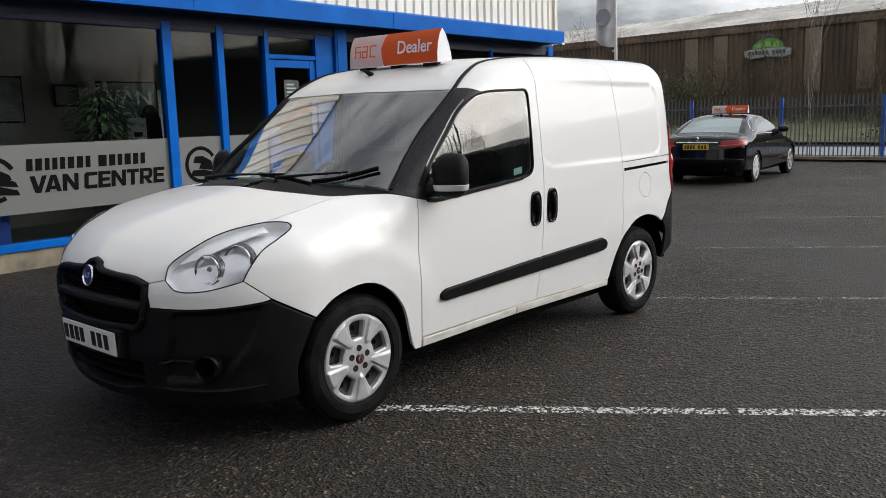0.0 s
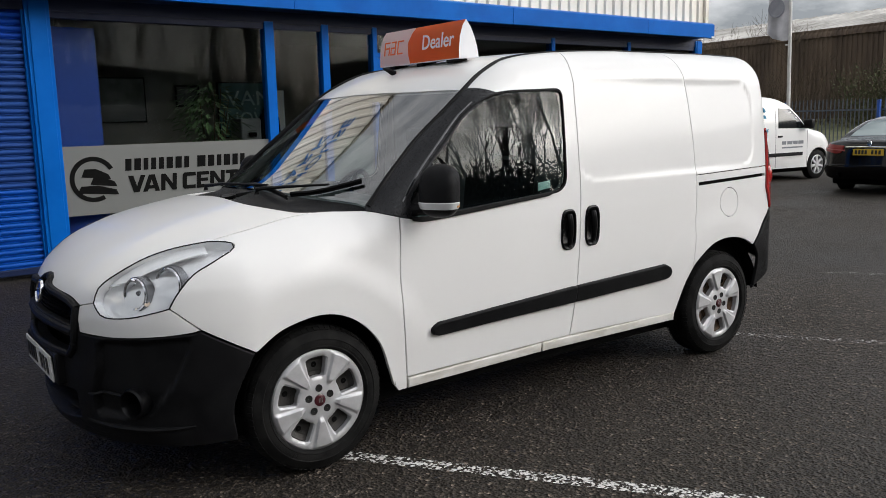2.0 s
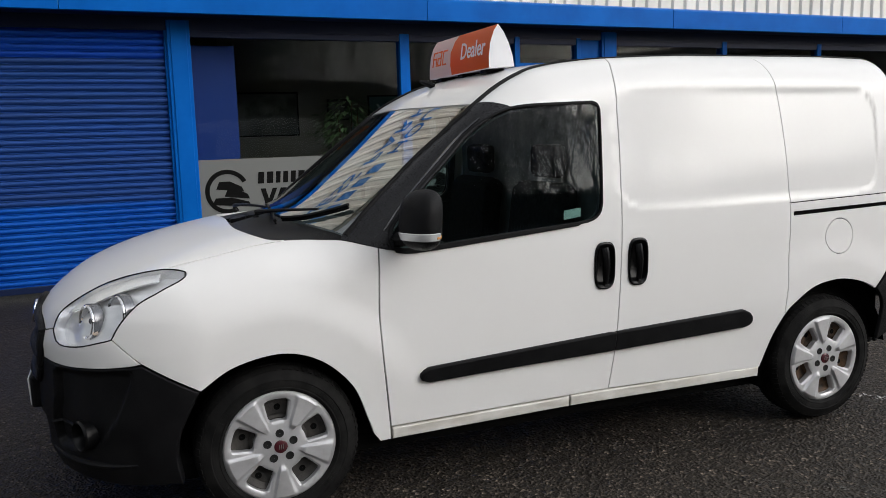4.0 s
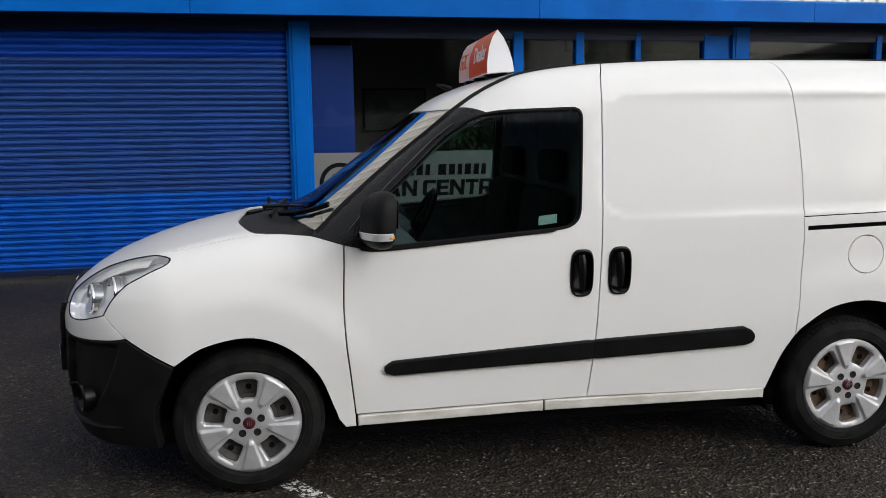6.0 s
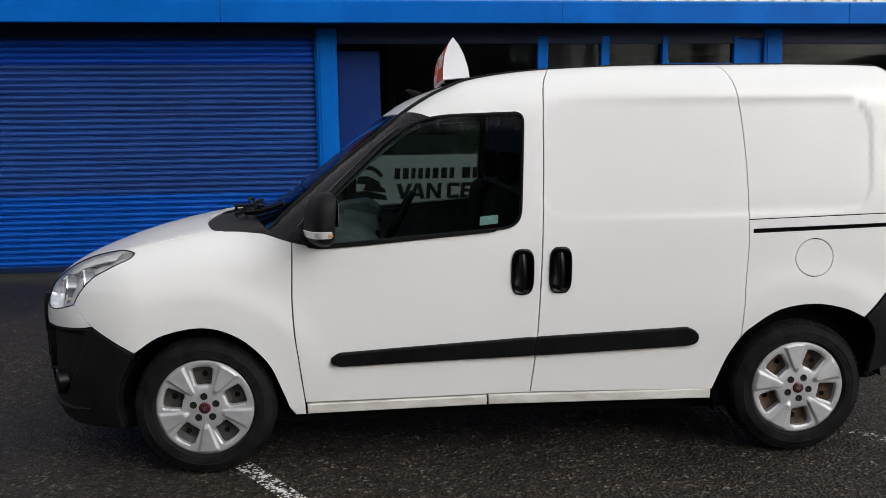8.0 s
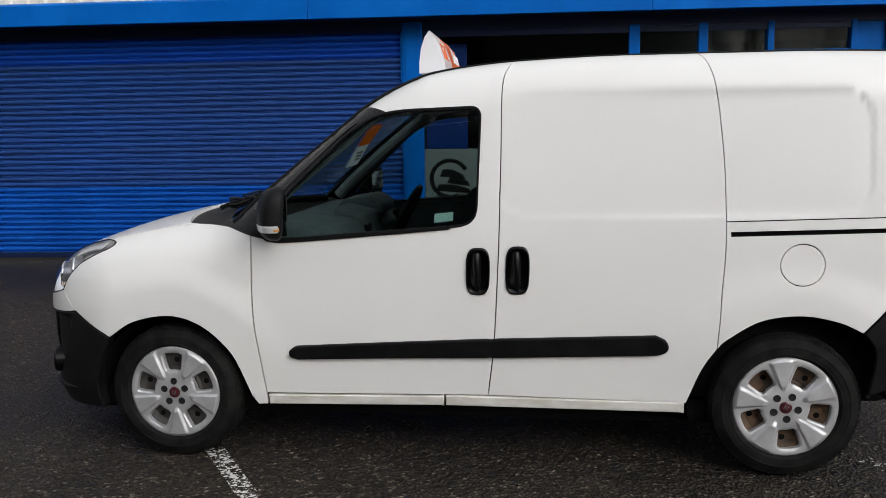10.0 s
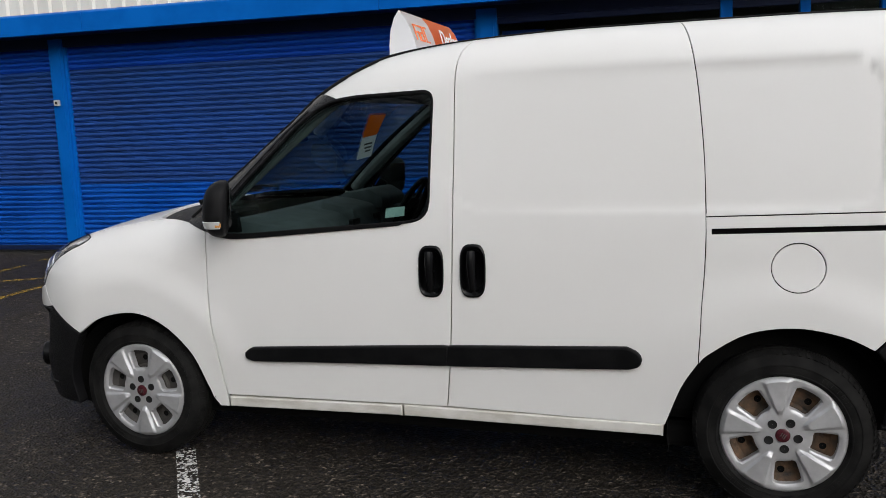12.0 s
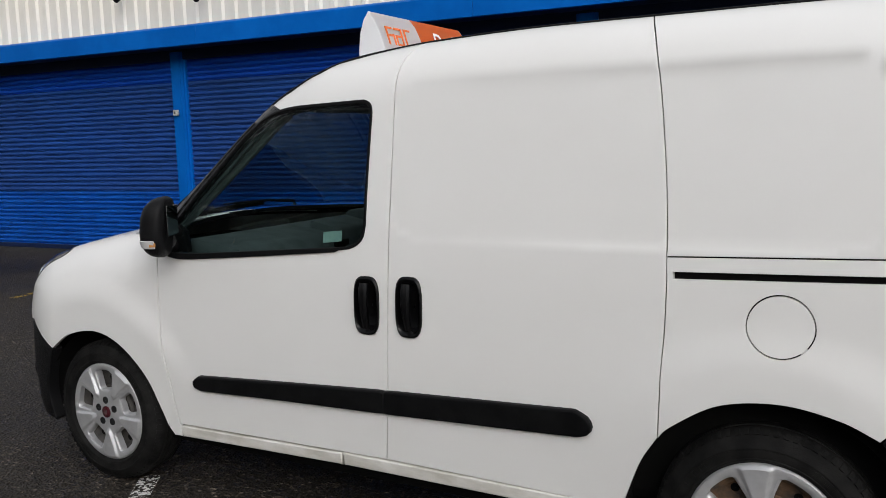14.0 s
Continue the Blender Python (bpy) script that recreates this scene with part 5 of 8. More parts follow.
def honeycomb():
    """The mesh behind the upper grille opening: hexagon cells with walls."""
    bm = bmesh.new()
    r, w = 0.0125, 0.0032
    hole = MESH_HOLE[:, 1:]
    for row in range(11):
        for col in range(44):
            y, z = -0.42 + col * r * 1.76 + (row % 2) * r * 0.88, 0.685 + row * r * 1.52
            if not inside(hole, np.array([(y, z)]))[0]:
                continue
            x = -0.868 + 0.33 * y * y + max(0, z - 0.74) * 0.5
            ring = []
            for rad, d in ((r, 0), (r - w, 0), (r - w, 0.02)):
                ring.append([bm.verts.new((x + d, y + rad * math.cos(math.radians(60 * k + 30)), z + rad * math.sin(math.radians(60 * k + 30)))) for k in range(6)])
            for a, b in zip(ring, ring[1:]):
                for k in range(6):
                    bm.faces.new((a[k], a[(k + 1) % 6], b[(k + 1) % 6], b[k]))
    bmesh.ops.recalc_face_normals(bm, faces=bm.faces)
    return bm


part("grille_mesh", honeycomb(), BLACK_GLOSS, bumper)
for z, x in ((0.375, -0.868), (0.325, -0.860)):
    line = [(x + 0.33 * y * y, y, z) for y in np.linspace(-0.37, 0.37, 9)]
    bm = bmesh.new()
    rows = [[bm.verts.new((px + dx, py, pz + dz)) for dx, dz in ((0.0, 0.006), (-0.012, 0.0), (0.0, -0.008), (0.04, -0.004), (0.04, 0.008))] for px, py, pz in line]
    for a, b in zip(rows, rows[1:]):
        for k in range(5):
            bm.faces.new((a[k], a[(k + 1) % 5], b[(k + 1) % 5], b[k]))
    bmesh.ops.recalc_face_normals(bm, faces=bm.faces)
    part("slat", bm, BLACK_TRIM, bumper, smooth=True)
# badge: plain roundel
BADGE_BLUE = material("dark_badge_enamel", (0.03, 0.02, 0.09), 0.2, coat=0.5)
badge = part("badge", lathe([(0.0, 0.052), (-0.008, 0.052), (-0.012, 0.046), (-0.007, 0.043), (-0.006, 0.001)], 40, "X"), CHROME, bumper, "round chrome-rimmed badge", smooth=True)
badge.matrix_world = pose(-0.882, 0, 0.778, 0, 12, 0)
part("roundel", lathe([(-0.0068, 0.043), (-0.0085, 0.03), (-0.0085, 0.001)], 40, "X"), BADGE_BLUE, badge, smooth=True)
for k in range(4):
    part("bar", boxed(-0.011, -0.0085, -0.021 + k * 0.0115, -0.014 + k * 0.0115, -0.014, 0.014, 0.001), CHROME, badge)
# number plate with plain bars
PLATE_WHITE = material("white_plate_acrylic", (0.74, 0.74, 0.72), 0.25)
PLATE_BLACK = material("black_plate_print", (0.012, 0.012, 0.012), 0.4)
plate = part("number_plate", boxed(-0.004, 0.004, -0.26, 0.26, -0.0565, 0.0565, 0.003), PLATE_WHITE, bumper, "white number plate with black bars")
plate.matrix_world = pose(-0.912, 0.0, 0.487, 0, -3, 0)
for k, y in enumerate((0.222, 0.166, 0.112, 0.058, -0.058, -0.118, -0.182)):
    part("bar", boxed(-0.0065, -0.0035, y - 0.016, y + 0.024, -0.036, 0.036, 0.001), PLATE_BLACK, plate)
part("plate_base", boxed(-0.906, -0.84, -0.30, 0.30, 0.425, 0.56, 0.012), BLACK_TRIM, bumper)
# lip and fog lamp of the bumper
for s in (1, -1):
    shelf = curve_through([(-0.815, -0.47, 0.42), (-0.775, -0.57, 0.424), (-0.745, -0.62, 0.42)], 0.03) * (1, s, 1)
    part("fin", tube([tuple(q) for q in NOSE_B.full(NOSE_B.flat(shelf))], 0.008, 6), BLACK_TRIM, bumper, smooth=True)
    spl = curve_through([(-0.82, -0.42, 0.30), (-0.75, -0.60, 0.296), (-0.64, -0.74, 0.30), (-0.52, -0.84, 0.312)], 0.04) * (1, s, 1)
    part("splitter", tube([tuple(q) for q in NOSE.full(NOSE.flat(spl))], [0.004 + 0.010 * math.sin(math.pi * k / (len(spl) - 1)) for k in range(len(spl))], 8), BLACK_TRIM, bumper, smooth=True)
    fog = part("fog_lamp", lathe([(0.05, 0.050), (-0.030, 0.052), (-0.036, 0.047), (-0.025, 0.040), (0.03, 0.030), (0.035, 0.001)], 28, "X"), BLACK_GLOSS, bumper, "dark fog lamp pod", smooth=True)
    fog.matrix_world = pose(-0.672, s * -0.664, 0.404, 0, 0, s * 26) @ Matrix.Diagonal((1.5, 1.2, 1.15, 1))

# cowl, windscreen, roof
panel("cowl", outline(COWL, WING_TOP[:3], [WING_TOP[2], SCREEN_LOW[0]], SCREEN_LOW, flip(SCREEN_LOW), [other(SCREEN_LOW)[0], other(WING_TOP)[2]], flip(WING_TOP[:3]), flip(COWL)), NOSE, BLACK_TRIM, van, "black plastic cowl", lift=-0.014, gap=-0.002)
panel("roof", outline(SCREEN_TOP, GUTTER, [GUTTER[-1], flip(GUTTER)[0]], flip(GUTTER), flip(SCREEN_TOP)), RING, VAN_WHITE, van, "white roof")
screen = panel("windscreen", outline(SCREEN_TOP, SCREEN_SIDE, SCREEN_LOW, flip(SCREEN_LOW), flip(SCREEN_SIDE), flip(SCREEN_TOP)), RING, GLASS_SCREEN, van, "wide raked windscreen", lift=-0.003, gap=0.001, thick=0.004, fair=1)[0]
CARD_INK = material("faded_card_print", (0.12, 0.12, 0.11), 0.7)
CARD = outline([(0.77, 0.40, 1.55), (0.735, 0.235, 1.555)], [(0.735, 0.235, 1.555), (0.60, 0.43, 1.44)], [(0.60, 0.43, 1.44), (0.655, 0.54, 1.44)], [(0.655, 0.54, 1.44), (0.77, 0.40, 1.55)])
CARD_LOW = outline([(0.655, 0.54, 1.44), (0.60, 0.43, 1.44)], [(0.60, 0.43, 1.44), (0.475, 0.63, 1.30)], [(0.475, 0.63, 1.30), (0.53, 0.73, 1.315)], [(0.53, 0.73, 1.315), (0.655, 0.54, 1.44)])
panel("screen_card", CARD, RING, CARD_ORANGE, screen, "orange half of a card behind the windscreen", lift=-0.007, gap=0.0, thick=0.001)
panel("screen_card", CARD_LOW, RING, CARD_WHITE, screen, "white half of a card behind the windscreen", lift=-0.007, gap=0.0, thick=0.001)
for k in range(3):
    f = 0.30 + 0.17 * k
    a, b = (np.array(p) * (1 - f) + np.array(q) * f for p, q in (((0.655, 0.54, 1.44), (0.53, 0.73, 1.315)), ((0.60, 0.43, 1.44), (0.475, 0.63, 1.30))))
    d = (np.array((0.53, 0.73, 1.315)) - np.array((0.655, 0.54, 1.44))) * 0.07
    a, b = a * 0.82 + b * 0.18, a * (0.25 + 0.1 * k) + b * (0.75 - 0.1 * k)
    panel("print_bar", outline([tuple(a), tuple(b)], [tuple(b), tuple(b + d)], [tuple(b + d), tuple(a + d)], [tuple(a + d), tuple(a)]), RING, CARD_INK, screen, lift=-0.0085, gap=0.0, thick=0.0005)
for s in (1, -1):
    g = curve_through(SCREEN_SIDE[::-1] + GUTTER[1:], 0.05) * (1, s, 1)
    g = RING.full(RING.flat(g))
    e = RING.full(RING.flat(curve_through(DOOR_EDGE[1:], 0.05) * (1, s, 1)))
    part("frame_strip", tube([tuple(q) for q in e + normals(e, body) * 0.003], 0.006, 6), GLOSS_TRIM, van, "glossy black door frame strip", smooth=True)
    part("roof_strip", tube([tuple(q) for q in g], [0.012 - 0.006 * float(sstep(1.05, 1.5, q[0])) for q in g], 8), BLACK_SEAL, van, "black roof gutter strip", smooth=True)
panel("pillar_trim", outline(back(SCREEN_SIDE), [SCREEN_SIDE[0], tuple(PILLAR[0])], PILLAR, [tuple(PILLAR[-1]), (0.30, -0.83, 1.082)], [(0.30, -0.83, 1.082), SCREEN_SIDE[-1]]), RING, PILLAR_GREY, van, "dusty black windscreen pillar trim", lift=0.004, gap=0.0, mirror=True, edge_radius=0.004)


def wiper(pivot, elbow, tip, tail):
    pts = [NOSE.full(NOSE.flat(np.array([q])))[0] for q in (pivot, elbow)]
    blade = RING.full(RING.flat(curve_through([tail, tip], 0.05)))
    n = normals(blade, body)
    arm_end = blade[len(blade) // 2] + n[0] * 0.035
    ob = part("wiper", tube([tuple(pts[0] + (0, 0, 0.005)), tuple(pts[0] + (0, 0, 0.03)), tuple(pts[1] + (0, 0, 0.035)), tuple(arm_end)], [0.015, 0.010, 0.007, 0.005], 8), BLACK_TRIM, van, "black windscreen wiper", smooth=True)
    part("blade", tube([tuple(q + n[0] * 0.018) for q in blade], 0.008, 6), BLACK_SEAL, ob, smooth=True)
    part("rubber", tube([tuple(q + n[0] * 0.006) for q in blade], 0.005, 4), BLACK_SEAL, ob)


wiper((0.06, -0.22, 1.14), (0.16, -0.36, 1.16), (0.366, -0.69, 1.20), (0.14, -0.42, 1.137))
wiper((0.05, 0.42, 1.12), (0.06, 0.2, 1.14), (0.105, -0.46, 1.133), (0.16, 0.05, 1.16))
panel("washer_panel", rounded(0, 0, 0.1, 0.1) * 0 + np.array([(0.02 + 0.03 * math.cos(a), 0.03 + 0.05 * math.sin(a), 1.14) for a in np.linspace(0, 2 * math.pi, 28, endpoint=False)]), NOSE, BLACK_GLOSS, van, lift=-0.008, gap=0.0)

# flank
HANDLE_1, HANDLE_2 = rounded(1.440, 0.900, 0.052, 0.102, 3.4, tilt=0.02), rounded(1.612, 0.905, 0.052, 0.104, 3.4, tilt=0.02)
door = panel("front_door", outline(DOOR_F, [DOOR_F[-1], DOOR_R[-1]], back(DOOR_R), GUTTER[3::-1], [GUTTER[0], tuple(DOOR_EDGE[0])], DOOR_EDGE, [tuple(DOOR_EDGE[-1]), (0.42, -0.9, 1.062)]), RING, VAN_WHITE, van, "white front door", holes=[WINDOW, grown(HANDLE_1, RING, -0.006)], mirror=True)
slide = panel("sliding_door", outline(DOOR_R, [DOOR_R[-1], ARCH_R[0]], ARCH_R[:3], [ARCH_R[2], SLIDE_R[-1]], back(SLIDE_R), [SLIDE_R[0], DOOR_R[0]]), RING, VAN_WHITE, van, "white sliding load door", holes=[grown(HANDLE_2, RING, -0.006)], mirror=True, step=0.017)
for ob, s in zip(door, (1, -1)):
    m = Matrix.Diagonal((1, s, 1, 1))
    for o in panel("window_seal", grown(WINDOW, RING, 0.005), RING, BLACK_SEAL, ob, lift=0.004, gap=0.0, holes=[grown(WINDOW, RING, -0.002)], edge_radius=0.003) + panel("side_window", WINDOW, RING, GLASS_VAN, ob, "tinted side window", lift=-0.004, gap=0.0, thick=0.003, fair=3):
        o.matrix_local = m
FLAP = rounded(2.79, 0.938, 0.09, 0.09, 2.0, 40)
SLOT = outline(s_side([(2.50, 1.056), (3.17, 1.074)]), s_side([(3.17, 1.074), (3.17, 1.092)]), s_side([(3.17, 1.092), (2.50, 1.076)]), s_side([(2.50, 1.076), (2.50, 1.056)]))
QUARTER_BACK = [(3.04, -0.9, 0.655), (3.235, -0.905, 0.865), (3.18, -0.905, 1.0), (3.198, -0.88, 1.375), (3.24, -0.80, 1.68), (3.25, -0.66, 1.80)]
SPLIT = s_side([(2.48, 1.119), (3.185, 1.137)])
UPPER = outline(SLIDE_R[:4] + [(2.482, -0.9, 1.119)], SPLIT, [SPLIT[-1], QUARTER_BACK[3]], QUARTER_BACK[3:], [GUTTER[-1], SLIDE_R[0]])
LOWER_Q = outline([(2.48, -0.9, 1.119), (2.48, -0.9, 0.98), (2.46, -0.9, 0.60)], [SLIDE_R[-1], ARCH_R[2]], ARCH_R[2:], QUARTER_BACK[:2], QUARTER_BACK[1:3], [QUARTER_BACK[2], SPLIT[-1]], back(SPLIT))
upper = panel("upper_quarter", UPPER, RING, VAN_WHITE, van, "white rear quarter", mirror=True, step=0.016, gap=0.0012)
lower = panel("lower_quarter", LOWER_Q, RING, VAN_WHITE, van, mirror=True, step=0.022, gap=0.0012, holes=[FLAP, SLOT])
for ob, s in zip(lower, (1, -1)):
    m = Matrix.Diagonal((1, s, 1, 1))
    for o in panel("fuel_flap", FLAP, RING, VAN_WHITE, ob, "round fuel flap", gap=0.003) + panel("slide_rail", grown(SLOT, RING, 0.004), RING, DARK_VOID, ob, lift=-0.02, gap=0.0):
        o.matrix_local = m
    o = part("flap_tab", boxed(2.842, 2.866, -0.920, -0.908, 0.870, 0.884, 0.002), VAN_WHITE, ob)
    o.matrix_local = m


def side_rub(a, b, ob, m):
    for o in panel("rub_strip", a if b is None else b, RING, RUB_BLACK, ob, "black rub strip", lift=0.020, gap=0.0, thick=0.024, edge_radius=0.009):
        o.matrix_local = m


RUB_1 = outline(s_side([(0.585, 0.512), (0.582, 0.53), (0.612, 0.549)]), s_side([(0.612, 0.549), (1.0, 0.571), (1.493, 0.597)]), s_side([(1.493, 0.597), (1.485, 0.528)]), s_side([(1.485, 0.528), (1.0, 0.516), (0.615, 0.503)]), s_side([(0.615, 0.503), (0.585, 0.512)]))
RUB_2 = outline(s_side([(1.505, 0.597), (2.20, 0.623)]), s_side([(2.20, 0.623), (2.238, 0.605), (2.25, 0.582), (2.238, 0.562), (2.205, 0.5525)]), s_side([(2.205, 0.5525), (2.0, 0.545), (1.75, 0.5365), (1.497, 0.528)]), s_side([(1.497, 0.528), (1.505, 0.597)]))
for ob1, ob2, s in zip(door, slide, (1, -1)):
    m = Matrix.Diagonal((1, s, 1, 1))
    side_rub(RUB_1, None, ob1, m)
    side_rub(RUB_2, None, ob2, m)


def handle(edge, cx, cz, ob, m):
    """A cupped bezel with an upright grip across it."""
    bm = bmesh.new()
    rim = RING.full(RING.flat(edge))
    y0 = rim[:, 1].mean()
    rows = []
    for scale, dy in ((1.0, 0.002), (1.0, -0.006), (0.93, -0.010), (0.82, -0.004), (0.70, 0.022), (0.4, 0.034), (0.05, 0.036)):
        rows.append([bm.verts.new((cx + (p[0] - cx) * scale, p[1] + dy + (y0 - p[1]) * (1 - scale), cz + (p[2] - cz) * scale)) for p in rim])
    n = len(rim)
    for a, b in zip(rows, rows[1:]):
        for k in range(n):
            bm.faces.new((a[k], a[(k + 1) % n], b[(k + 1) % n], b[k]))
    bmesh.ops.recalc_face_normals(bm, faces=bm.faces)
    h = part("door_handle", bm, BLACK_GLOSS, ob, "black pull handle in a cupped bezel", smooth=True)
    h.matrix_local = m
    bar = tube([(cx - 0.004 + 0.004 * t, y0 - 0.004 - 0.016 * math.sin(math.pi * (0.1 + 0.8 * t)), cz + 0.085 - 0.155 * t) for t in np.linspace(0, 1, 10)], [0.016, 0.018, 0.018, 0.0175, 0.017, 0.016, 0.015, 0.014, 0.0135, 0.012], 10)
    part("grip", bar, BLACK_GLOSS, h, smooth=True)
    part("lock", lathe([(0.0, 0.012), (-0.004, 0.012), (-0.005, 0.010), (-0.005, 0.001)], 20), BLACK_TRIM, h, smooth=True).matrix_local = pose(cx + 0.006, y0 - 0.004, cz - 0.086)


for ob1, ob2, s in zip(door, slide, (1, -1)):
    m = Matrix.Diagonal((1, s, 1, 1))
    handle(HANDLE_1, 1.44, 0.90, ob1, m)
    handle(HANDLE_2, 1.612, 0.905, ob2, m)

# sill, rear bumper, tail lamps, rear doors
SILL_1 = outline(s_side([(0.456, 0.3165), (1.28, 0.33)]), s_side([(1.28, 0.33), (1.28, 0.278)]), s_side([(1.28, 0.278), (0.456, 0.262)]), s_side([(0.456, 0.262), (0.456, 0.3165)]))
SILL_2 = outline(s_side([(1.284, 0.334), (2.335, 0.325)]), s_side([(2.335, 0.325), (2.335, 0.272)]), s_side([(2.335, 0.272), (1.284, 0.278)]), s_side([(1.284, 0.278), (1.284, 0.334)]))
for e in (SILL_1, SILL_2):
    panel("sill", e, RING, VAN_GRIMY_SHADED, van, "grimy white sill, darkened for shade as well", lift=0.004, gap=0.002, mirror=True, edge_radius=0.006, thick=0.06)
TAIL_EDGE = [(3.235, -0.905, 0.865), (3.172, -0.905, 1.0), (3.198, -0.88, 1.375)]
TAIL_BACK = [(3.198, -0.88, 1.375), (3.27, -0.82, 1.28), (3.31, -0.78, 1.12), (3.31, -0.78, 0.95), (3.235, -0.905, 0.865)]
panel("tail_lamp", outline(TAIL_EDGE[:2], TAIL_EDGE[1:], TAIL_BACK), TAIL, RED_LENS, van, "red tail lamp", lift=0.012, gap=0.001, mirror=True, edge_radius=0.006)
for s in (1, -1):
    for z, r, h in ((1.075, 0.036, 0.075), (0.945, 0.026, 0.05)):
        b = lathe([(-h, 0.001), (-h * 0.8, r * 0.6), (-h * 0.35, r * 0.93), (0, r), (h * 0.35, r * 0.93), (h * 0.8, r * 0.6), (h, 0.001)], 20, "Z")
        part("lamp_bulge", b, RED_LENS, van, "red lamp bulge", smooth=True).matrix_local = pose(3.243, s * -0.872, z)
REAR_LOW = [(3.07, -0.89, 0.365), (3.19, -0.88, 0.42), (3.30, -0.80, 0.50), (3.42, -0.60, 0.55), (3.44, 0, 0.56)]
panel("rear_bumper", outline([(3.235, -0.905, 0.865), (3.30, -0.87, 0.83), (3.42, -0.70, 0.66), (3.44, 0, 0.64)], flip([(3.235, -0.905, 0.865), (3.30, -0.87, 0.83), (3.42, -0.70, 0.66), (3.44, 0, 0.64)]),
      [(3.235, 0.905, 0.865), (3.04, 0.9, 0.655)], [(3.04, 0.9, 0.655), (3.09, 0.9, 0.56), (3.07, 0.89, 0.365)], other(REAR_LOW), back(REAR_LOW), [(3.07, -0.89, 0.365), (3.09, -0.9, 0.56), (3.04, -0.9, 0.655)], [(3.04, -0.9, 0.655), (3.235, -0.905, 0.865)]),
      TAIL, BLACK_TRIM, van, "black rear bumper", lift=0.008, gap=0.001, edge_radius=0.008)
REAR_SIDE = [(3.25, -0.66, 1.80), (3.24, -0.80, 1.68), (3.198, -0.88, 1.375)]
for s in (1, -1):
    e = outline([(3.25, 0, 1.83), (3.25, -0.66, 1.80)], REAR_SIDE, TAIL_BACK, [(3.235, -0.905, 0.865), (3.30, -0.87, 0.83), (3.42, -0.70, 0.66), (3.44, 0, 0.64)], [(3.44, 0, 0.64), (3.33, 0, 1.2), (3.25, 0, 1.83)]) * (1, s, 1)
    panel("rear_door", e if s > 0 else e[::-1], TAIL, VAN_WHITE, van, "white rear door")

# wheel wells and underside
for x in (0.0, 2.755):
    for s in (1, -1):
        bm = bmesh.new()
        n = 22
        rows = []
        for y in (-0.885, -0.50):
            rows.append([bm.verts.new((x + (0.385 if x < 1 else 0.41) * math.cos(a), y * s, 0.30 + (0.385 if x < 1 else 0.42) * math.sin(a))) for a in np.linspace(0.0 if x < 1 else 0.14, math.pi + (0.04 if x < 1 else 0.2), n)])
        for k in range(n - 1):
            bm.faces.new((rows[0][k], rows[0][k + 1], rows[1][k + 1], rows[1][k]))
        bm.faces.new(rows[1])
        part("wheel_well", bm, DARK_VOID, van)
part("underbody", boxed(-0.42, 3.10, -0.80, 0.80, 0.20, 0.30, 0.03), DARK_VOID, van)
part("engine_bay", boxed(-0.52, 0.40, -0.48, 0.48, 0.25, 0.98, 0.05), DARK_VOID, van)
part("load_liner", boxed(1.56, 3.22, -0.80, 0.80, 0.31, 1.74, 0.05), DARK_VOID, van)

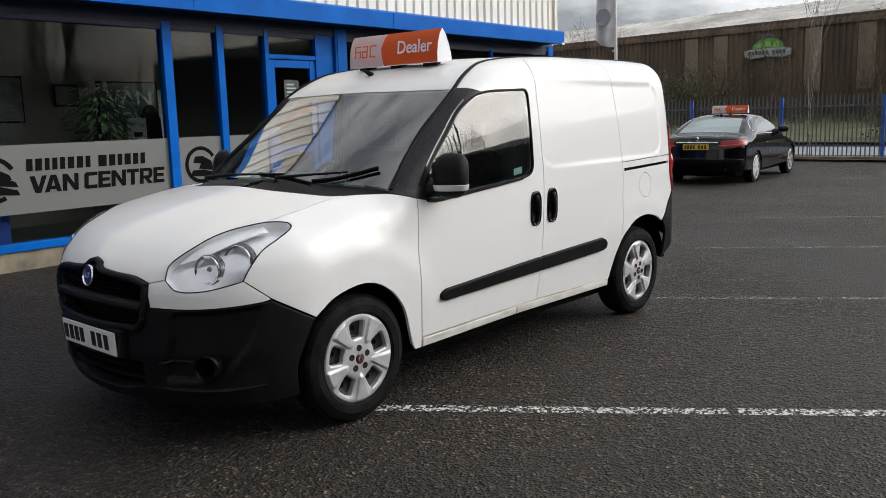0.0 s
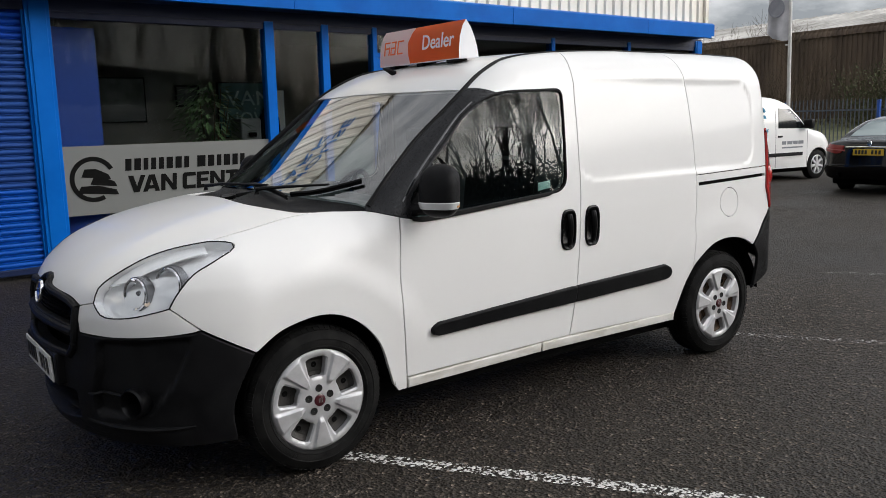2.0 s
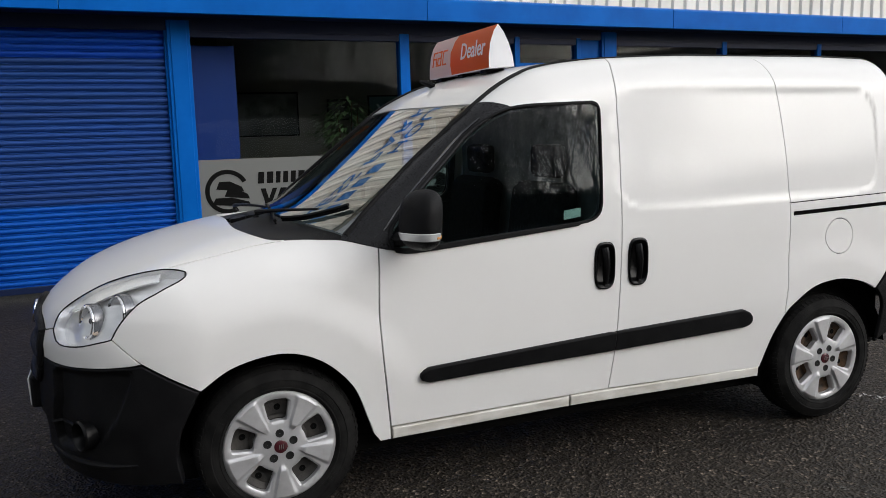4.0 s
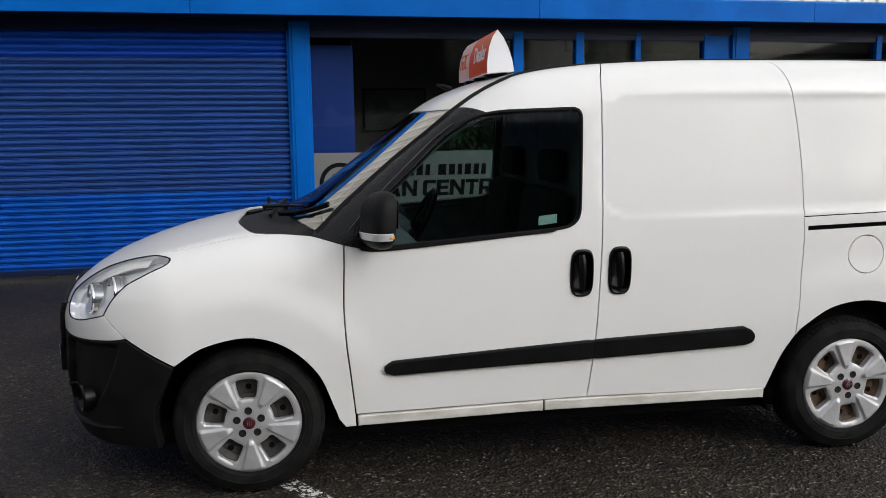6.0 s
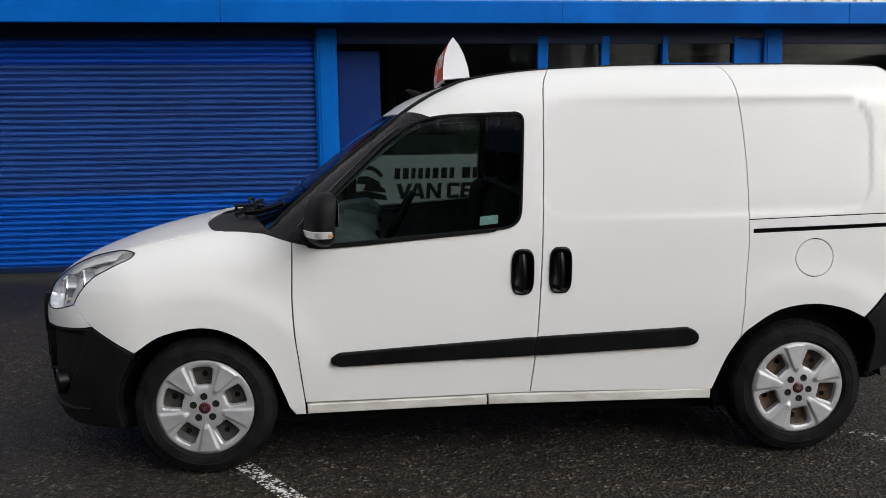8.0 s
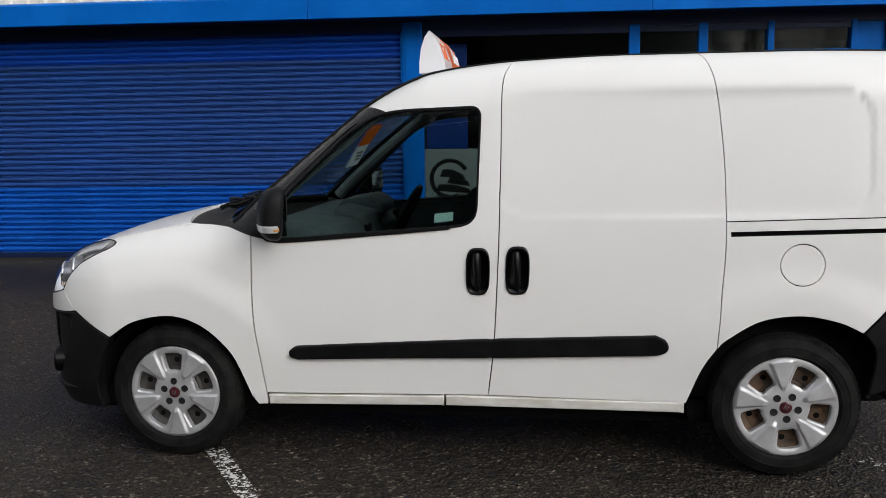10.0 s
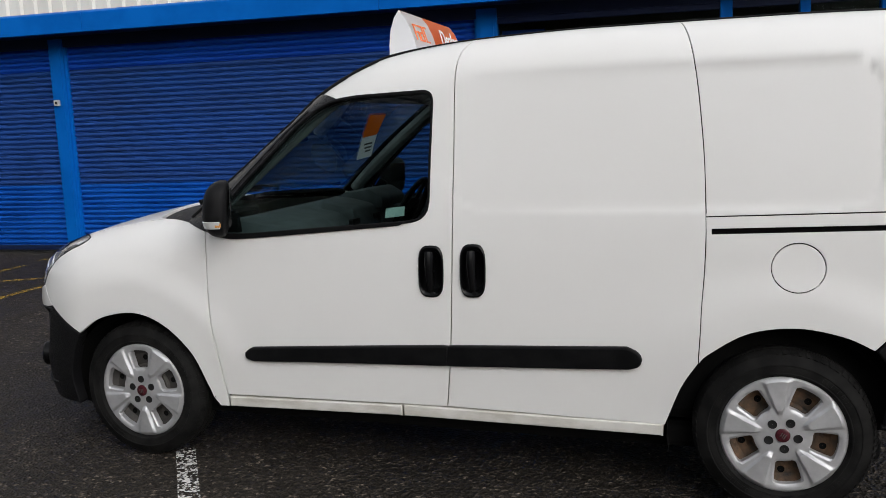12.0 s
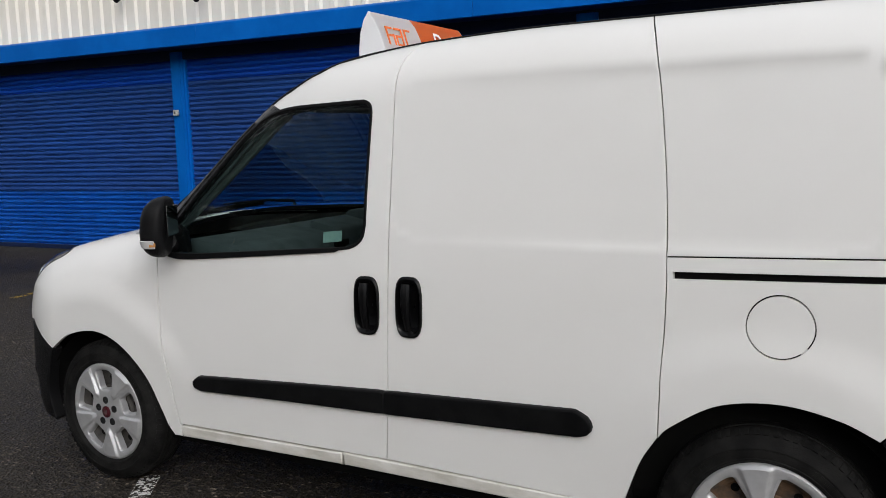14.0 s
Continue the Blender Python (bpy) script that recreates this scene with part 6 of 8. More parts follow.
# wheels: tyre, pressed trim with five windows, brake behind it
def wheel(x, s, spin):
    """Built facing -y; turned about for the far side."""
    prof = [(-0.062, 0.208), (-0.080, 0.2165), (-0.0925, 0.226), (-0.0975, 0.230), (-0.0985, 0.234), (-0.0965, 0.236), (-0.0985, 0.25), (-0.0975, 0.262), (-0.0995, 0.264), (-0.099, 0.268), (-0.096, 0.272), (-0.088, 0.293), (-0.078, 0.306), (-0.062, 0.3145), (-0.045, 0.3175), (-0.043, 0.3105), (-0.037, 0.3105), (-0.035, 0.318),
            (-0.004, 0.319), (-0.003, 0.311), (0.003, 0.311), (0.004, 0.319), (0.035, 0.318), (0.037, 0.3105), (0.043, 0.3105), (0.045, 0.3175), (0.062, 0.3145), (0.088, 0.293), (0.0985, 0.25), (0.085, 0.203), (0.06, 0.196)]
    w = part("wheel", lathe(prof, 96), TYRE, van, "black tyre with a silver five-window trim", smooth=True)
    # shoulder blocks
    bm = bmesh.new()
    for k in range(72):
        a = 2 * math.pi * k / 72
        for side in (-1, 1):
            v = []
            for rr, hh, da in ((0.3145, 0.064, -0.026), (0.3145, 0.064, 0.020), (0.301, 0.0845, 0.020), (0.301, 0.0845, -0.026)):
                v.append((rr, hh * side, a + da))
            lo = [bm.verts.new((r * math.cos(t), h, r * math.sin(t))) for r, h, t in v]
            hi = [bm.verts.new(((r + 0.0025) * math.cos(t), h * 1.015, (r + 0.0025) * math.sin(t))) for r, h, t in v]
            bm.faces.new(hi)
            for i in range(4):
                bm.faces.new((lo[i], lo[(i + 1) % 4], hi[(i + 1) % 4], hi[i]))
    bmesh.ops.recalc_face_normals(bm, faces=bm.faces)
    tagged(part("tread", bm, TYRE, w), kind="stuff")
    # raised marks on the sidewall
    bm = bmesh.new()
    for start, count in ((0.5, 9), (2.3, 6), (3.7, 9), (5.4, 5)):
        for k in range(count):
            a = start + k * 0.062 + 0.01 * ((k * 7) % 3)
            c = [(r * math.cos(a + d), -0.1005 if r < 0.255 else -0.0995, r * math.sin(a + d)) for r, d in ((0.244, -0.018), (0.244, 0.018), (0.259, 0.018), (0.259, -0.018))]
            hi = [bm.verts.new(q) for q in c]
            lo = [bm.verts.new((q[0], q[1] + 0.004, q[2])) for q in c]
            bm.faces.new(hi)
            for i in range(4):
                bm.faces.new((lo[i], lo[(i + 1) % 4], hi[(i + 1) % 4], hi[i]))
    bmesh.ops.recalc_face_normals(bm, faces=bm.faces)
    tagged(part("sidewall_lettering", bm, TYRE, w), kind="stuff")
    # trim
    bm = bmesh.new()
    radii = [0.0, 0.030, 0.034, 0.050, 0.062, 0.070, 0.076, 0.082, 0.088, 0.092, 0.095, 0.0965, 0.100, 0.106, 0.115, 0.125, 0.138, 0.150, 0.160, 0.168, 0.172, 0.1745, 0.176, 0.182, 0.188, 0.193, 0.198, 0.203, 0.205]
    nt_ = 5 * 2 * 24

    def open_to(r):
        return float(np.interp(r, [0.0, 0.095, 0.0965, 0.100, 0.106, 0.125, 0.150, 0.168, 0.172, 0.1745, 0.176, 0.21], [12, 12, 15.0, 17.4, 18.4, 17.4, 16.2, 15.2, 14.4, 12.4, 10.5, 10.5]))

    def angle(r, k):
        k, sector = k % 48, k // 48
        p = abs(k - 24) / 24.0
        u = open_to(r) * p * 3 if p <= 1 / 3 else open_to(r) + (36 - open_to(r)) * (p - 1 / 3) * 1.5
        return math.radians(72 * sector + math.copysign(u, k - 24))

    def depth(r, a):
        u = ((math.degrees(a) + 36) % 72) - 36
        d = np.interp(r, [0, 0.034, 0.06, 0.10, 0.125, 0.17, 0.19, 0.2, 0.205], [-0.088, -0.088, -0.087, -0.083, -0.083, -0.085, -0.086, -0.085, -0.078])
        away = abs(u) - open_to(r)
        # proud wedge of the spoke, and the lip that dips into the window
        side = 36 - abs(u)
        half = np.interp(r, [0.07, 0.10, 0.20], [4.0, 8.5, 12.0])
        wedge = (1 - sstep(half - 1.0, half + 3.2, side)) * sstep(0.068, 0.092, r) * (1 - sstep(0.188, 0.2, r))
        flank = sstep(0.085, 0.10, r) * (1 - sstep(0.172, 0.186, r))
        d = d - 0.013 * wedge * (1 - 0.35 * sstep(0.10, 0.19, r)) + 0.006 * flank * (1 - sstep(0.0, 3.0, away))
        return float(d)

    def hollow(r, k):
        return 0.095 < r < 0.176 and abs(k % 48 + 0.5 - 24) < 8

    grid = []
    for r in radii:
        grid.append([bm.verts.new((r * math.cos(angle(r, k)), depth(r, angle(r, k)), r * math.sin(angle(r, k)))) for k in range(nt_)] if r else [bm.verts.new((0, -0.088, 0))] * nt_)
    for i in range(len(radii) - 1):
        for k in range(nt_):
            if hollow((radii[i] + radii[i + 1]) / 2, k):
                continue
            j = (k + 1) % nt_
            if radii[i] == 0:
                bm.faces.new((grid[0][0], grid[1][k], grid[1][j]))
            else:
                bm.faces.new((grid[i][k], grid[i + 1][k], grid[i + 1][j], grid[i][j]))
    rim_edges = [e for e in bm.edges if e.is_boundary and min((v.co.x**2 + v.co.z**2) for v in e.verts) < 0.2**2]
    ext = bmesh.ops.extrude_edge_only(bm, edges=rim_edges)
    for v in [g for g in ext["geom"] if isinstance(g, bmesh.types.BMVert)]:
        v.co.y += 0.028
    loose = [v for v in bm.verts if not v.link_faces]
    bmesh.ops.delete(bm, geom=loose, context="VERTS")
    bmesh.ops.recalc_face_normals(bm, faces=bm.faces)
    cover = part("wheel_trim", bm, WHEEL_SILVER, w, "silver painted wheel trim", smooth=True)
    # proud dark discs paint the shade of the bolt holes
    for k in range(5):
        a = math.radians(72 * k)
        b = part("bolt_recess", lathe([(-0.0865, 0.0155), (-0.0895, 0.0148), (-0.0888, 0.0130), (-0.0884, 0.0005)], 18), BOLT_DARK, cover, smooth=True)
        b.matrix_local = pose(0.049 * math.cos(a), 0.0, 0.049 * math.sin(a))
    cap = part("centre_cap", lathe([(-0.084, 0.025), (-0.091, 0.024), (-0.093, 0.021), (-0.094, 0.001)], 32), material("dark_red_enamel", (0.06, 0.01, 0.015), 0.25, coat=0.4), cover, "dark red centre cap", smooth=True)
    for k in range(3):
        part("bar", boxed(-0.009, 0.009, -0.0952, -0.0936, -0.009 + k * 0.007, -0.006 + k * 0.007), CHROME, cap)
    cover.matrix_local = pose(0, -0.004, 0, 0, -spin, 0) @ Matrix.Diagonal((1.075, 1, 1.075, 1))
    part("brake", lathe([(-0.045, 0.001), (-0.048, 0.06), (-0.048, 0.105), (-0.038, 0.115), (-0.045, 0.13), (-0.045, 0.165), (-0.06, 0.185), (-0.06, 0.2), (0.0, 0.2)], 40), RUSTY_STEEL if x > 1 else DARK_STEEL, w, smooth=True)
    # flat dark discs in place of shaded holes through the steel
    for k in range(10):
        a = math.radians(18 + 36 * k)
        part("hole", lathe([(-0.0485, 0.013), (-0.0488, 0.001)], 14), DARK_VOID, w).matrix_local = pose(0.147 * math.cos(a), 0, 0.147 * math.sin(a))
    w.matrix_world = pose(x, -0.797 * s, 0.316, 0, 0, 0 if s > 0 else 180)


BOLT_DARK = material("bolt_hole_shade", (0.012, 0.012, 0.012), 0.6, spec=0.2)
DARK_STEEL = vary(material("dark_wheel_steel", (0.03, 0.028, 0.026), 0.6), (0.018, 0.017, 0.016), (0.05, 0.044, 0.038), 20.0, bump=0.3)
for s in (1, -1):
    wheel(0.0, s, 92)
    wheel(2.755, s, 61)

# door mirrors
MIRROR_GLASS = material("dim_mirror_glass", (0.35, 0.36, 0.38), 0.04, metal=1.0)
for s in (1, -1):
    bm = bmesh.new()
    n, rows = 32, []

    def girth_at(z):
        v = (z + 0.115) / 0.235
        return max(0.0, 1 - abs((v - 0.5) * 2) ** 3.4) ** (1 / 2.3), 0.012 * math.sin(math.pi * v) - 0.02 * (v - 0.5)

    for v in np.linspace(0.02, math.pi - 0.02, 22):
        z = 0.0025 - 0.1175 * math.cos(v)
        wide, lean = girth_at(z)
        row = []
        for k in range(n):
            a = 2 * math.pi * k / n
            c, q = math.cos(a), math.sin(a)
            px = 0.068 * math.copysign(abs(c) ** 0.72, c) * wide
            py = 0.092 * math.copysign(abs(q) ** 0.62, q) * wide
            if px > 0:
                px *= 0.5
            row.append(bm.verts.new((px - lean, py, z)))
        rows.append(row)
    for a, b in zip(rows, rows[1:]):
        for k in range(n):
            bm.faces.new((a[k], a[(k + 1) % n], b[(k + 1) % n], b[k]))
    bm.faces.new(rows[0][::-1])
    bm.faces.new(rows[-1])
    mir = part("door_mirror", bm, BLACK_TRIM, van, "black door mirror with a clear repeater band", smooth=True)
    mir.matrix_world = pose(0.575, s * -1.012, 1.168, 0, 0, s * 28)
    bm = bmesh.new()
    rows = []
    for z, g in ((-0.074, 0.99), (-0.071, 1.05), (-0.045, 1.05), (-0.042, 0.99)):
        row = []
        wide, lean = girth_at(z)
        g *= wide / 0.97
        for k in range(n):
            a = 2 * math.pi * k / n
            c, q = math.cos(a), math.sin(a)
            gg = 0.9 * g if c > 0.05 else g
            px, py = 0.068 * math.copysign(abs(c) ** 0.72, c) * gg * 0.97, 0.092 * math.copysign(abs(q) ** 0.62, q) * gg * 0.97
            row.append(bm.verts.new((px * (0.40 if px > 0 else 1) - lean, py, z)))
        rows.append(row)
    for a, b in zip(rows, rows[1:]):
        for k in range(n):
            bm.faces.new((a[k], a[(k + 1) % n], b[(k + 1) % n], b[k]))
    part("repeater", bm, LAMP_GREY, mir, "clear repeater band", smooth=True)
    part("repeater_bulb", boxed(-0.030, -0.006, *sorted((s * -0.0885, s * -0.091)), -0.066, -0.050, 0.001), material("amber_bulb", (0.55, 0.26, 0.08), 0.25), mir, "amber bulb behind the repeater")
    part("mirror_glass", boxed(0.0325, 0.036, -0.060, 0.060, -0.030, 0.085, 0.002), MIRROR_GLASS, mir)
    arm = part("mirror_arm", tube([(0.50, s * -0.885, 1.085), (0.515, s * -0.93, 1.09), (0.56, s * -0.98, 1.11)], [0.034, 0.028, 0.03], 10), BLACK_TRIM, van, smooth=True)
    part("mirror_base", prism([(0.44, 1.062), (0.58, 1.055), (0.57, 1.14), (0.53, 1.165)], 0.03, "XZ", -0.905 if s > 0 else 0.875, 0.006), BLACK_TRIM, van, smooth=True)

# aerial, tax-disc sized label
part("aerial", tube([(1.03, 0.03, 1.735), (0.985, 0.03, 1.755), (0.955, 0.03, 1.762)], [0.018, 0.012, 0.006], 8), BLACK_TRIM, van, smooth=True)
LABEL_PALE = vary(material("pale_green_label", (0.42, 0.60, 0.55), 0.5), (0.38, 0.55, 0.5), (0.50, 0.66, 0.60), 60.0)
panel("window_label", outline(s_side([(1.25, 1.118), (1.33, 1.127)]), s_side([(1.33, 1.127), (1.332, 1.163)]), s_side([(1.332, 1.163), (1.253, 1.155)]), s_side([(1.253, 1.155), (1.25, 1.118)])), RING, LABEL_PALE, door[0], "pale green paper label", lift=-0.009, gap=0.0, thick=0.0008)

# cab: bulkhead, dashboard, wheel, seats
CAB_GREY = vary(material("grey_cab_plastic", (0.10, 0.115, 0.12), 0.7, spec=0.3), (0.078, 0.09, 0.094), (0.125, 0.14, 0.146), 12.0, bump=0.2, bump_scale=300.0)
CAB_CLOTH = vary(material("dark_seat_cloth", (0.014, 0.015, 0.017), 0.95, spec=0.2), (0.009, 0.010, 0.012), (0.020, 0.021, 0.023), 40.0, bump=0.3, bump_scale=400.0)
part("bulkhead", boxed(1.50, 1.53, -0.80, 0.80, 0.32, 1.72, 0.01), CAB_GREY, van)
part("cab_floor", boxed(0.42, 1.50, -0.80, 0.80, 0.32, 0.36), CAB_GREY, van)
dash = prism([(0.34, 0.62), (0.62, 0.62), (0.78, 0.80), (0.80, 0.98), (0.72, 1.06), (0.50, 1.095), (0.34, 1.075)], 1.54, "XZ", -0.77, 0.02)
dash = part("dashboard", dash, CAB_GREY, van, "dark grey dashboard", smooth=True)
part("binnacle", prism([(0.50, 1.07), (0.80, 1.04), (0.80, 1.10), (0.72, 1.15), (0.56, 1.13)], 0.36, "XZ", 0.22, 0.02), CAB_GREY, dash, smooth=True)
part("centre_stack", prism([(0.60, 0.72), (0.84, 0.84), (0.78, 1.08), (0.60, 1.12)], 0.30, "XZ", -0.15, 0.02), CAB_GREY, dash, smooth=True)
for y in (-0.68, -0.20, 0.08, 0.62):
    part("vent", boxed(0.775, 0.80, y, y + 0.10, 0.96, 1.03, 0.008), BLACK_GLOSS, dash)
sw = part("steering_wheel", tube([(0.185 * math.cos(a), 0.185 * math.sin(a), 0) for a in np.linspace(0, 2 * math.pi, 36, endpoint=False)], 0.016, 8, closed=True), BLACK_TRIM, van, smooth=True)
sw.matrix_world = pose(0.90, 0.38, 1.02, 0, -62, 0)
part("hub", lathe([(-0.03, 0.02), (-0.02, 0.065), (0.01, 0.07), (0.02, 0.03), (0.02, 0.001)], 20, "Z"), BLACK_TRIM, sw, smooth=True)
for a in (0.2, 2.94, -1.57):
    part("spoke", tube([(0.05 * math.cos(a), 0.05 * math.sin(a), 0), (0.18 * math.cos(a), 0.18 * math.sin(a), 0)], 0.014, 6), BLACK_TRIM, sw, smooth=True)


def seat(y):
    o = part("seat", boxed(0.92, 1.42, y - 0.25, y + 0.25, 0.42, 0.66, 0.06), CAB_CLOTH, van, "dark cloth cab seat", smooth=True)
    part("backrest", prism([(1.28, 0.60), (1.40, 0.60), (1.49, 1.22), (1.42, 1.26), (1.36, 1.22)], 0.48, "XZ", y - 0.24, 0.03), CAB_CLOTH, o, smooth=True)
    part("headrest", boxed(1.41, 1.49, y - 0.13, y + 0.13, 1.27, 1.43, 0.03), CAB_CLOTH, o, smooth=True)


seat(-0.40)
seat(0.40)
part("headliner", boxed(1.16, 1.50, -0.58, 0.58, 1.66, 1.675, 0.004), CAB_GREY, van)
panel("door_card", outline(s_side([(0.46, 0.36), (0.46, 1.03)]), s_side([(0.46, 1.03), (1.44, 1.08)]), s_side([(1.44, 1.08), (1.43, 0.36)]), s_side([(1.43, 0.36), (0.46, 0.36)])), RING, CAB_GREY, van, lift=-0.06, gap=0.0, mirror=True)
# linings: roof, pillars, window surrounds
LINING = vary(material("grey_lining", (0.26, 0.28, 0.28), 0.9), (0.22, 0.24, 0.24), (0.30, 0.32, 0.32), 30.0)
panel("roof_lining", outline([(0.93, -0.55, 1.64), (1.50, -0.58, 1.78)], [(1.50, -0.58, 1.78), (1.50, 0.58, 1.78)], [(1.50, 0.58, 1.78), (0.93, 0.55, 1.64)], [(0.93, 0.55, 1.64), (0.93, -0.55, 1.64)]), RING, LINING, van, lift=-0.04, gap=0.0)
for s in (1, -1):
    line = RING.full(RING.flat(curve_through([(0.96, -0.74, 1.62), (0.765, -0.76, 1.492), (0.63, -0.78, 1.391), (0.46, -0.80, 1.225), (0.36, -0.82, 1.12)], 0.07) * (1, s, 1)))
    line = line - normals(line, body) * 0.045
    part("pillar_lining", tube([tuple(q) for q in line], 0.036, 10), LINING, van, smooth=True)
panel("door_lining", outline([(0.47, -0.91, 1.0), (1.46, -0.91, 1.0)], [(1.46, -0.91, 1.0), (1.49, -0.85, 1.64)], [(1.49, -0.85, 1.64), (1.05, -0.83, 1.63), (0.85, -0.83, 1.53)], [(0.85, -0.83, 1.53), (0.44, -0.89, 1.12), (0.47, -0.91, 1.0)]), RING, CAB_GREY, van, lift=-0.03, gap=0.0, mirror=True, holes=[WINDOW], thick=0.01)
LOW_SEAL = outline(s_side([(0.475, 1.056), (0.58, 1.049), (0.88, 1.069), (1.34, 1.102)]), s_side([(1.34, 1.102), (1.31, 1.091)]), s_side([(1.31, 1.091), (0.88, 1.056), (0.58, 1.034), (0.49, 1.040)]), s_side([(0.49, 1.040), (0.475, 1.056)]))
panel("waist_seal", LOW_SEAL, RING, BLACK_SEAL, van, lift=0.009, gap=0.0, mirror=True, edge_radius=0.004)

# ---- beyond the yard: kerb, steel fence, verge, road, bank, far works building ----
GALV = vary(material("dull_galvanised_steel", (0.10, 0.118, 0.14), 0.6, metal=0.2), (0.07, 0.083, 0.10), (0.13, 0.15, 0.175), 5.0)
FENCE_BLUE = vary(material("blue_fence_post_paint", (0.015, 0.09, 0.40), 0.5), (0.012, 0.07, 0.33), (0.02, 0.11, 0.46), 4.0)
SOIL = vary(material("brown_scrubby_soil", (0.06, 0.05, 0.03), 0.95), (0.035, 0.03, 0.02), (0.10, 0.085, 0.05), 1.5, bump=0.7, bump_scale=20.0)
GRASS = vary(material("rough_winter_grass", (0.09, 0.10, 0.04), 0.95), (0.065, 0.072, 0.03), (0.14, 0.14, 0.06), 0.8, bump=0.8, bump_scale=30.0)
ROAD_PALE = vary(material("pale_road_surface", (0.22, 0.24, 0.27), 0.8), (0.19, 0.21, 0.24), (0.26, 0.28, 0.31), 1.0)
BROWN_SHEET = vary(material("brown_profiled_sheet", (0.12, 0.083, 0.058), 0.75), (0.075, 0.052, 0.037), (0.17, 0.12, 0.082), 0.7, stretch=(1, 1, 0.2))
BROWN_PALE = vary(material("faded_rooflight_panel", (0.24, 0.18, 0.125), 0.75), (0.18, 0.135, 0.095), (0.29, 0.225, 0.16), 0.8, stretch=(1, 1, 0.2))
ROOF_GREY = vary(material("weathered_sheet_roof", (0.42, 0.40, 0.37), 0.8), (0.24, 0.23, 0.21), (0.55, 0.53, 0.50), 0.25, stretch=(1, 1, 1))
BARK = vary(material("grey_brown_bark", (0.07, 0.055, 0.04), 0.9), (0.04, 0.032, 0.025), (0.11, 0.09, 0.07), 6.0, bump=0.5)
BARK_PALE = vary(material("pale_birch_bark", (0.22, 0.19, 0.16), 0.85), (0.09, 0.075, 0.06), (0.30, 0.27, 0.23), 7.0)
IVY = vary(material("dark_scrub_leaf", (0.05, 0.06, 0.02), 0.8), (0.03, 0.04, 0.012), (0.09, 0.09, 0.035), 3.0)
# bank, bark and scrub across the yard: shade and backlight darkened into the colours
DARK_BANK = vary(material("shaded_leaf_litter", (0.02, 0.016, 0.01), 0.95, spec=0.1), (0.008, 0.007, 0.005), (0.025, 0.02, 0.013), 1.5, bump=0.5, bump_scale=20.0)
DARK_BARK = vary(material("backlit_dark_bark", (0.03, 0.025, 0.02), 0.9, spec=0.2), (0.014, 0.012, 0.01), (0.045, 0.037, 0.03), 6.0)
DARK_SCRUB = vary(material("shaded_scrub", (0.02, 0.02, 0.012), 0.9, spec=0.2), (0.008, 0.009, 0.005), (0.028, 0.026, 0.015), 2.0)
EDGE = -0.15


def fence(x0, y0, x1, y1, ground, label, posts_blue=True, name_group="palisade fences", detail=True):
    """A palisade fence: posts, two rails, pointed pales."""
    d = Vector((x1 - x0, y1 - y0, 0))
    L = d.length
    th = empty("palisade_fence", Matrix.Translation((x0, y0, ground)) @ pose(0, 0, 0, 0, 0, math.degrees(math.atan2(d.y, d.x))), label, "fence", name_group)
    n = int(L / 2.75)
    for k in range(n + 1):
        part("post", boxed(k * 2.75 - 0.038, k * 2.75 + 0.038, 0.03, 0.13, -0.3, 1.86, 0.006), FENCE_BLUE if posts_blue else GALV, th)
    for z in (0.42, 1.56):
        part("rail", boxed(0, L, 0.0, 0.028, z, z + 0.05), GALV, th)
    pale = None
    x = 0.06
    while x < L:
        if pale is None:
            pale = prism([(-0.017, 0.06), (0.017, 0.06), (0.017, 1.82), (0.009, 1.92), (0.0, 1.87), (-0.009, 1.92), (-0.017, 1.82)], 0.006, "XZ", -0.012)
            ob = part("pale", pale, GALV, th)
            mesh = ob.data
        else:
            ob = new("pale", mesh)
            ob.parent = th
        ob.location = (x, 0, 0)
        x += 0.12
    return th


fence(23.58, -5.62, 22.18, 16.88, EDGE - 0.02, "grey steel palisade fence with blue posts")
shapes = empty("kerb", Matrix(), "mossy concrete kerb before the fence", "kerb", kind="structure")
x0, y0, x1, y1 = 23.3, -6.0, 21.9, 16.5
for k in range(25):
    a, b = k / 25, (k + 1) / 25
    kb = part("kerb_stone", boxed(0, 0.9 - 0.01, -0.12, 0.0, -0.1, 0.13, 0.015), PLINTH, shapes)
    kb.matrix_local = Matrix.Translation((x0 + (x1 - x0) * a, y0 + (y1 - y0) * a, EDGE)) @ pose(0, 0, 0, 0, 0, math.degrees(math.atan2(y1 - y0, x1 - x0)))


def slab(name, pts, z, mat, label, category):
    bm = bmesh.new()
    bm.faces.new([bm.verts.new((x, y, zz)) for x, y, zz in [(p[0], p[1], p[2] if len(p) > 2 else z) for p in pts]])
    bmesh.ops.recalc_face_normals(bm, faces=bm.faces)
    return tagged(part(name, bm, mat, None), label, category, kind="structure")


slab("verge", [(23.3, -30), (25.2, -30), (24.4, 40), (21.5, 40)], EDGE + 0.06, SOIL, "scrubby soil strip along the fence", "verge")
slab("road", [(25.2, -60), (32.0, -60), (31.5, 60), (24.4, 60)], EDGE + 0.03, ROAD_PALE, "pale grey road beyond the fence", "road")
slab("bank", [(32.0, -60, 0), (42.5, -60, 0.9), (45.0, 60, 0.9), (31.5, 60, 0)], 0, GRASS, "rough grass bank below the works building", "bank")

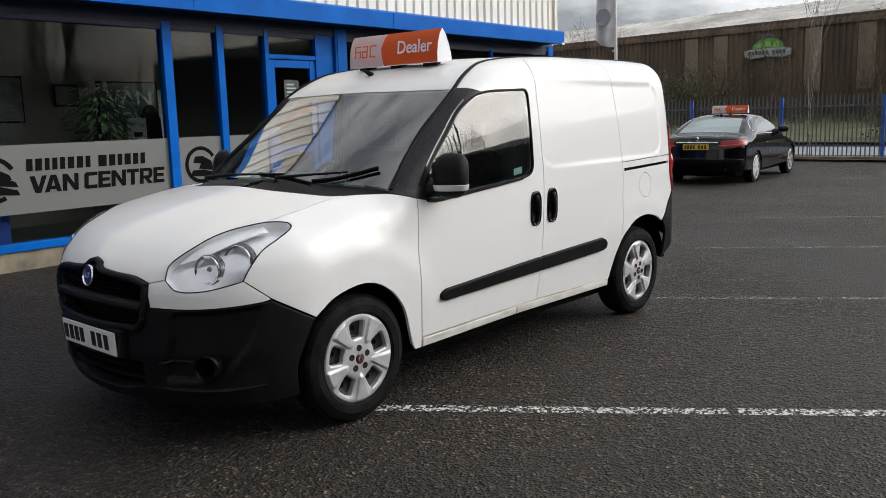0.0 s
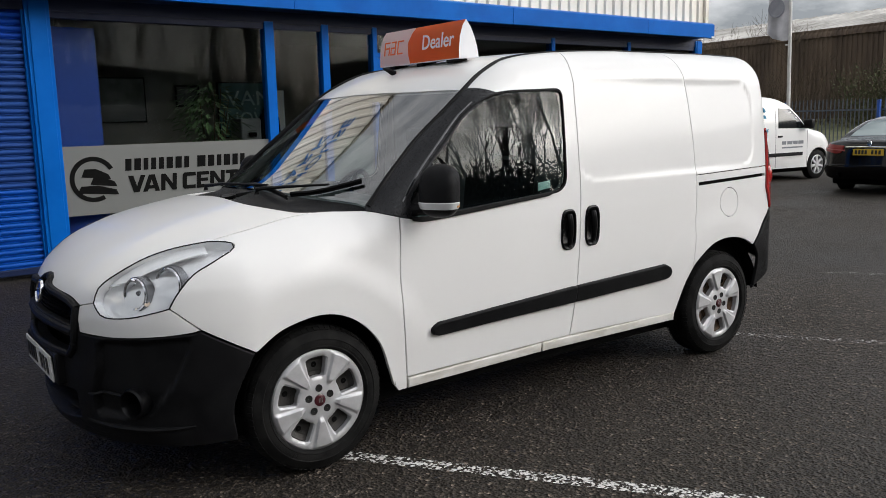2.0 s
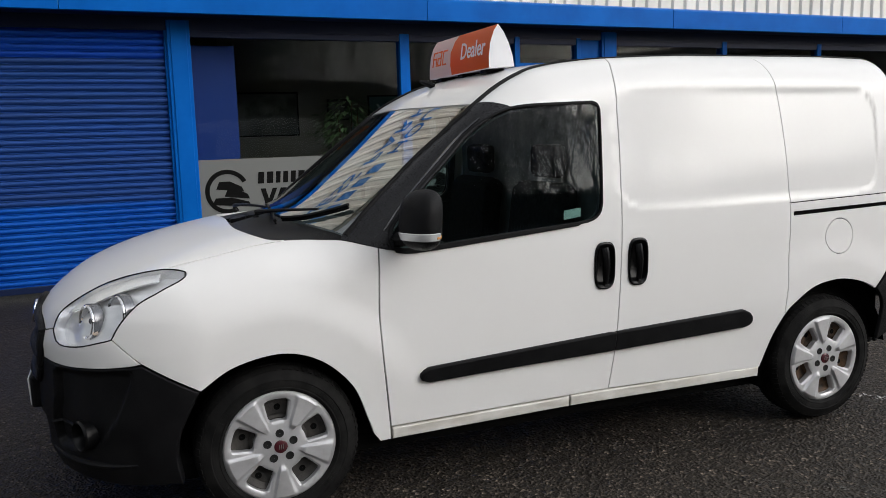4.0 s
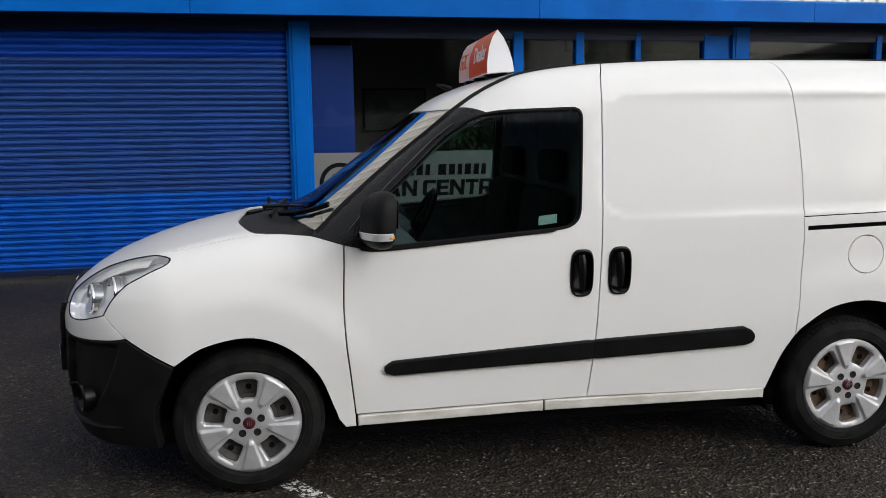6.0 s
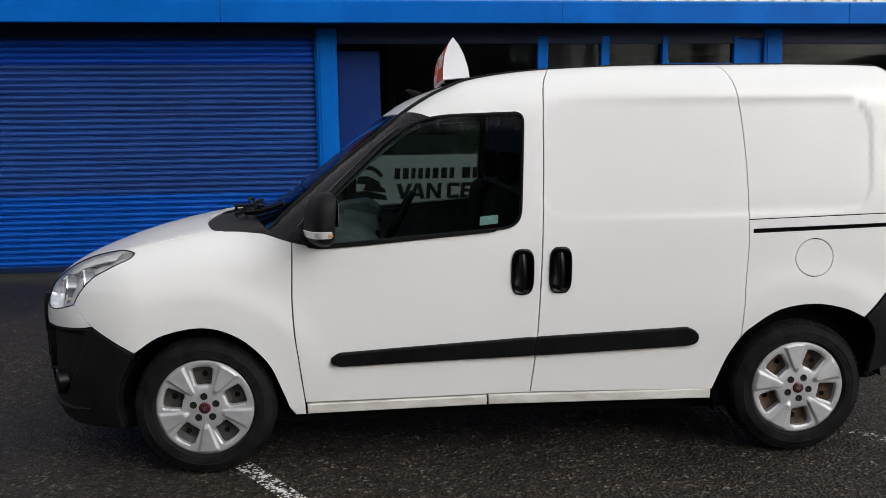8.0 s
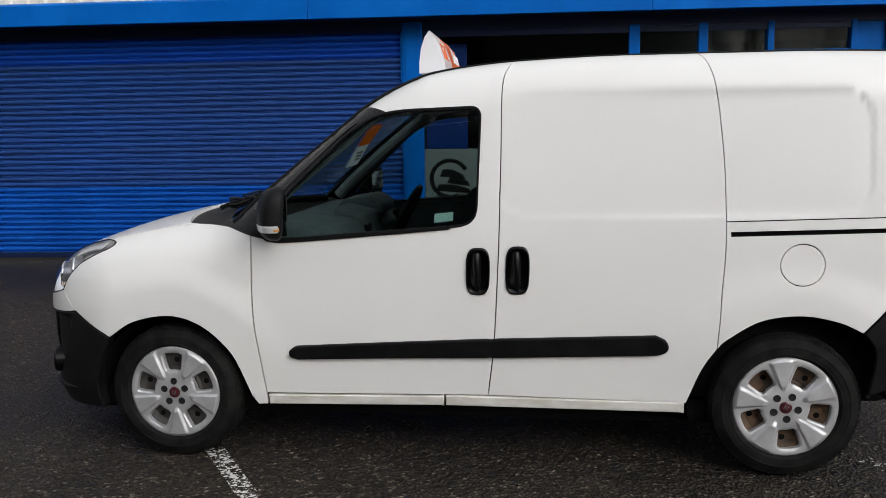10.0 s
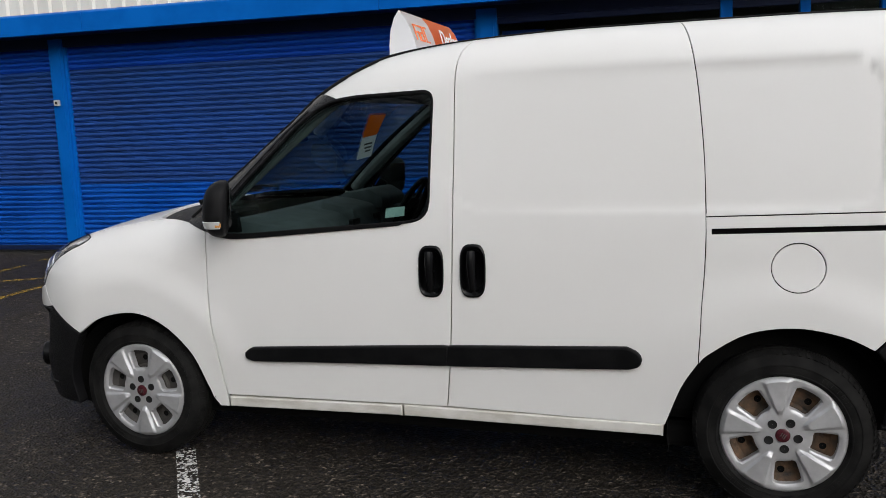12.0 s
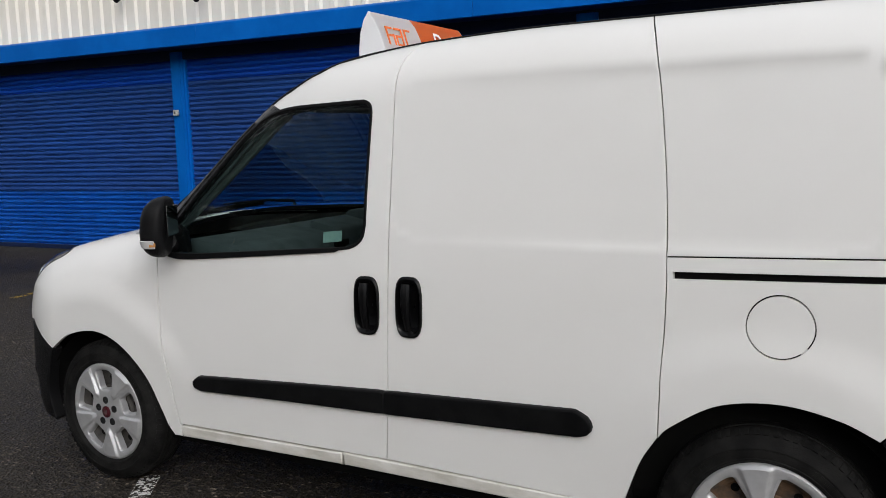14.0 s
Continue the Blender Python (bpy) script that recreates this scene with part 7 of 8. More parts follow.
# far works building
works = empty("works_building", Matrix.Translation((43.6, 0, 0.0)) @ pose(0, 0, 0, 0, 0, 83.0), "long brown metal-clad works building with a pale sheet roof", "building")
bm = bmesh.new()
prof, s = [], -45.0
while s < 60:
    prof += [(s, 0.0), (s + 0.13, 0.0), (s + 0.17, 0.07), (s + 0.28, 0.07), (s + 0.32, 0.0)]
    s += 0.32
lo = [bm.verts.new((x, y, 0.3)) for x, y in prof]
hi = [bm.verts.new((x, y, 6.1)) for x, y in prof]
for i in range(len(prof) - 1):
    bm.faces.new((lo[i], lo[i + 1], hi[i + 1], hi[i]))
part("wall", bm, BROWN_SHEET, works)
part("wall_core", boxed(-45, 60, -12.0, -0.02, 0.0, 6.05), BROWN_SHEET, works)
for x in (4.6, 9.07, 11.85, 17.36, 19.3):
    part("rooflight", boxed(x - 0.45, x + 0.45, 0.092, 0.11, 2.2, 5.55), BROWN_PALE, works)
bm = bmesh.new()
prof, s = [], -45.5
while s < 60.5:
    prof += [(s, 0.0), (s + 0.6, 0.0), (s + 0.65, 0.05), (s + 0.78, 0.05), (s + 0.83, 0.0)]
    s += 0.83
lo = [bm.verts.new((x, -0.30, 6.10 + h)) for x, h in prof]
hi = [bm.verts.new((x, -12.0, 8.3 + h)) for x, h in prof]
for i in range(len(prof) - 1):
    bm.faces.new((lo[i], lo[i + 1], hi[i + 1], hi[i]))
part("roof", bm, ROOF_GREY, works)
bm = bmesh.new()
prof, x = [], -45.0
while x < 60:
    prof += [(x, 0.0), (x + 0.13, 0.0), (x + 0.17, 0.06), (x + 0.28, 0.06), (x + 0.32, 0.0)]
    x += 0.32
rows = [[bm.verts.new((x, -0.32 + (0.46 + h) * math.cos(a), 5.62 + (0.46 + h) * math.sin(a))) for x, h in prof] for a in np.linspace(0, math.pi / 2, 6)]
for a, b in zip(rows, rows[1:]):
    for i in range(len(prof) - 1):
        bm.faces.new((a[i], a[i + 1], b[i + 1], b[i]))
part("eave", bm, BROWN_SHEET, works, "rounded ribbed eave", smooth=True)
for x in (-2.0, 7.0, -10.0):
    part("flood_lamp", boxed(x, x + 0.35, 0.1, 0.4, 5.35, 5.55, 0.03), SIGN_WHITE, works)
# wall sign: plain green shapes and pale bars
wsign = empty("wall_sign", Matrix.Translation((43.6, 0, 0.0)) @ pose(0, 0, 0, 0, 0, 83.0), "green and grey shaped sign on the brown wall", "sign")
SIGN_GREEN = material("bright_green_sign", (0.14, 0.42, 0.06), 0.5)
SIGN_GREY = material("dark_grey_sign", (0.10, 0.13, 0.12), 0.5)
SIGN_PALE = material("pale_grey_sign", (0.40, 0.42, 0.40), 0.5)
SX, SZ = 14.4, 4.60


def blob(name, pts, mat, y):
    part(name, prism([(SX - 0.92 * px, SZ + 0.92 * pz) for px, pz in pts], 0.04, "XZ", y), mat, wsign)


dome = [(0.98 * math.cos(a), 0.02 + 0.62 * math.sin(a)) for a in np.linspace(0, math.pi, 15)]
loop = [(0.40 * math.cos(a), 0.52 + 0.42 * math.sin(a)) for a in np.linspace(0, math.pi, 11)]
loop += [(0.27 * math.cos(a), 0.52 + 0.27 * math.sin(a)) for a in np.linspace(math.pi, 0, 11)]
scroll = [(-1.45, -0.40), (-1.1, -0.52), (0.0, -0.44), (1.1, -0.52), (1.45, -0.40), (1.5, -0.05), (1.1, 0.02), (0.0, 0.08), (-1.1, 0.02), (-1.5, -0.05)]
blob("shape", [(1.08 * x, 1.06 * z) for x, z in dome], SIGN_GREY, 0.10)
blob("shape", dome, SIGN_GREEN, 0.145)
blob("shape", loop, SIGN_GREY, 0.10)
blob("shape", [(1.04 * x, 1.14 * z + 0.02) for x, z in scroll], SIGN_GREY, 0.15)
blob("shape", scroll, SIGN_PALE, 0.19)
for k in range(11):
    if k != 6:
        blob("bar", [(-1.2 + k * 0.22, -0.31), (-1.05 + k * 0.22, -0.31), (-1.05 + k * 0.22, -0.09), (-1.2 + k * 0.22, -0.09)], SIGN_GREY, 0.235)
for k, (cx, cz) in enumerate(((-0.55, 0.22), (0.0, 0.28), (0.55, 0.22))):
    blob("shape", [(cx - 0.22, cz - 0.14), (cx + 0.22, cz - 0.14), (cx + 0.16, cz + 0.16), (cx - 0.16, cz + 0.16)], material("light_green_sign", (0.25, 0.55, 0.12), 0.5), 0.17)


# ---- bare trees ----
def bare_tree(seed, height, girth, spread=0.55, levels=4, bark=BARK, twigs=True, name="tree", label="bare leafless tree"):
    """A tapered trunk with forking limbs, and a crown of fine twigs."""
    rnd = random.Random(seed)
    wood, fine = bmesh.new(), bmesh.new()

    def limb(bm, p, d, length, r0, r1, sides, bends):
        rows, q = [], Vector(p)
        d = Vector(d)
        step = length / bends
        for i in range(bends + 1):
            t = d.normalized()
            u = t.cross(Vector((0.3, 1, 0.1))).normalized()
            v = u.cross(t)
            r = r0 + (r1 - r0) * i / bends
            rows.append([bm.verts.new(q + (u * math.cos(6.283 * k / sides) + v * math.sin(6.283 * k / sides)) * r) for k in range(sides)])
            if i < bends:
                d = (t + Vector((rnd.uniform(-0.16, 0.16), rnd.uniform(-0.16, 0.16), rnd.uniform(-0.05, 0.12)))).normalized()
                q = q + d * step
        for a, b in zip(rows, rows[1:]):
            for k in range(sides):
                bm.faces.new((a[k], a[(k + 1) % sides], b[(k + 1) % sides], b[k]))
        return q, d

    def grow(p, d, length, r, level):
        bm = wood if level < 2 else fine
        end, dd = limb(bm, p, d, length, r, r * 0.62, 7 if level == 0 else (5 if level == 1 else 3), 5 if level < 2 else 3)
        if level >= levels:
            return
        n = rnd.randint(3, 4) if level < 2 else rnd.randint(3, 5)
        for k in range(n):
            a = 6.283 * (k + rnd.random()) / n
            t = 1.0 if k == 0 else rnd.uniform(0.35, 0.98)
            base = Vector(p).lerp(end, t)
            side = Vector((math.cos(a), math.sin(a), 0))
            nd = (dd * rnd.uniform(0.6, 1.1) + side * rnd.uniform(0.45, 1.0) * spread * 1.5 + Vector((0, 0, 0.22))).normalized()
            grow(base, nd, length * rnd.uniform(0.52, 0.74), max(r * 0.5 * rnd.uniform(0.7, 1.05), 0.006), level + 1)

    grow(Vector((0, 0, -0.2)), Vector((rnd.uniform(-0.1, 0.1), rnd.uniform(-0.1, 0.1), 1)), height * 0.42, girth, 0)
    th = empty(name, Matrix(), label, "tree")
    part("trunk", wood, bark, th, smooth=True)
    tagged(part("crown", fine, bark, th, smooth=True), kind="stuff")
    return th


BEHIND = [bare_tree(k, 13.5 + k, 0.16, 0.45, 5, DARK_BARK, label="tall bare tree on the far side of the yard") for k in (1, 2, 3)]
rnd = random.Random(11)
made = 0
for row, (yy, n) in enumerate(((-27.0, 19), (-31.0, 18), (-36.5, 18))):
    for k in range(n):
        if -30 + k * 4.6 + row * 1.7 > 5:
            continue
        tall = 1.3
        m = pose(-30 + k * 4.6 + rnd.uniform(-1.6, 1.6) + row * 1.7, yy + rnd.uniform(-1.2, 1.2), 0.3 + 0.9 * row, 0, 0, rnd.uniform(0, 360)) @ Matrix.Diagonal([rnd.uniform(0.8, 1.15) * tall] * 3 + [1])
        src = BEHIND[made % 3]
        t = src if made < 3 else copy_thing(src, Matrix())
        t.matrix_world = m
        tagged(t, group="trees across the yard")
        made += 1
SLENDER = [bare_tree(40 + k, 14.0 + k, 0.07, 0.20, 4, DARK_BARK, label="slender bare tree in the belt across the yard") for k in range(4)]
for k in range(84):
    m = pose(4.0 + k * 0.255 + rnd.uniform(-0.4, 0.4), -26.0 - (k * 2.3) % 9, 1.0, rnd.uniform(-5, 5), rnd.uniform(-8, 8), rnd.uniform(0, 360)) @ Matrix.Diagonal([rnd.uniform(0.75, 1.1)] * 3 + [1])
    t = SLENDER[k % 4] if k < 4 else copy_thing(SLENDER[k % 4], Matrix())
    t.matrix_world = m
    tagged(t, group="slender trees across the yard")
for k in range(26):
    t = copy_thing(SLENDER[k % 4], Matrix())
    t.matrix_world = pose(26.0 + k * 0.95 + rnd.uniform(-0.4, 0.4), -27.0 - (k * 2.3) % 7, 0.8, rnd.uniform(-5, 5), rnd.uniform(-6, 6), rnd.uniform(0, 360)) @ Matrix.Diagonal([rnd.uniform(0.38, 0.6)] * 3 + [1])
    tagged(t, "small slender bare tree in the belt across the yard", group="slender trees across the yard")
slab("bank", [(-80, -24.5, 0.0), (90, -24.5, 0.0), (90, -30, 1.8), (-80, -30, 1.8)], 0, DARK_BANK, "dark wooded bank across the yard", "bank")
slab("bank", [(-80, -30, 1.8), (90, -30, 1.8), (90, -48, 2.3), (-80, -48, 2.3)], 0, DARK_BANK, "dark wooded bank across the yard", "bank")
# two steeper banks, added to close off low sky in the glass reflections
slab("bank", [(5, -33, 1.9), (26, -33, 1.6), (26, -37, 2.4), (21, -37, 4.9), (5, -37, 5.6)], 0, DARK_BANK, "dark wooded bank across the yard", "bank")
slab("bank", [(-95, -37.5, 2.2), (9, -37.5, 2.2), (12, -46, 14), (-95, -46, 14)], 0, DARK_BANK, "added steep dark bank that hides the sky behind the trees", "bank")
fence(-14, -24.0, 40, -24.0, 0.0, "grey steel palisade fence below the trees", False)


def thicket(name, rows, count, low, high, mat, label, seed, leaf=0.12):
    """Tangled scrub: arching stems with small leaves, one mass."""
    rnd = random.Random(seed)
    bm = bmesh.new()
    for k in range(count):
        x, y, z = rows(rnd)
        h = rnd.uniform(low, high)
        lean = Vector((rnd.uniform(-0.4, 0.4), rnd.uniform(-0.4, 0.4), 1)).normalized()
        p = Vector((x, y, z))
        for j in range(4):
            q = p + lean * h / 4 + Vector((rnd.uniform(-0.1, 0.1), rnd.uniform(-0.1, 0.1), 0)) * h * 0.4
            sd = Vector((rnd.uniform(-1, 1), rnd.uniform(-1, 1), 0)).normalized() * 0.012
            bm.faces.new([bm.verts.new(v) for v in (p - sd, p + sd, q + sd * 0.6, q - sd * 0.6)])
            for i in range(4):
                c = p.lerp(q, rnd.random()) + Vector((rnd.uniform(-1, 1), rnd.uniform(-1, 1), rnd.uniform(-0.6, 0.6))) * h * 0.14
                u = Vector((rnd.uniform(-1, 1), rnd.uniform(-1, 1), rnd.uniform(-1, 1))).normalized() * leaf * rnd.uniform(0.5, 1.2)
                w = u.cross(Vector((rnd.uniform(-1, 1), rnd.uniform(-1, 1), 0.3))).normalized() * leaf * 0.5
                bm.faces.new([bm.verts.new(v) for v in (c - u, c + w, c + u, c - w)])
            p = q
    ob = part(name, bm, mat, None)
    return tagged(ob, label, "scrub", kind="stuff")


SCRUB_BROWN = vary(material("brown_dead_scrub", (0.07, 0.05, 0.03), 0.9), (0.04, 0.03, 0.018), (0.11, 0.08, 0.05), 2.0)
thicket("scrub", lambda r: (r.uniform(39.5, 43.0), r.uniform(-18, 34), 0.6), 2600, 1.2, 3.6, SCRUB_BROWN, "brown leafless scrub along the works wall", 3, 0.03)
thicket("bush", lambda r: (r.gauss(33.5, 0.6), r.gauss(4.3, 0.6), 0.0), 150, 0.9, 1.9, IVY, "green bush beyond the fence", 4, 0.07)
thicket("bush", lambda r: (r.gauss(40.0, 0.9), r.gauss(16.5, 1.0), 0.4), 150, 1.8, 3.6, IVY, "tall evergreen bush by the works wall", 6, 0.08)
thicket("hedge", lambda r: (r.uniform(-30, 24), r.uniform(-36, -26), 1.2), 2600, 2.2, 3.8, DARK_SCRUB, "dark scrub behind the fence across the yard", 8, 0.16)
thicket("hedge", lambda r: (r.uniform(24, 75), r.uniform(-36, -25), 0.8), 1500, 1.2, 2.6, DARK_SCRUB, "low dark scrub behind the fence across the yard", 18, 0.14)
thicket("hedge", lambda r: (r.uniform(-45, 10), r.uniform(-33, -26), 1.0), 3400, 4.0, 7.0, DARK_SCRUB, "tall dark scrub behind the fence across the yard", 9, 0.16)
# unseen dense growth, added so the van's side glass mirrors less sky
thicket("hedge", lambda r: (r.uniform(-75, 9), r.uniform(-37, -28), 1.5), 5200, 5.0, 10.0, DARK_SCRUB, "added dark mass of trees that keeps sky out of reflections", 10, 0.16)
thicket("hedge", lambda r: (r.uniform(-48, 13), r.uniform(-36, -31), 1.5), 4600, 8.0, 13.5, DARK_SCRUB, "taller added mass of dark trees against the sky", 12, 0.17)
birch = bare_tree(21, 7.5, 0.020, 0.07, 3, BARK_PALE, label="slender pale-barked bare tree by the fence")
birch.matrix_world = pose(22.4, 4.35, EDGE)
for seed, x, y, h in ((22, 39.0, 23.5, 7.0), (23, 38.5, 26.5, 6.5), (24, 40.0, 20.8, 7.0), (25, 37.5, 11.5, 6.0), (26, 38.0, 6.5, 6.5), (27, 39.5, 15.0, 5.5), (28, 36.0, 30.0, 7.0)):
    t = bare_tree(seed, h, 0.07, 0.6, 4, SCRUB_BROWN, label="bare brown tree before the works wall")
    t.matrix_world = pose(x, y, 0.3)

# flag on its pole
POLE_WHITE = vary(material("off_white_pole", (0.62, 0.62, 0.60), 0.45), (0.55, 0.55, 0.53), (0.68, 0.68, 0.66), 4.0)
flag = empty("flag_pole", pose(20.6, 9.62, EDGE, 0, -1.5, 0), "white pole with a hanging grey-white banner", "flag pole")
part("pole", tube([(0, 0, 0), (0, 0, 3.0), (0, 0, 7.0)], [0.055, 0.05, 0.035], 12), POLE_WHITE, flag, smooth=True)
part("arm", tube([(0, 0, 3.42), (-0.06, 0.10, 3.42)], 0.02, 8), POLE_WHITE, flag)
bm = bmesh.new()
n, rows = 14, []
for j in range(13):
    z = 3.55 + j * 0.25
    rows.append([bm.verts.new((-0.10 * math.sin(9 * k / n + j * 0.25) * (k / n), 0.05 + k / n * (0.66 if j else 0.50), z - 0.05 * math.sin(3.14 * k / n) + (0.12 * k / n if j == 0 else 0))) for k in range(n + 1)])
for a, b in zip(rows, rows[1:]):
    for k in range(n):
        bm.faces.new((a[k], a[k + 1], b[k + 1], b[k]))
bmesh.ops.solidify(bm, geom=bm.faces[:], thickness=0.004)
part("banner", bm, vary(material("grey_white_banner", (0.50, 0.50, 0.52), 0.8), (0.42, 0.42, 0.44), (0.58, 0.58, 0.60), 2.0), flag, smooth=True)
o = part("roundel", lathe([(0.0, 0.26), (-0.012, 0.25), (-0.012, 0.21), (-0.004, 0.20), (-0.004, 0.001)], 28, "X"), vary(material("grey_banner_print", (0.30, 0.31, 0.35), 0.8), (0.27, 0.28, 0.32), (0.34, 0.35, 0.39), 3.0), flag, smooth=True)
o.matrix_local = pose(-0.09, 0.38, 4.45)


# ---- parked vehicles further down the yard ----
def surface_of(zx, zz, width, belt, tumble, crown, k, nose_z, nose_x, tail_z, tail_x, plan=(0.30, 0.40), tail_plan=0.22, low=0.10):
    top = pchip(np.array(zx, float), np.array(zz, float))

    def run(x, y, z):
        y = np.abs(y)
        slope = (top(x + 0.02) - top(x - 0.02)) / 0.04
        a = y - (width - tumble * np.maximum(z - belt, 0) ** 1.25 - low * np.maximum(0.6 - z, 0) ** 2)
        b = (z - top(x) + crown * (y / 0.75) ** 2) / np.sqrt(1 + slope * slope)
        c = np.interp(z, nose_z, nose_x) + plan[0] * y**2 + plan[1] * y**6 - x
        d = x - np.interp(z, tail_z, tail_x) + tail_plan * y**2 + tail_plan * y**6
        return smax(smax(smax(a, b, k), c * 0.9, 0.12), d, 0.12)
    return run


def arch(cx, r, z0, n=14):
    a0 = math.asin((z0 - 0.31) / r)
    return [(cx + r * math.cos(a), 0.31 + r * math.sin(a)) for a in np.linspace(math.pi - a0, a0, n)]


def plain_wheel(parent, x, y, r, rim, mat, spokes, s):
    """A far wheel: tyre, rim, spokes."""
    w = part("wheel", lathe([(-0.07, rim), (-0.095, rim + 0.02), (-0.095, r - 0.03), (-0.075, r), (0.075, r), (0.095, r - 0.03), (0.09, rim)], 40), TYRE, parent, smooth=True)
    part("rim", lathe([(-0.09, rim + 0.004), (-0.096, rim - 0.01), (-0.06, rim - 0.025), (-0.03, rim - 0.03)], 40), mat, w, smooth=True)
    for k in range(spokes):
        a = 2 * math.pi * k / spokes
        bm = prism([(-0.022, 0.03), (0.022, 0.03), (0.030, rim - 0.01), (-0.030, rim - 0.01)], 0.03, "XZ", -0.088, 0.004)
        part("spoke", bm, mat, w).matrix_local = pose(0, 0, 0, 0, math.degrees(a), 0)
    part("hub", lathe([(-0.092, 0.001), (-0.09, 0.05), (-0.06, 0.055)], 20), mat, w, smooth=True)
    part("disc", lathe([(-0.03, 0.001), (-0.03, rim - 0.01)], 24), DARK_STEEL, w)
    w.matrix_local = pose(x, y * s, r - 0.004, 0, 0, 0 if s < 0 else 180)


def side_line(pts, y=-0.85):
    return [(x, y, z) for x, z in pts]


COUPE_BLACK = material("black_car_paint", (0.004, 0.004, 0.0045), 0.12, coat=0.25, spec=0.35)
RED_DARK = material("dark_red_lens", (0.24, 0.006, 0.006), 0.2, coat=0.2)
GLASS_DARK = material("dark_car_glass", (0.012, 0.015, 0.017), 0.06, spec=0.7)
# pale grey-green base holds the sky's reflection on the rear window
GLASS_SKY = material("sky_toned_car_glass", (0.30, 0.36, 0.36), 0.08, metal=0.6)


def coupe(m):
    th = empty("coupe_car", m, "black two-door coupe with a dealer sign on its roof", "car")
    f = surface_of([-1.2, -0.85, -0.6, 0.0, 0.5, 0.75, 1.15, 1.5, 1.9, 2.4, 2.9, 3.25, 3.5, 3.8, 4.2], [0.45, 0.66, 0.76, 0.89, 0.96, 1.08, 1.30, 1.385, 1.40, 1.345, 1.17, 1.03, 1.005, 0.985, 0.93],
                   0.90, 0.86, 0.62, 0.05, 0.16, [0.2, 0.5, 0.8, 1.0], [-0.80, -0.88, -0.82, -0.6], [0.2, 0.45, 0.75, 0.98, 1.1], [3.72, 3.88, 3.86, 3.80, 3.6])
    ring, tail, nose = Ring(0.50, f), Ball((2.4, 0, 0.55), 1, f), Ball((0.3, 0, 0.5), -1, f)
    low = outline(side_line([(-0.55, 0.30)] + arch(0.0, 0.36, 0.30)), side_line([(0.36, 0.30), (2.38, 0.28)]), side_line(arch(2.76, 0.36, 0.30)), side_line([(3.12, 0.30), (3.55, 0.32)]), side_line([(3.55, 0.32), (3.5, 0.97)]),
                  [(3.5, -0.70, 0.985), (3.2, -0.66, 1.02), (2.0, -0.86, 0.93), (0.6, -0.86, 0.93), (-0.5, -0.75, 0.75)], side_line([(-0.5, 0.75), (-0.55, 0.30)]))
    panel("flank", low, ring, COUPE_BLACK, th, mirror=True, step=0.08, gap=0.0)
    def close(pts):
        return outline(*[[a, b] for a, b in zip(pts, pts[1:] + pts[:1])])
    up = [(-0.5, -0.75, 0.75), (0.6, -0.84, 0.93), (2.0, -0.84, 0.93), (3.2, -0.68, 1.02), (3.5, -0.70, 0.985)]
    panel("upper_body", outline(up, [up[-1], other([up[-1]])[0]], flip(up), [other([up[0]])[0], up[0]]), ring, COUPE_BLACK, th, step=0.07, gap=0.0)
    panel("nose", outline([(-0.5, -0.75, 0.75), (-0.55, -0.8, 0.30)], [(-0.55, -0.8, 0.30), (-0.85, 0, 0.25), (-0.55, 0.8, 0.30)], [(-0.55, 0.8, 0.30), (-0.5, 0.75, 0.75)], [(-0.5, 0.75, 0.75), (-0.5, 0, 0.79), (-0.5, -0.75, 0.75)]), nose, COUPE_BLACK, th, step=0.08, gap=0.0)
    end = outline([(3.5, -0.72, 0.985), (3.55, -0.8, 0.32)], [(3.55, -0.8, 0.32), (3.8, 0, 0.28), (3.55, 0.8, 0.32)], [(3.55, 0.8, 0.32), (3.5, 0.72, 0.985)], [(3.5, 0.72, 0.985), (3.5, 0, 1.0), (3.5, -0.72, 0.985)])
    panel("tail", end, tail, COUPE_BLACK, th, step=0.06, gap=0.0)
    panel("lower_bumper", outline([(3.6, -0.78, 0.52), (3.6, -0.78, 0.34)], [(3.6, -0.78, 0.34), (3.8, 0, 0.30), (3.6, 0.78, 0.34)], [(3.6, 0.78, 0.34), (3.6, 0.78, 0.52)], [(3.6, 0.78, 0.52), (3.85, 0, 0.54), (3.6, -0.78, 0.52)]), tail, COUPE_BLACK, th, step=0.06, lift=0.02, gap=0.0, edge_radius=0.012)
    panel("rear_window", outline([(2.50, -0.50, 1.31), (3.16, -0.62, 1.045)], [(3.16, -0.62, 1.045), (3.2, 0, 1.05), (3.16, 0.62, 1.045)], [(3.16, 0.62, 1.045), (2.50, 0.50, 1.31)], [(2.50, 0.50, 1.31), (2.46, 0, 1.33), (2.50, -0.50, 1.31)]), ring, GLASS_SKY, th, "sloping rear window", lift=0.004, gap=0.0, step=0.06)
    win = outline([(0.95, -0.8, 0.98), (1.5, -0.7, 1.27), (2.1, -0.6, 1.30)], [(2.1, -0.6, 1.30), (2.55, -0.62, 1.20), (2.85, -0.75, 1.02)], [(2.85, -0.75, 1.02), (1.8, -0.82, 0.985), (0.95, -0.8, 0.98)])
    panel("side_glass", win, ring, GLASS_DARK, th, lift=0.004, gap=0.0, step=0.06, mirror=True)
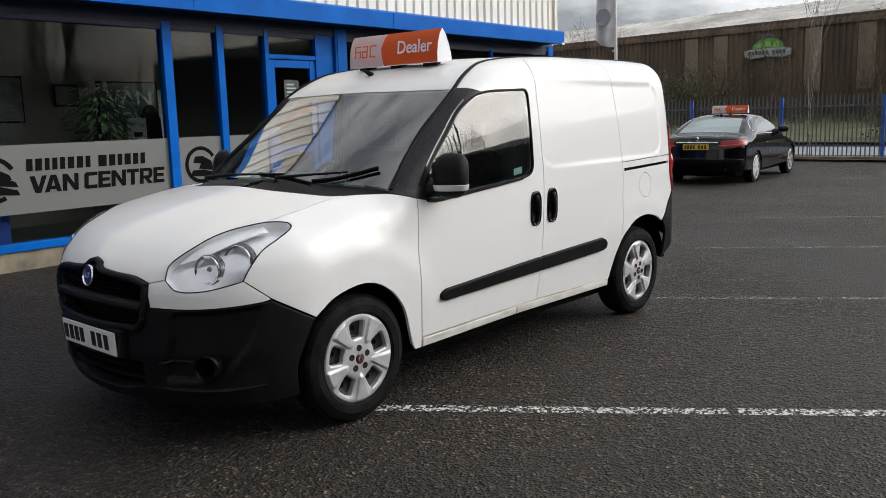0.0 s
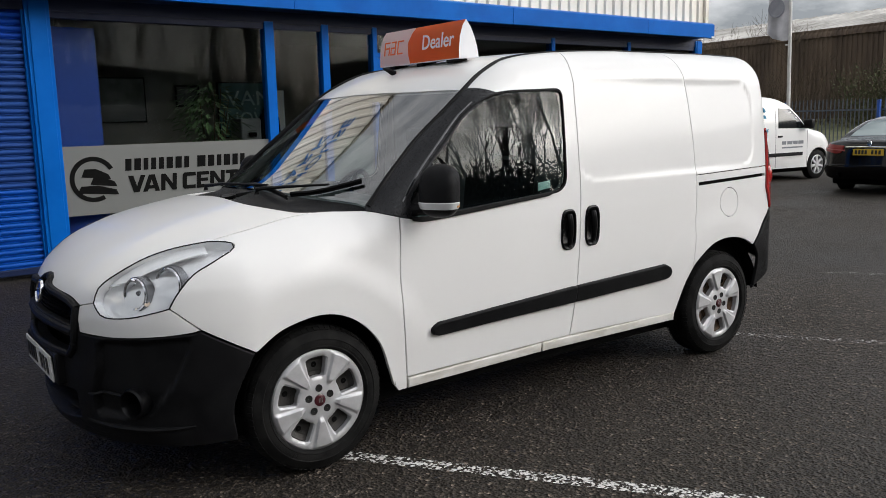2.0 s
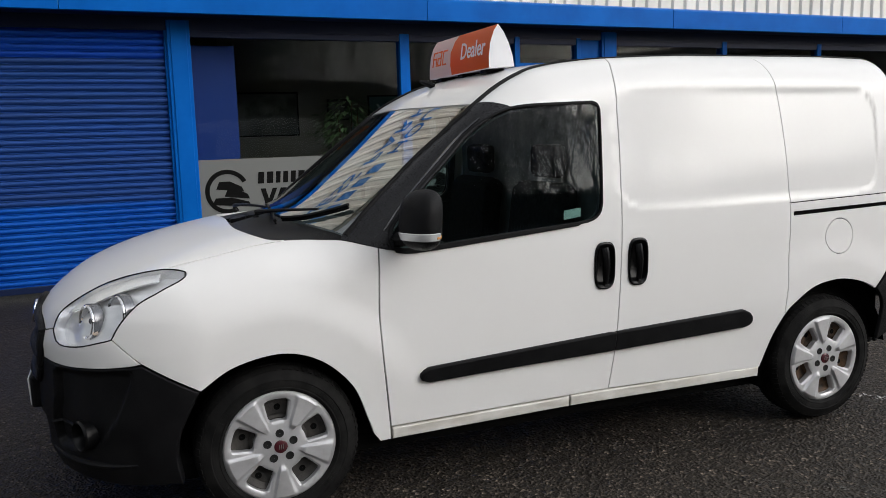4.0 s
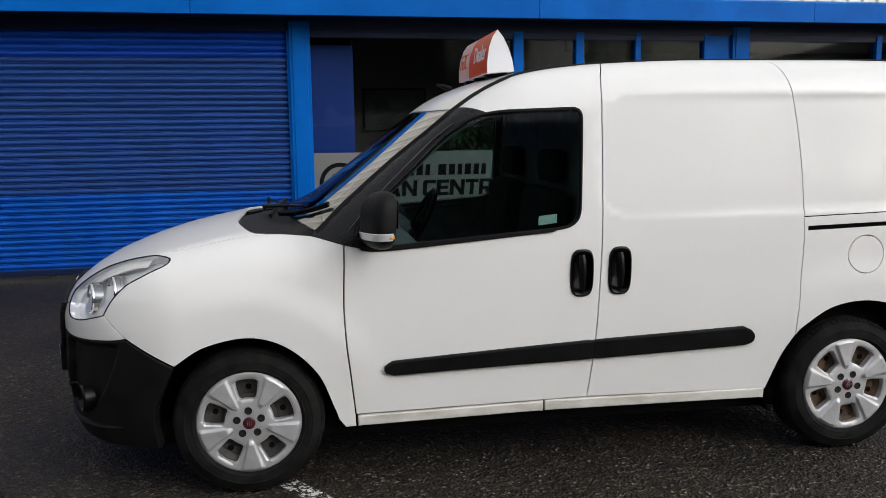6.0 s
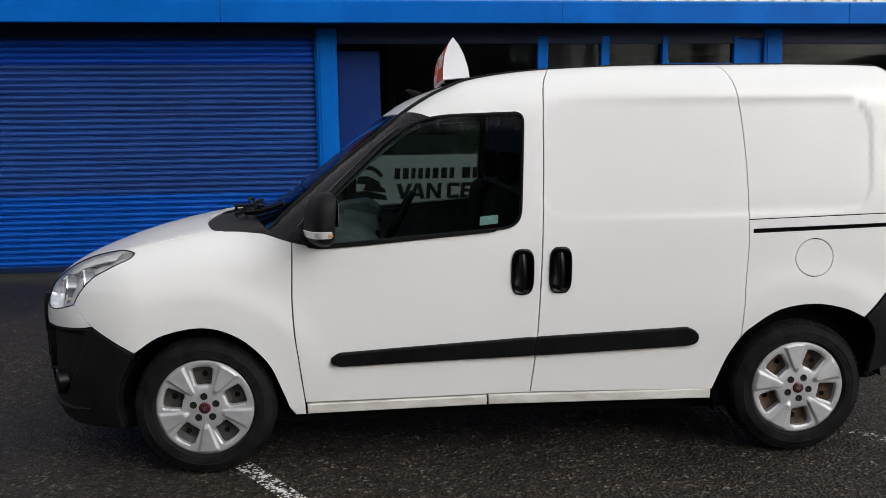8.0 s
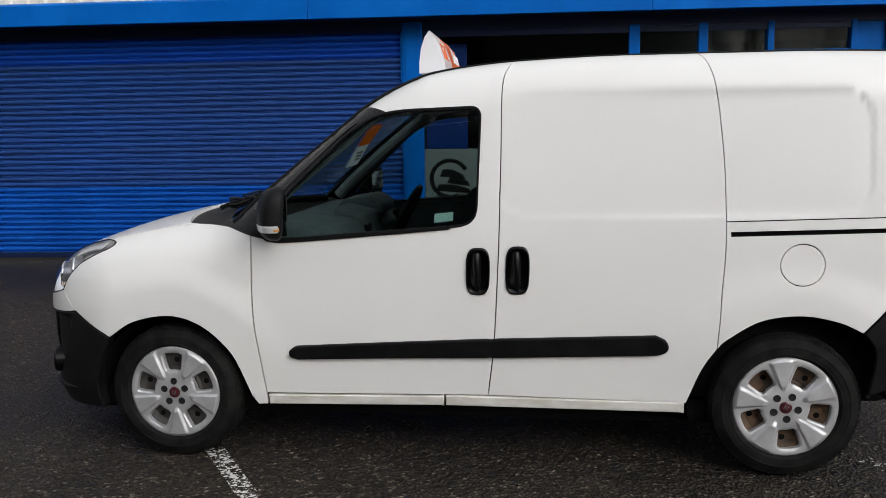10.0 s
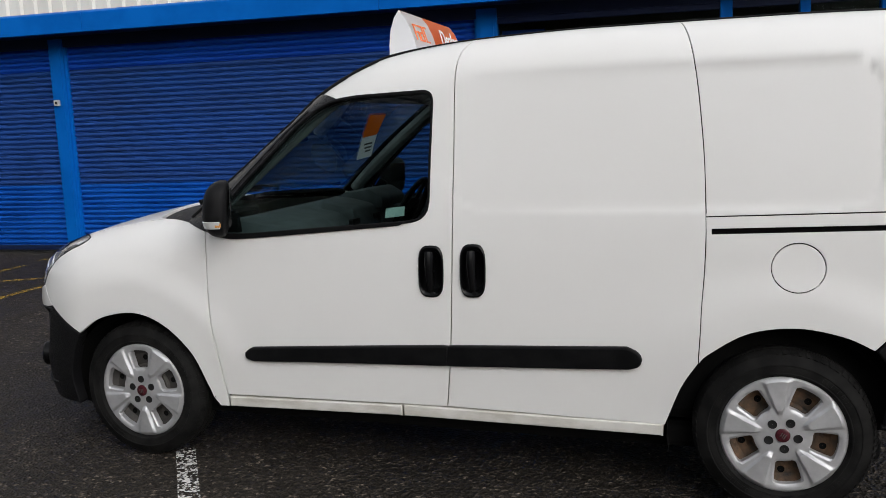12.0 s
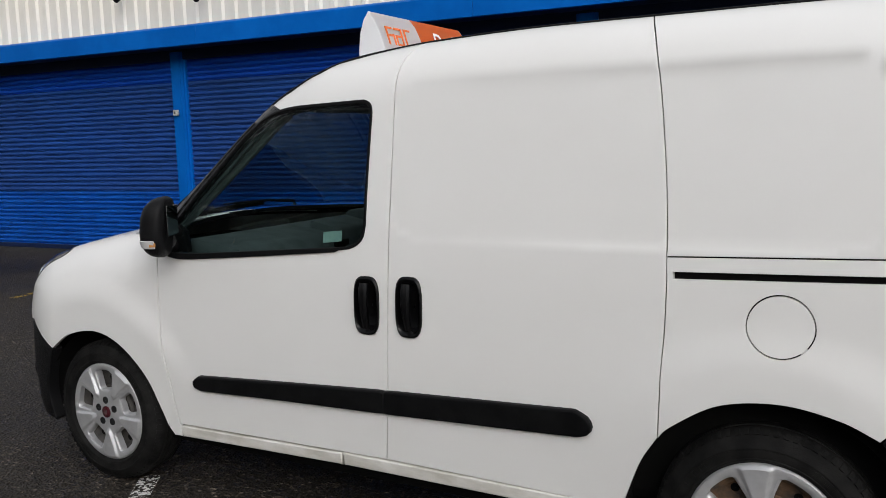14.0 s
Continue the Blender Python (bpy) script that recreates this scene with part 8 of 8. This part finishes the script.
    for s in (1, -1):
        q = ring.full(ring.flat(grown(win, ring, 0.012) * (1, s, 1)))
        part("window_trim", tube([tuple(p) for p in q[::3]], 0.006, 5, closed=True), CHROME, th)
        lamp = outline([(3.72, -0.44, 0.84), (3.62, -0.72, 0.872), (3.36, -0.82, 0.885)], [(3.36, -0.82, 0.885), (3.55, -0.80, 0.775), (3.70, -0.62, 0.745), (3.78, -0.50, 0.75)], [(3.78, -0.50, 0.75), (3.72, -0.44, 0.84)]) * (1, s, 1)
        panel("tail_lamp", lamp if s > 0 else lamp[::-1], tail, RED_DARK, th, "red tail lamp", lift=0.012, gap=0.0, step=0.05, edge_radius=0.006)
        part("lamp_band", tube([tuple(p) for p in tail.full(tail.flat(curve_through([(3.76, -0.42, 0.79), (3.68, -0.66, 0.80), (3.50, -0.80, 0.81)], 0.06) * (1, s, 1)))], 0.016, 6), material("pale_red_lens", (0.42, 0.06, 0.06), 0.2), th)
        part("exhaust", tube([(3.70, s * 0.55, 0.33), (3.83, s * 0.55, 0.33)], 0.036, 10), DARK_VOID, th)
        mi = part("door_mirror", boxed(0.92, 1.06, s * 0.95 - 0.10, s * 0.95 + 0.10, 0.98, 1.11, 0.035), COUPE_BLACK, th, smooth=True)
        crease = ring.full(ring.flat(curve_through([(0.40, -0.9, 0.44), (1.5, -0.9, 0.43), (2.36, -0.9, 0.47)], 0.1) * (1, s, 1)))
        part("sill_trim", tube([tuple(p) for p in crease], 0.010, 5), CHROME, th)
        part("door_handle", tube([(2.02, s * -0.905, 0.80), (2.10, s * -0.925, 0.805), (2.2, s * -0.905, 0.81)], 0.014, 6), COUPE_BLACK, th)
    part("boot_chrome", tube([tuple(p) for p in tail.full(tail.flat(curve_through([(3.8, -0.42, 0.858), (3.85, 0, 0.868), (3.8, 0.42, 0.858)], 0.08)))], 0.017, 6), CHROME, th)
    part("badge", lathe([(0.0, 0.045), (0.012, 0.04), (0.012, 0.001)], 20, "X"), CHROME, th).location = (3.845, 0, 0.93)
    plate = part("number_plate", boxed(-0.004, 0.004, -0.26, 0.26, -0.056, 0.056, 0.003), material("yellow_plate_acrylic", (0.62, 0.40, 0.03), 0.3), th, "yellow number plate with black bars")
    plate.matrix_local = pose(3.875, 0, 0.775, 0, -6, 0)
    for k, y in enumerate((-0.205, -0.15, -0.095, -0.04, 0.07, 0.13, 0.19)):
        part("bar", boxed(0.0035, 0.0065, y - 0.018, y + 0.020, -0.036, 0.036), PLATE_BLACK, plate)
    part("underbody", boxed(-0.5, 3.6, -0.72, 0.72, 0.18, 0.45, 0.03), DARK_VOID, th)
    part("cabin", boxed(0.9, 2.9, -0.5, 0.5, 0.45, 1.15, 0.05), DARK_VOID, th)
    for x in (0.0, 2.76):
        for s in (1, -1):
            plain_wheel(th, x, 0.79, 0.325, 0.235, WHEEL_SILVER, 5 if x < 1 else 10, s)
            part("wheel_well", boxed(x - 0.34, x + 0.34, s * 0.45 - 0.14, s * 0.45 + 0.14, 0.25, 0.66, 0.05), DARK_VOID, th)
    part("aerial", prism([(2.20, 1.37), (2.36, 1.36), (2.34, 1.41)], 0.03, "XZ", -0.015), COUPE_BLACK, th)
    return th


def far_pose(x, y, heading):
    return pose(x, y, fall(x), 0, 0, heading + 180)


coupe(far_pose(17.47, 4.12, 6.0) @ Matrix.Diagonal((1.025, 1.025, 1.025, 1)))
roof_sign(far_pose(17.47, 4.0, 6.0) @ pose(2.1, 0.0, 1.452, 0, 0, 180) @ Matrix.Diagonal((1, 1, 0.85, 1)), label="white and orange dealer sign standing on the coupe roof")


def small_van(m):
    th = empty("compact_van", m, "small white panel van with blue lettering on its side", "van")
    f = surface_of([-1.1, -0.78, -0.6, -0.2, 0.15, 0.30, 0.60, 0.85, 1.05, 1.4, 2.0, 2.7, 3.1, 3.4], [0.60, 0.80, 0.92, 1.06, 1.14, 1.22, 1.48, 1.66, 1.74, 1.80, 1.82, 1.81, 1.78, 1.7],
                   0.915, 1.0, 0.14, 0.04, 0.22, [0.2, 0.45, 0.75, 1.0, 1.3], [-0.70, -0.80, -0.78, -0.62, -0.3], [0.2, 0.9, 1.7, 2], [3.08, 3.08, 3.0, 2.95])
    ring, nose, tail = Ring(0.60, f), Ball((0.1, 0, 0.6), -1, f), Ball((2.2, 0, 0.9), 1, f)
    low = outline(side_line([(-0.42, 0.28)] + arch(0.0, 0.37, 0.28)), side_line([(0.37, 0.28), (1.94, 0.28)]), side_line(arch(2.31, 0.37, 0.28)), side_line([(2.68, 0.30), (2.95, 0.32)]), side_line([(2.95, 0.32), (2.92, 1.55)]),
                  [(2.92, -0.78, 1.6), (2.9, -0.6, 1.77), (1.2, -0.6, 1.75), (0.75, -0.68, 1.53), (0.25, -0.74, 1.12), (-0.38, -0.74, 0.98)], side_line([(-0.38, 0.98), (-0.42, 0.28)]))
    panel("flank", low, ring, VAN_WHITE, th, mirror=True, step=0.07, gap=0.0)
    up = [(-0.38, -0.74, 0.98), (0.25, -0.74, 1.12), (0.75, -0.68, 1.53), (1.2, -0.6, 1.75), (2.9, -0.6, 1.77)]
    panel("upper_body", outline(up, [up[-1], other([up[-1]])[0]], flip(up), [other([up[0]])[0], up[0]]), ring, VAN_WHITE, th, step=0.07, gap=0.0)
    panel("nose", outline([(-0.38, -0.74, 0.98), (-0.42, -0.85, 0.28)], [(-0.42, -0.85, 0.28), (-0.75, 0, 0.24), (-0.42, 0.85, 0.28)], [(-0.42, 0.85, 0.28), (-0.38, 0.74, 0.98)], [(-0.38, 0.74, 0.98), (-0.38, 0, 1.02), (-0.38, -0.74, 0.98)]), nose, VAN_WHITE, th, step=0.07, gap=0.0)
    panel("tail", outline([(2.9, -0.6, 1.77), (2.92, -0.78, 1.6), (2.95, -0.86, 0.32)], [(2.95, -0.86, 0.32), (3.0, 0, 0.28), (2.95, 0.86, 0.32)], [(2.95, 0.86, 0.32), (2.92, 0.78, 1.6), (2.9, 0.6, 1.77)], [(2.9, 0.6, 1.77), (2.9, 0, 1.79), (2.9, -0.6, 1.77)]), tail, VAN_WHITE, th, step=0.07, gap=0.0)
    win = outline(side_line([(0.42, 1.10), (0.75, 1.40), (0.92, 1.52)]), side_line([(0.92, 1.52), (1.30, 1.54)]), side_line([(1.30, 1.54), (1.34, 1.12)]), side_line([(1.34, 1.12), (0.42, 1.10)]))
    panel("side_window", win, ring, GLASS_DARK, th, lift=0.004, gap=0.0, step=0.06, mirror=True)
    panel("windscreen", outline([(0.90, -0.6, 1.62), (0.28, -0.68, 1.13)], [(0.28, -0.68, 1.13), (0.22, 0, 1.18), (0.28, 0.68, 1.13)], [(0.28, 0.68, 1.13), (0.90, 0.6, 1.62)], [(0.90, 0.6, 1.62), (0.85, 0, 1.65), (0.90, -0.6, 1.62)]), ring, GLASS_DARK, th, lift=0.004, gap=0.0, step=0.06)
    rub = outline(side_line([(0.55, 0.60), (1.85, 0.60)]), side_line([(1.85, 0.60), (1.85, 0.54)]), side_line([(1.85, 0.54), (0.55, 0.54)]), side_line([(0.55, 0.54), (0.55, 0.60)]))
    panel("rub_strip", rub, ring, BLACK_TRIM, th, lift=0.014, gap=0.0, mirror=True, edge_radius=0.006)
    for xx in (1.40, 0.38):
        for s in (1, -1):
            q = ring.full(ring.flat(curve_through(side_line([(xx, 1.50 if xx > 1 else 1.05), (xx + 0.02, 0.9), (xx, 0.32)]), 0.08) * (1, s, 1)))
            part("door_seam", tube([tuple(p) for p in q], 0.004, 4), BLACK_SEAL, th)
    PRINT_GREY, PRINT_BLUE = material("grey_side_print", (0.18, 0.19, 0.21), 0.5), material("blue_side_print", (0.02, 0.20, 0.34), 0.5)
    # printed side: ring, bars, lettering on the flank that faces the yard
    y = 0.905
    for k, (x0, w) in enumerate(((2.62, 0.30), (2.72, 0.50), (2.50, 0.08), (2.64, 0.34), (2.74, 0.56))):
        part("bar", boxed(x0 - w, x0, y - 0.04, y - 0.01, 1.42 - k * 0.075, 1.45 - k * 0.075), PRINT_GREY, th)
    a = np.linspace(0.5, 5.2, 24)
    part("logo_shape", prism([(1.88 - 0.17 * math.cos(t), 1.40 + 0.17 * math.sin(t)) for t in a] + [(1.88 - 0.12 * math.cos(t), 1.40 + 0.12 * math.sin(t)) for t in a[::-1]], 0.02, "XZ", y - 0.035), PRINT_BLUE, th)
    part("logo_shape", prism([(2.0, 1.36), (1.70, 1.33), (1.74, 1.40), (1.95, 1.42)], 0.02, "XZ", y - 0.035), PRINT_BLUE, th)
    part("bar", boxed(1.68, 2.10, y - 0.035, y - 0.012, 1.13, 1.18), PRINT_GREY, th)
    block_words("VAN CENTRE", 0.0, 0.46, 0.0, 0.085, PRINT_BLUE, pose(2.12, y + 0.009, 1.03, 0, 0, 180), th, depth=0.004)
    for k, (x0, w, h) in enumerate(((1.22, 0.13, 0.07), (1.05, 0.16, 0.07), (0.86, 0.14, 0.07), (0.69, 0.16, 0.07))):
        part("bar", boxed(x0 - w, x0, y + 0.006, y + 0.016, 0.78, 0.78 + h), PRINT_GREY, th)
    part("bar", boxed(0.55, 1.22, y + 0.006, y + 0.016, 0.70, 0.73), PRINT_GREY, th)
    for s in (1, -1):
        mi = part("door_mirror", boxed(0.40, 0.52, s * 0.99 - 0.11, s * 0.99 + 0.11, 1.10, 1.30, 0.04), BLACK_TRIM, th, smooth=True)
        part("door_handle", boxed(1.22, 1.36, s * 0.915 - 0.02, s * 0.915 + 0.02, 0.93, 0.97, 0.01), BLACK_TRIM, th)
        lamp = outline([(-0.30, -0.80, 0.95), (-0.58, -0.58, 0.90)], [(-0.58, -0.58, 0.90), (-0.68, -0.55, 0.76)], [(-0.68, -0.55, 0.76), (-0.45, -0.80, 0.78), (-0.30, -0.80, 0.95)]) * (1, s, 1)
        panel("headlamp", lamp if s > 0 else lamp[::-1], nose, LAMP_GREY, th, lift=0.004, gap=0.0, step=0.06)
    for x in (0.0, 2.31):
        for s in (1, -1):
            plain_wheel(th, x, 0.80, 0.315, 0.205, WHEEL_SILVER, 7, s)
            part("wheel_well", boxed(x - 0.34, x + 0.34, s * 0.45 - 0.14, s * 0.45 + 0.14, 0.25, 0.66, 0.05), DARK_VOID, th)
    part("underbody", boxed(-0.5, 2.95, -0.76, 0.76, 0.18, 0.40, 0.03), DARK_VOID, th)
    part("load_liner", boxed(1.4, 2.8, -0.7, 0.7, 0.4, 1.65, 0.05), DARK_VOID, th)
    part("aerial", tube([(2.6, 0.1, 1.81), (2.62, 0.1, 1.86)], 0.02, 6), BLACK_TRIM, th)
    return th


small_van(far_pose(16.83, 7.43, -6.0) @ Matrix.Diagonal((1.05, 1.05, 1.05, 1)))
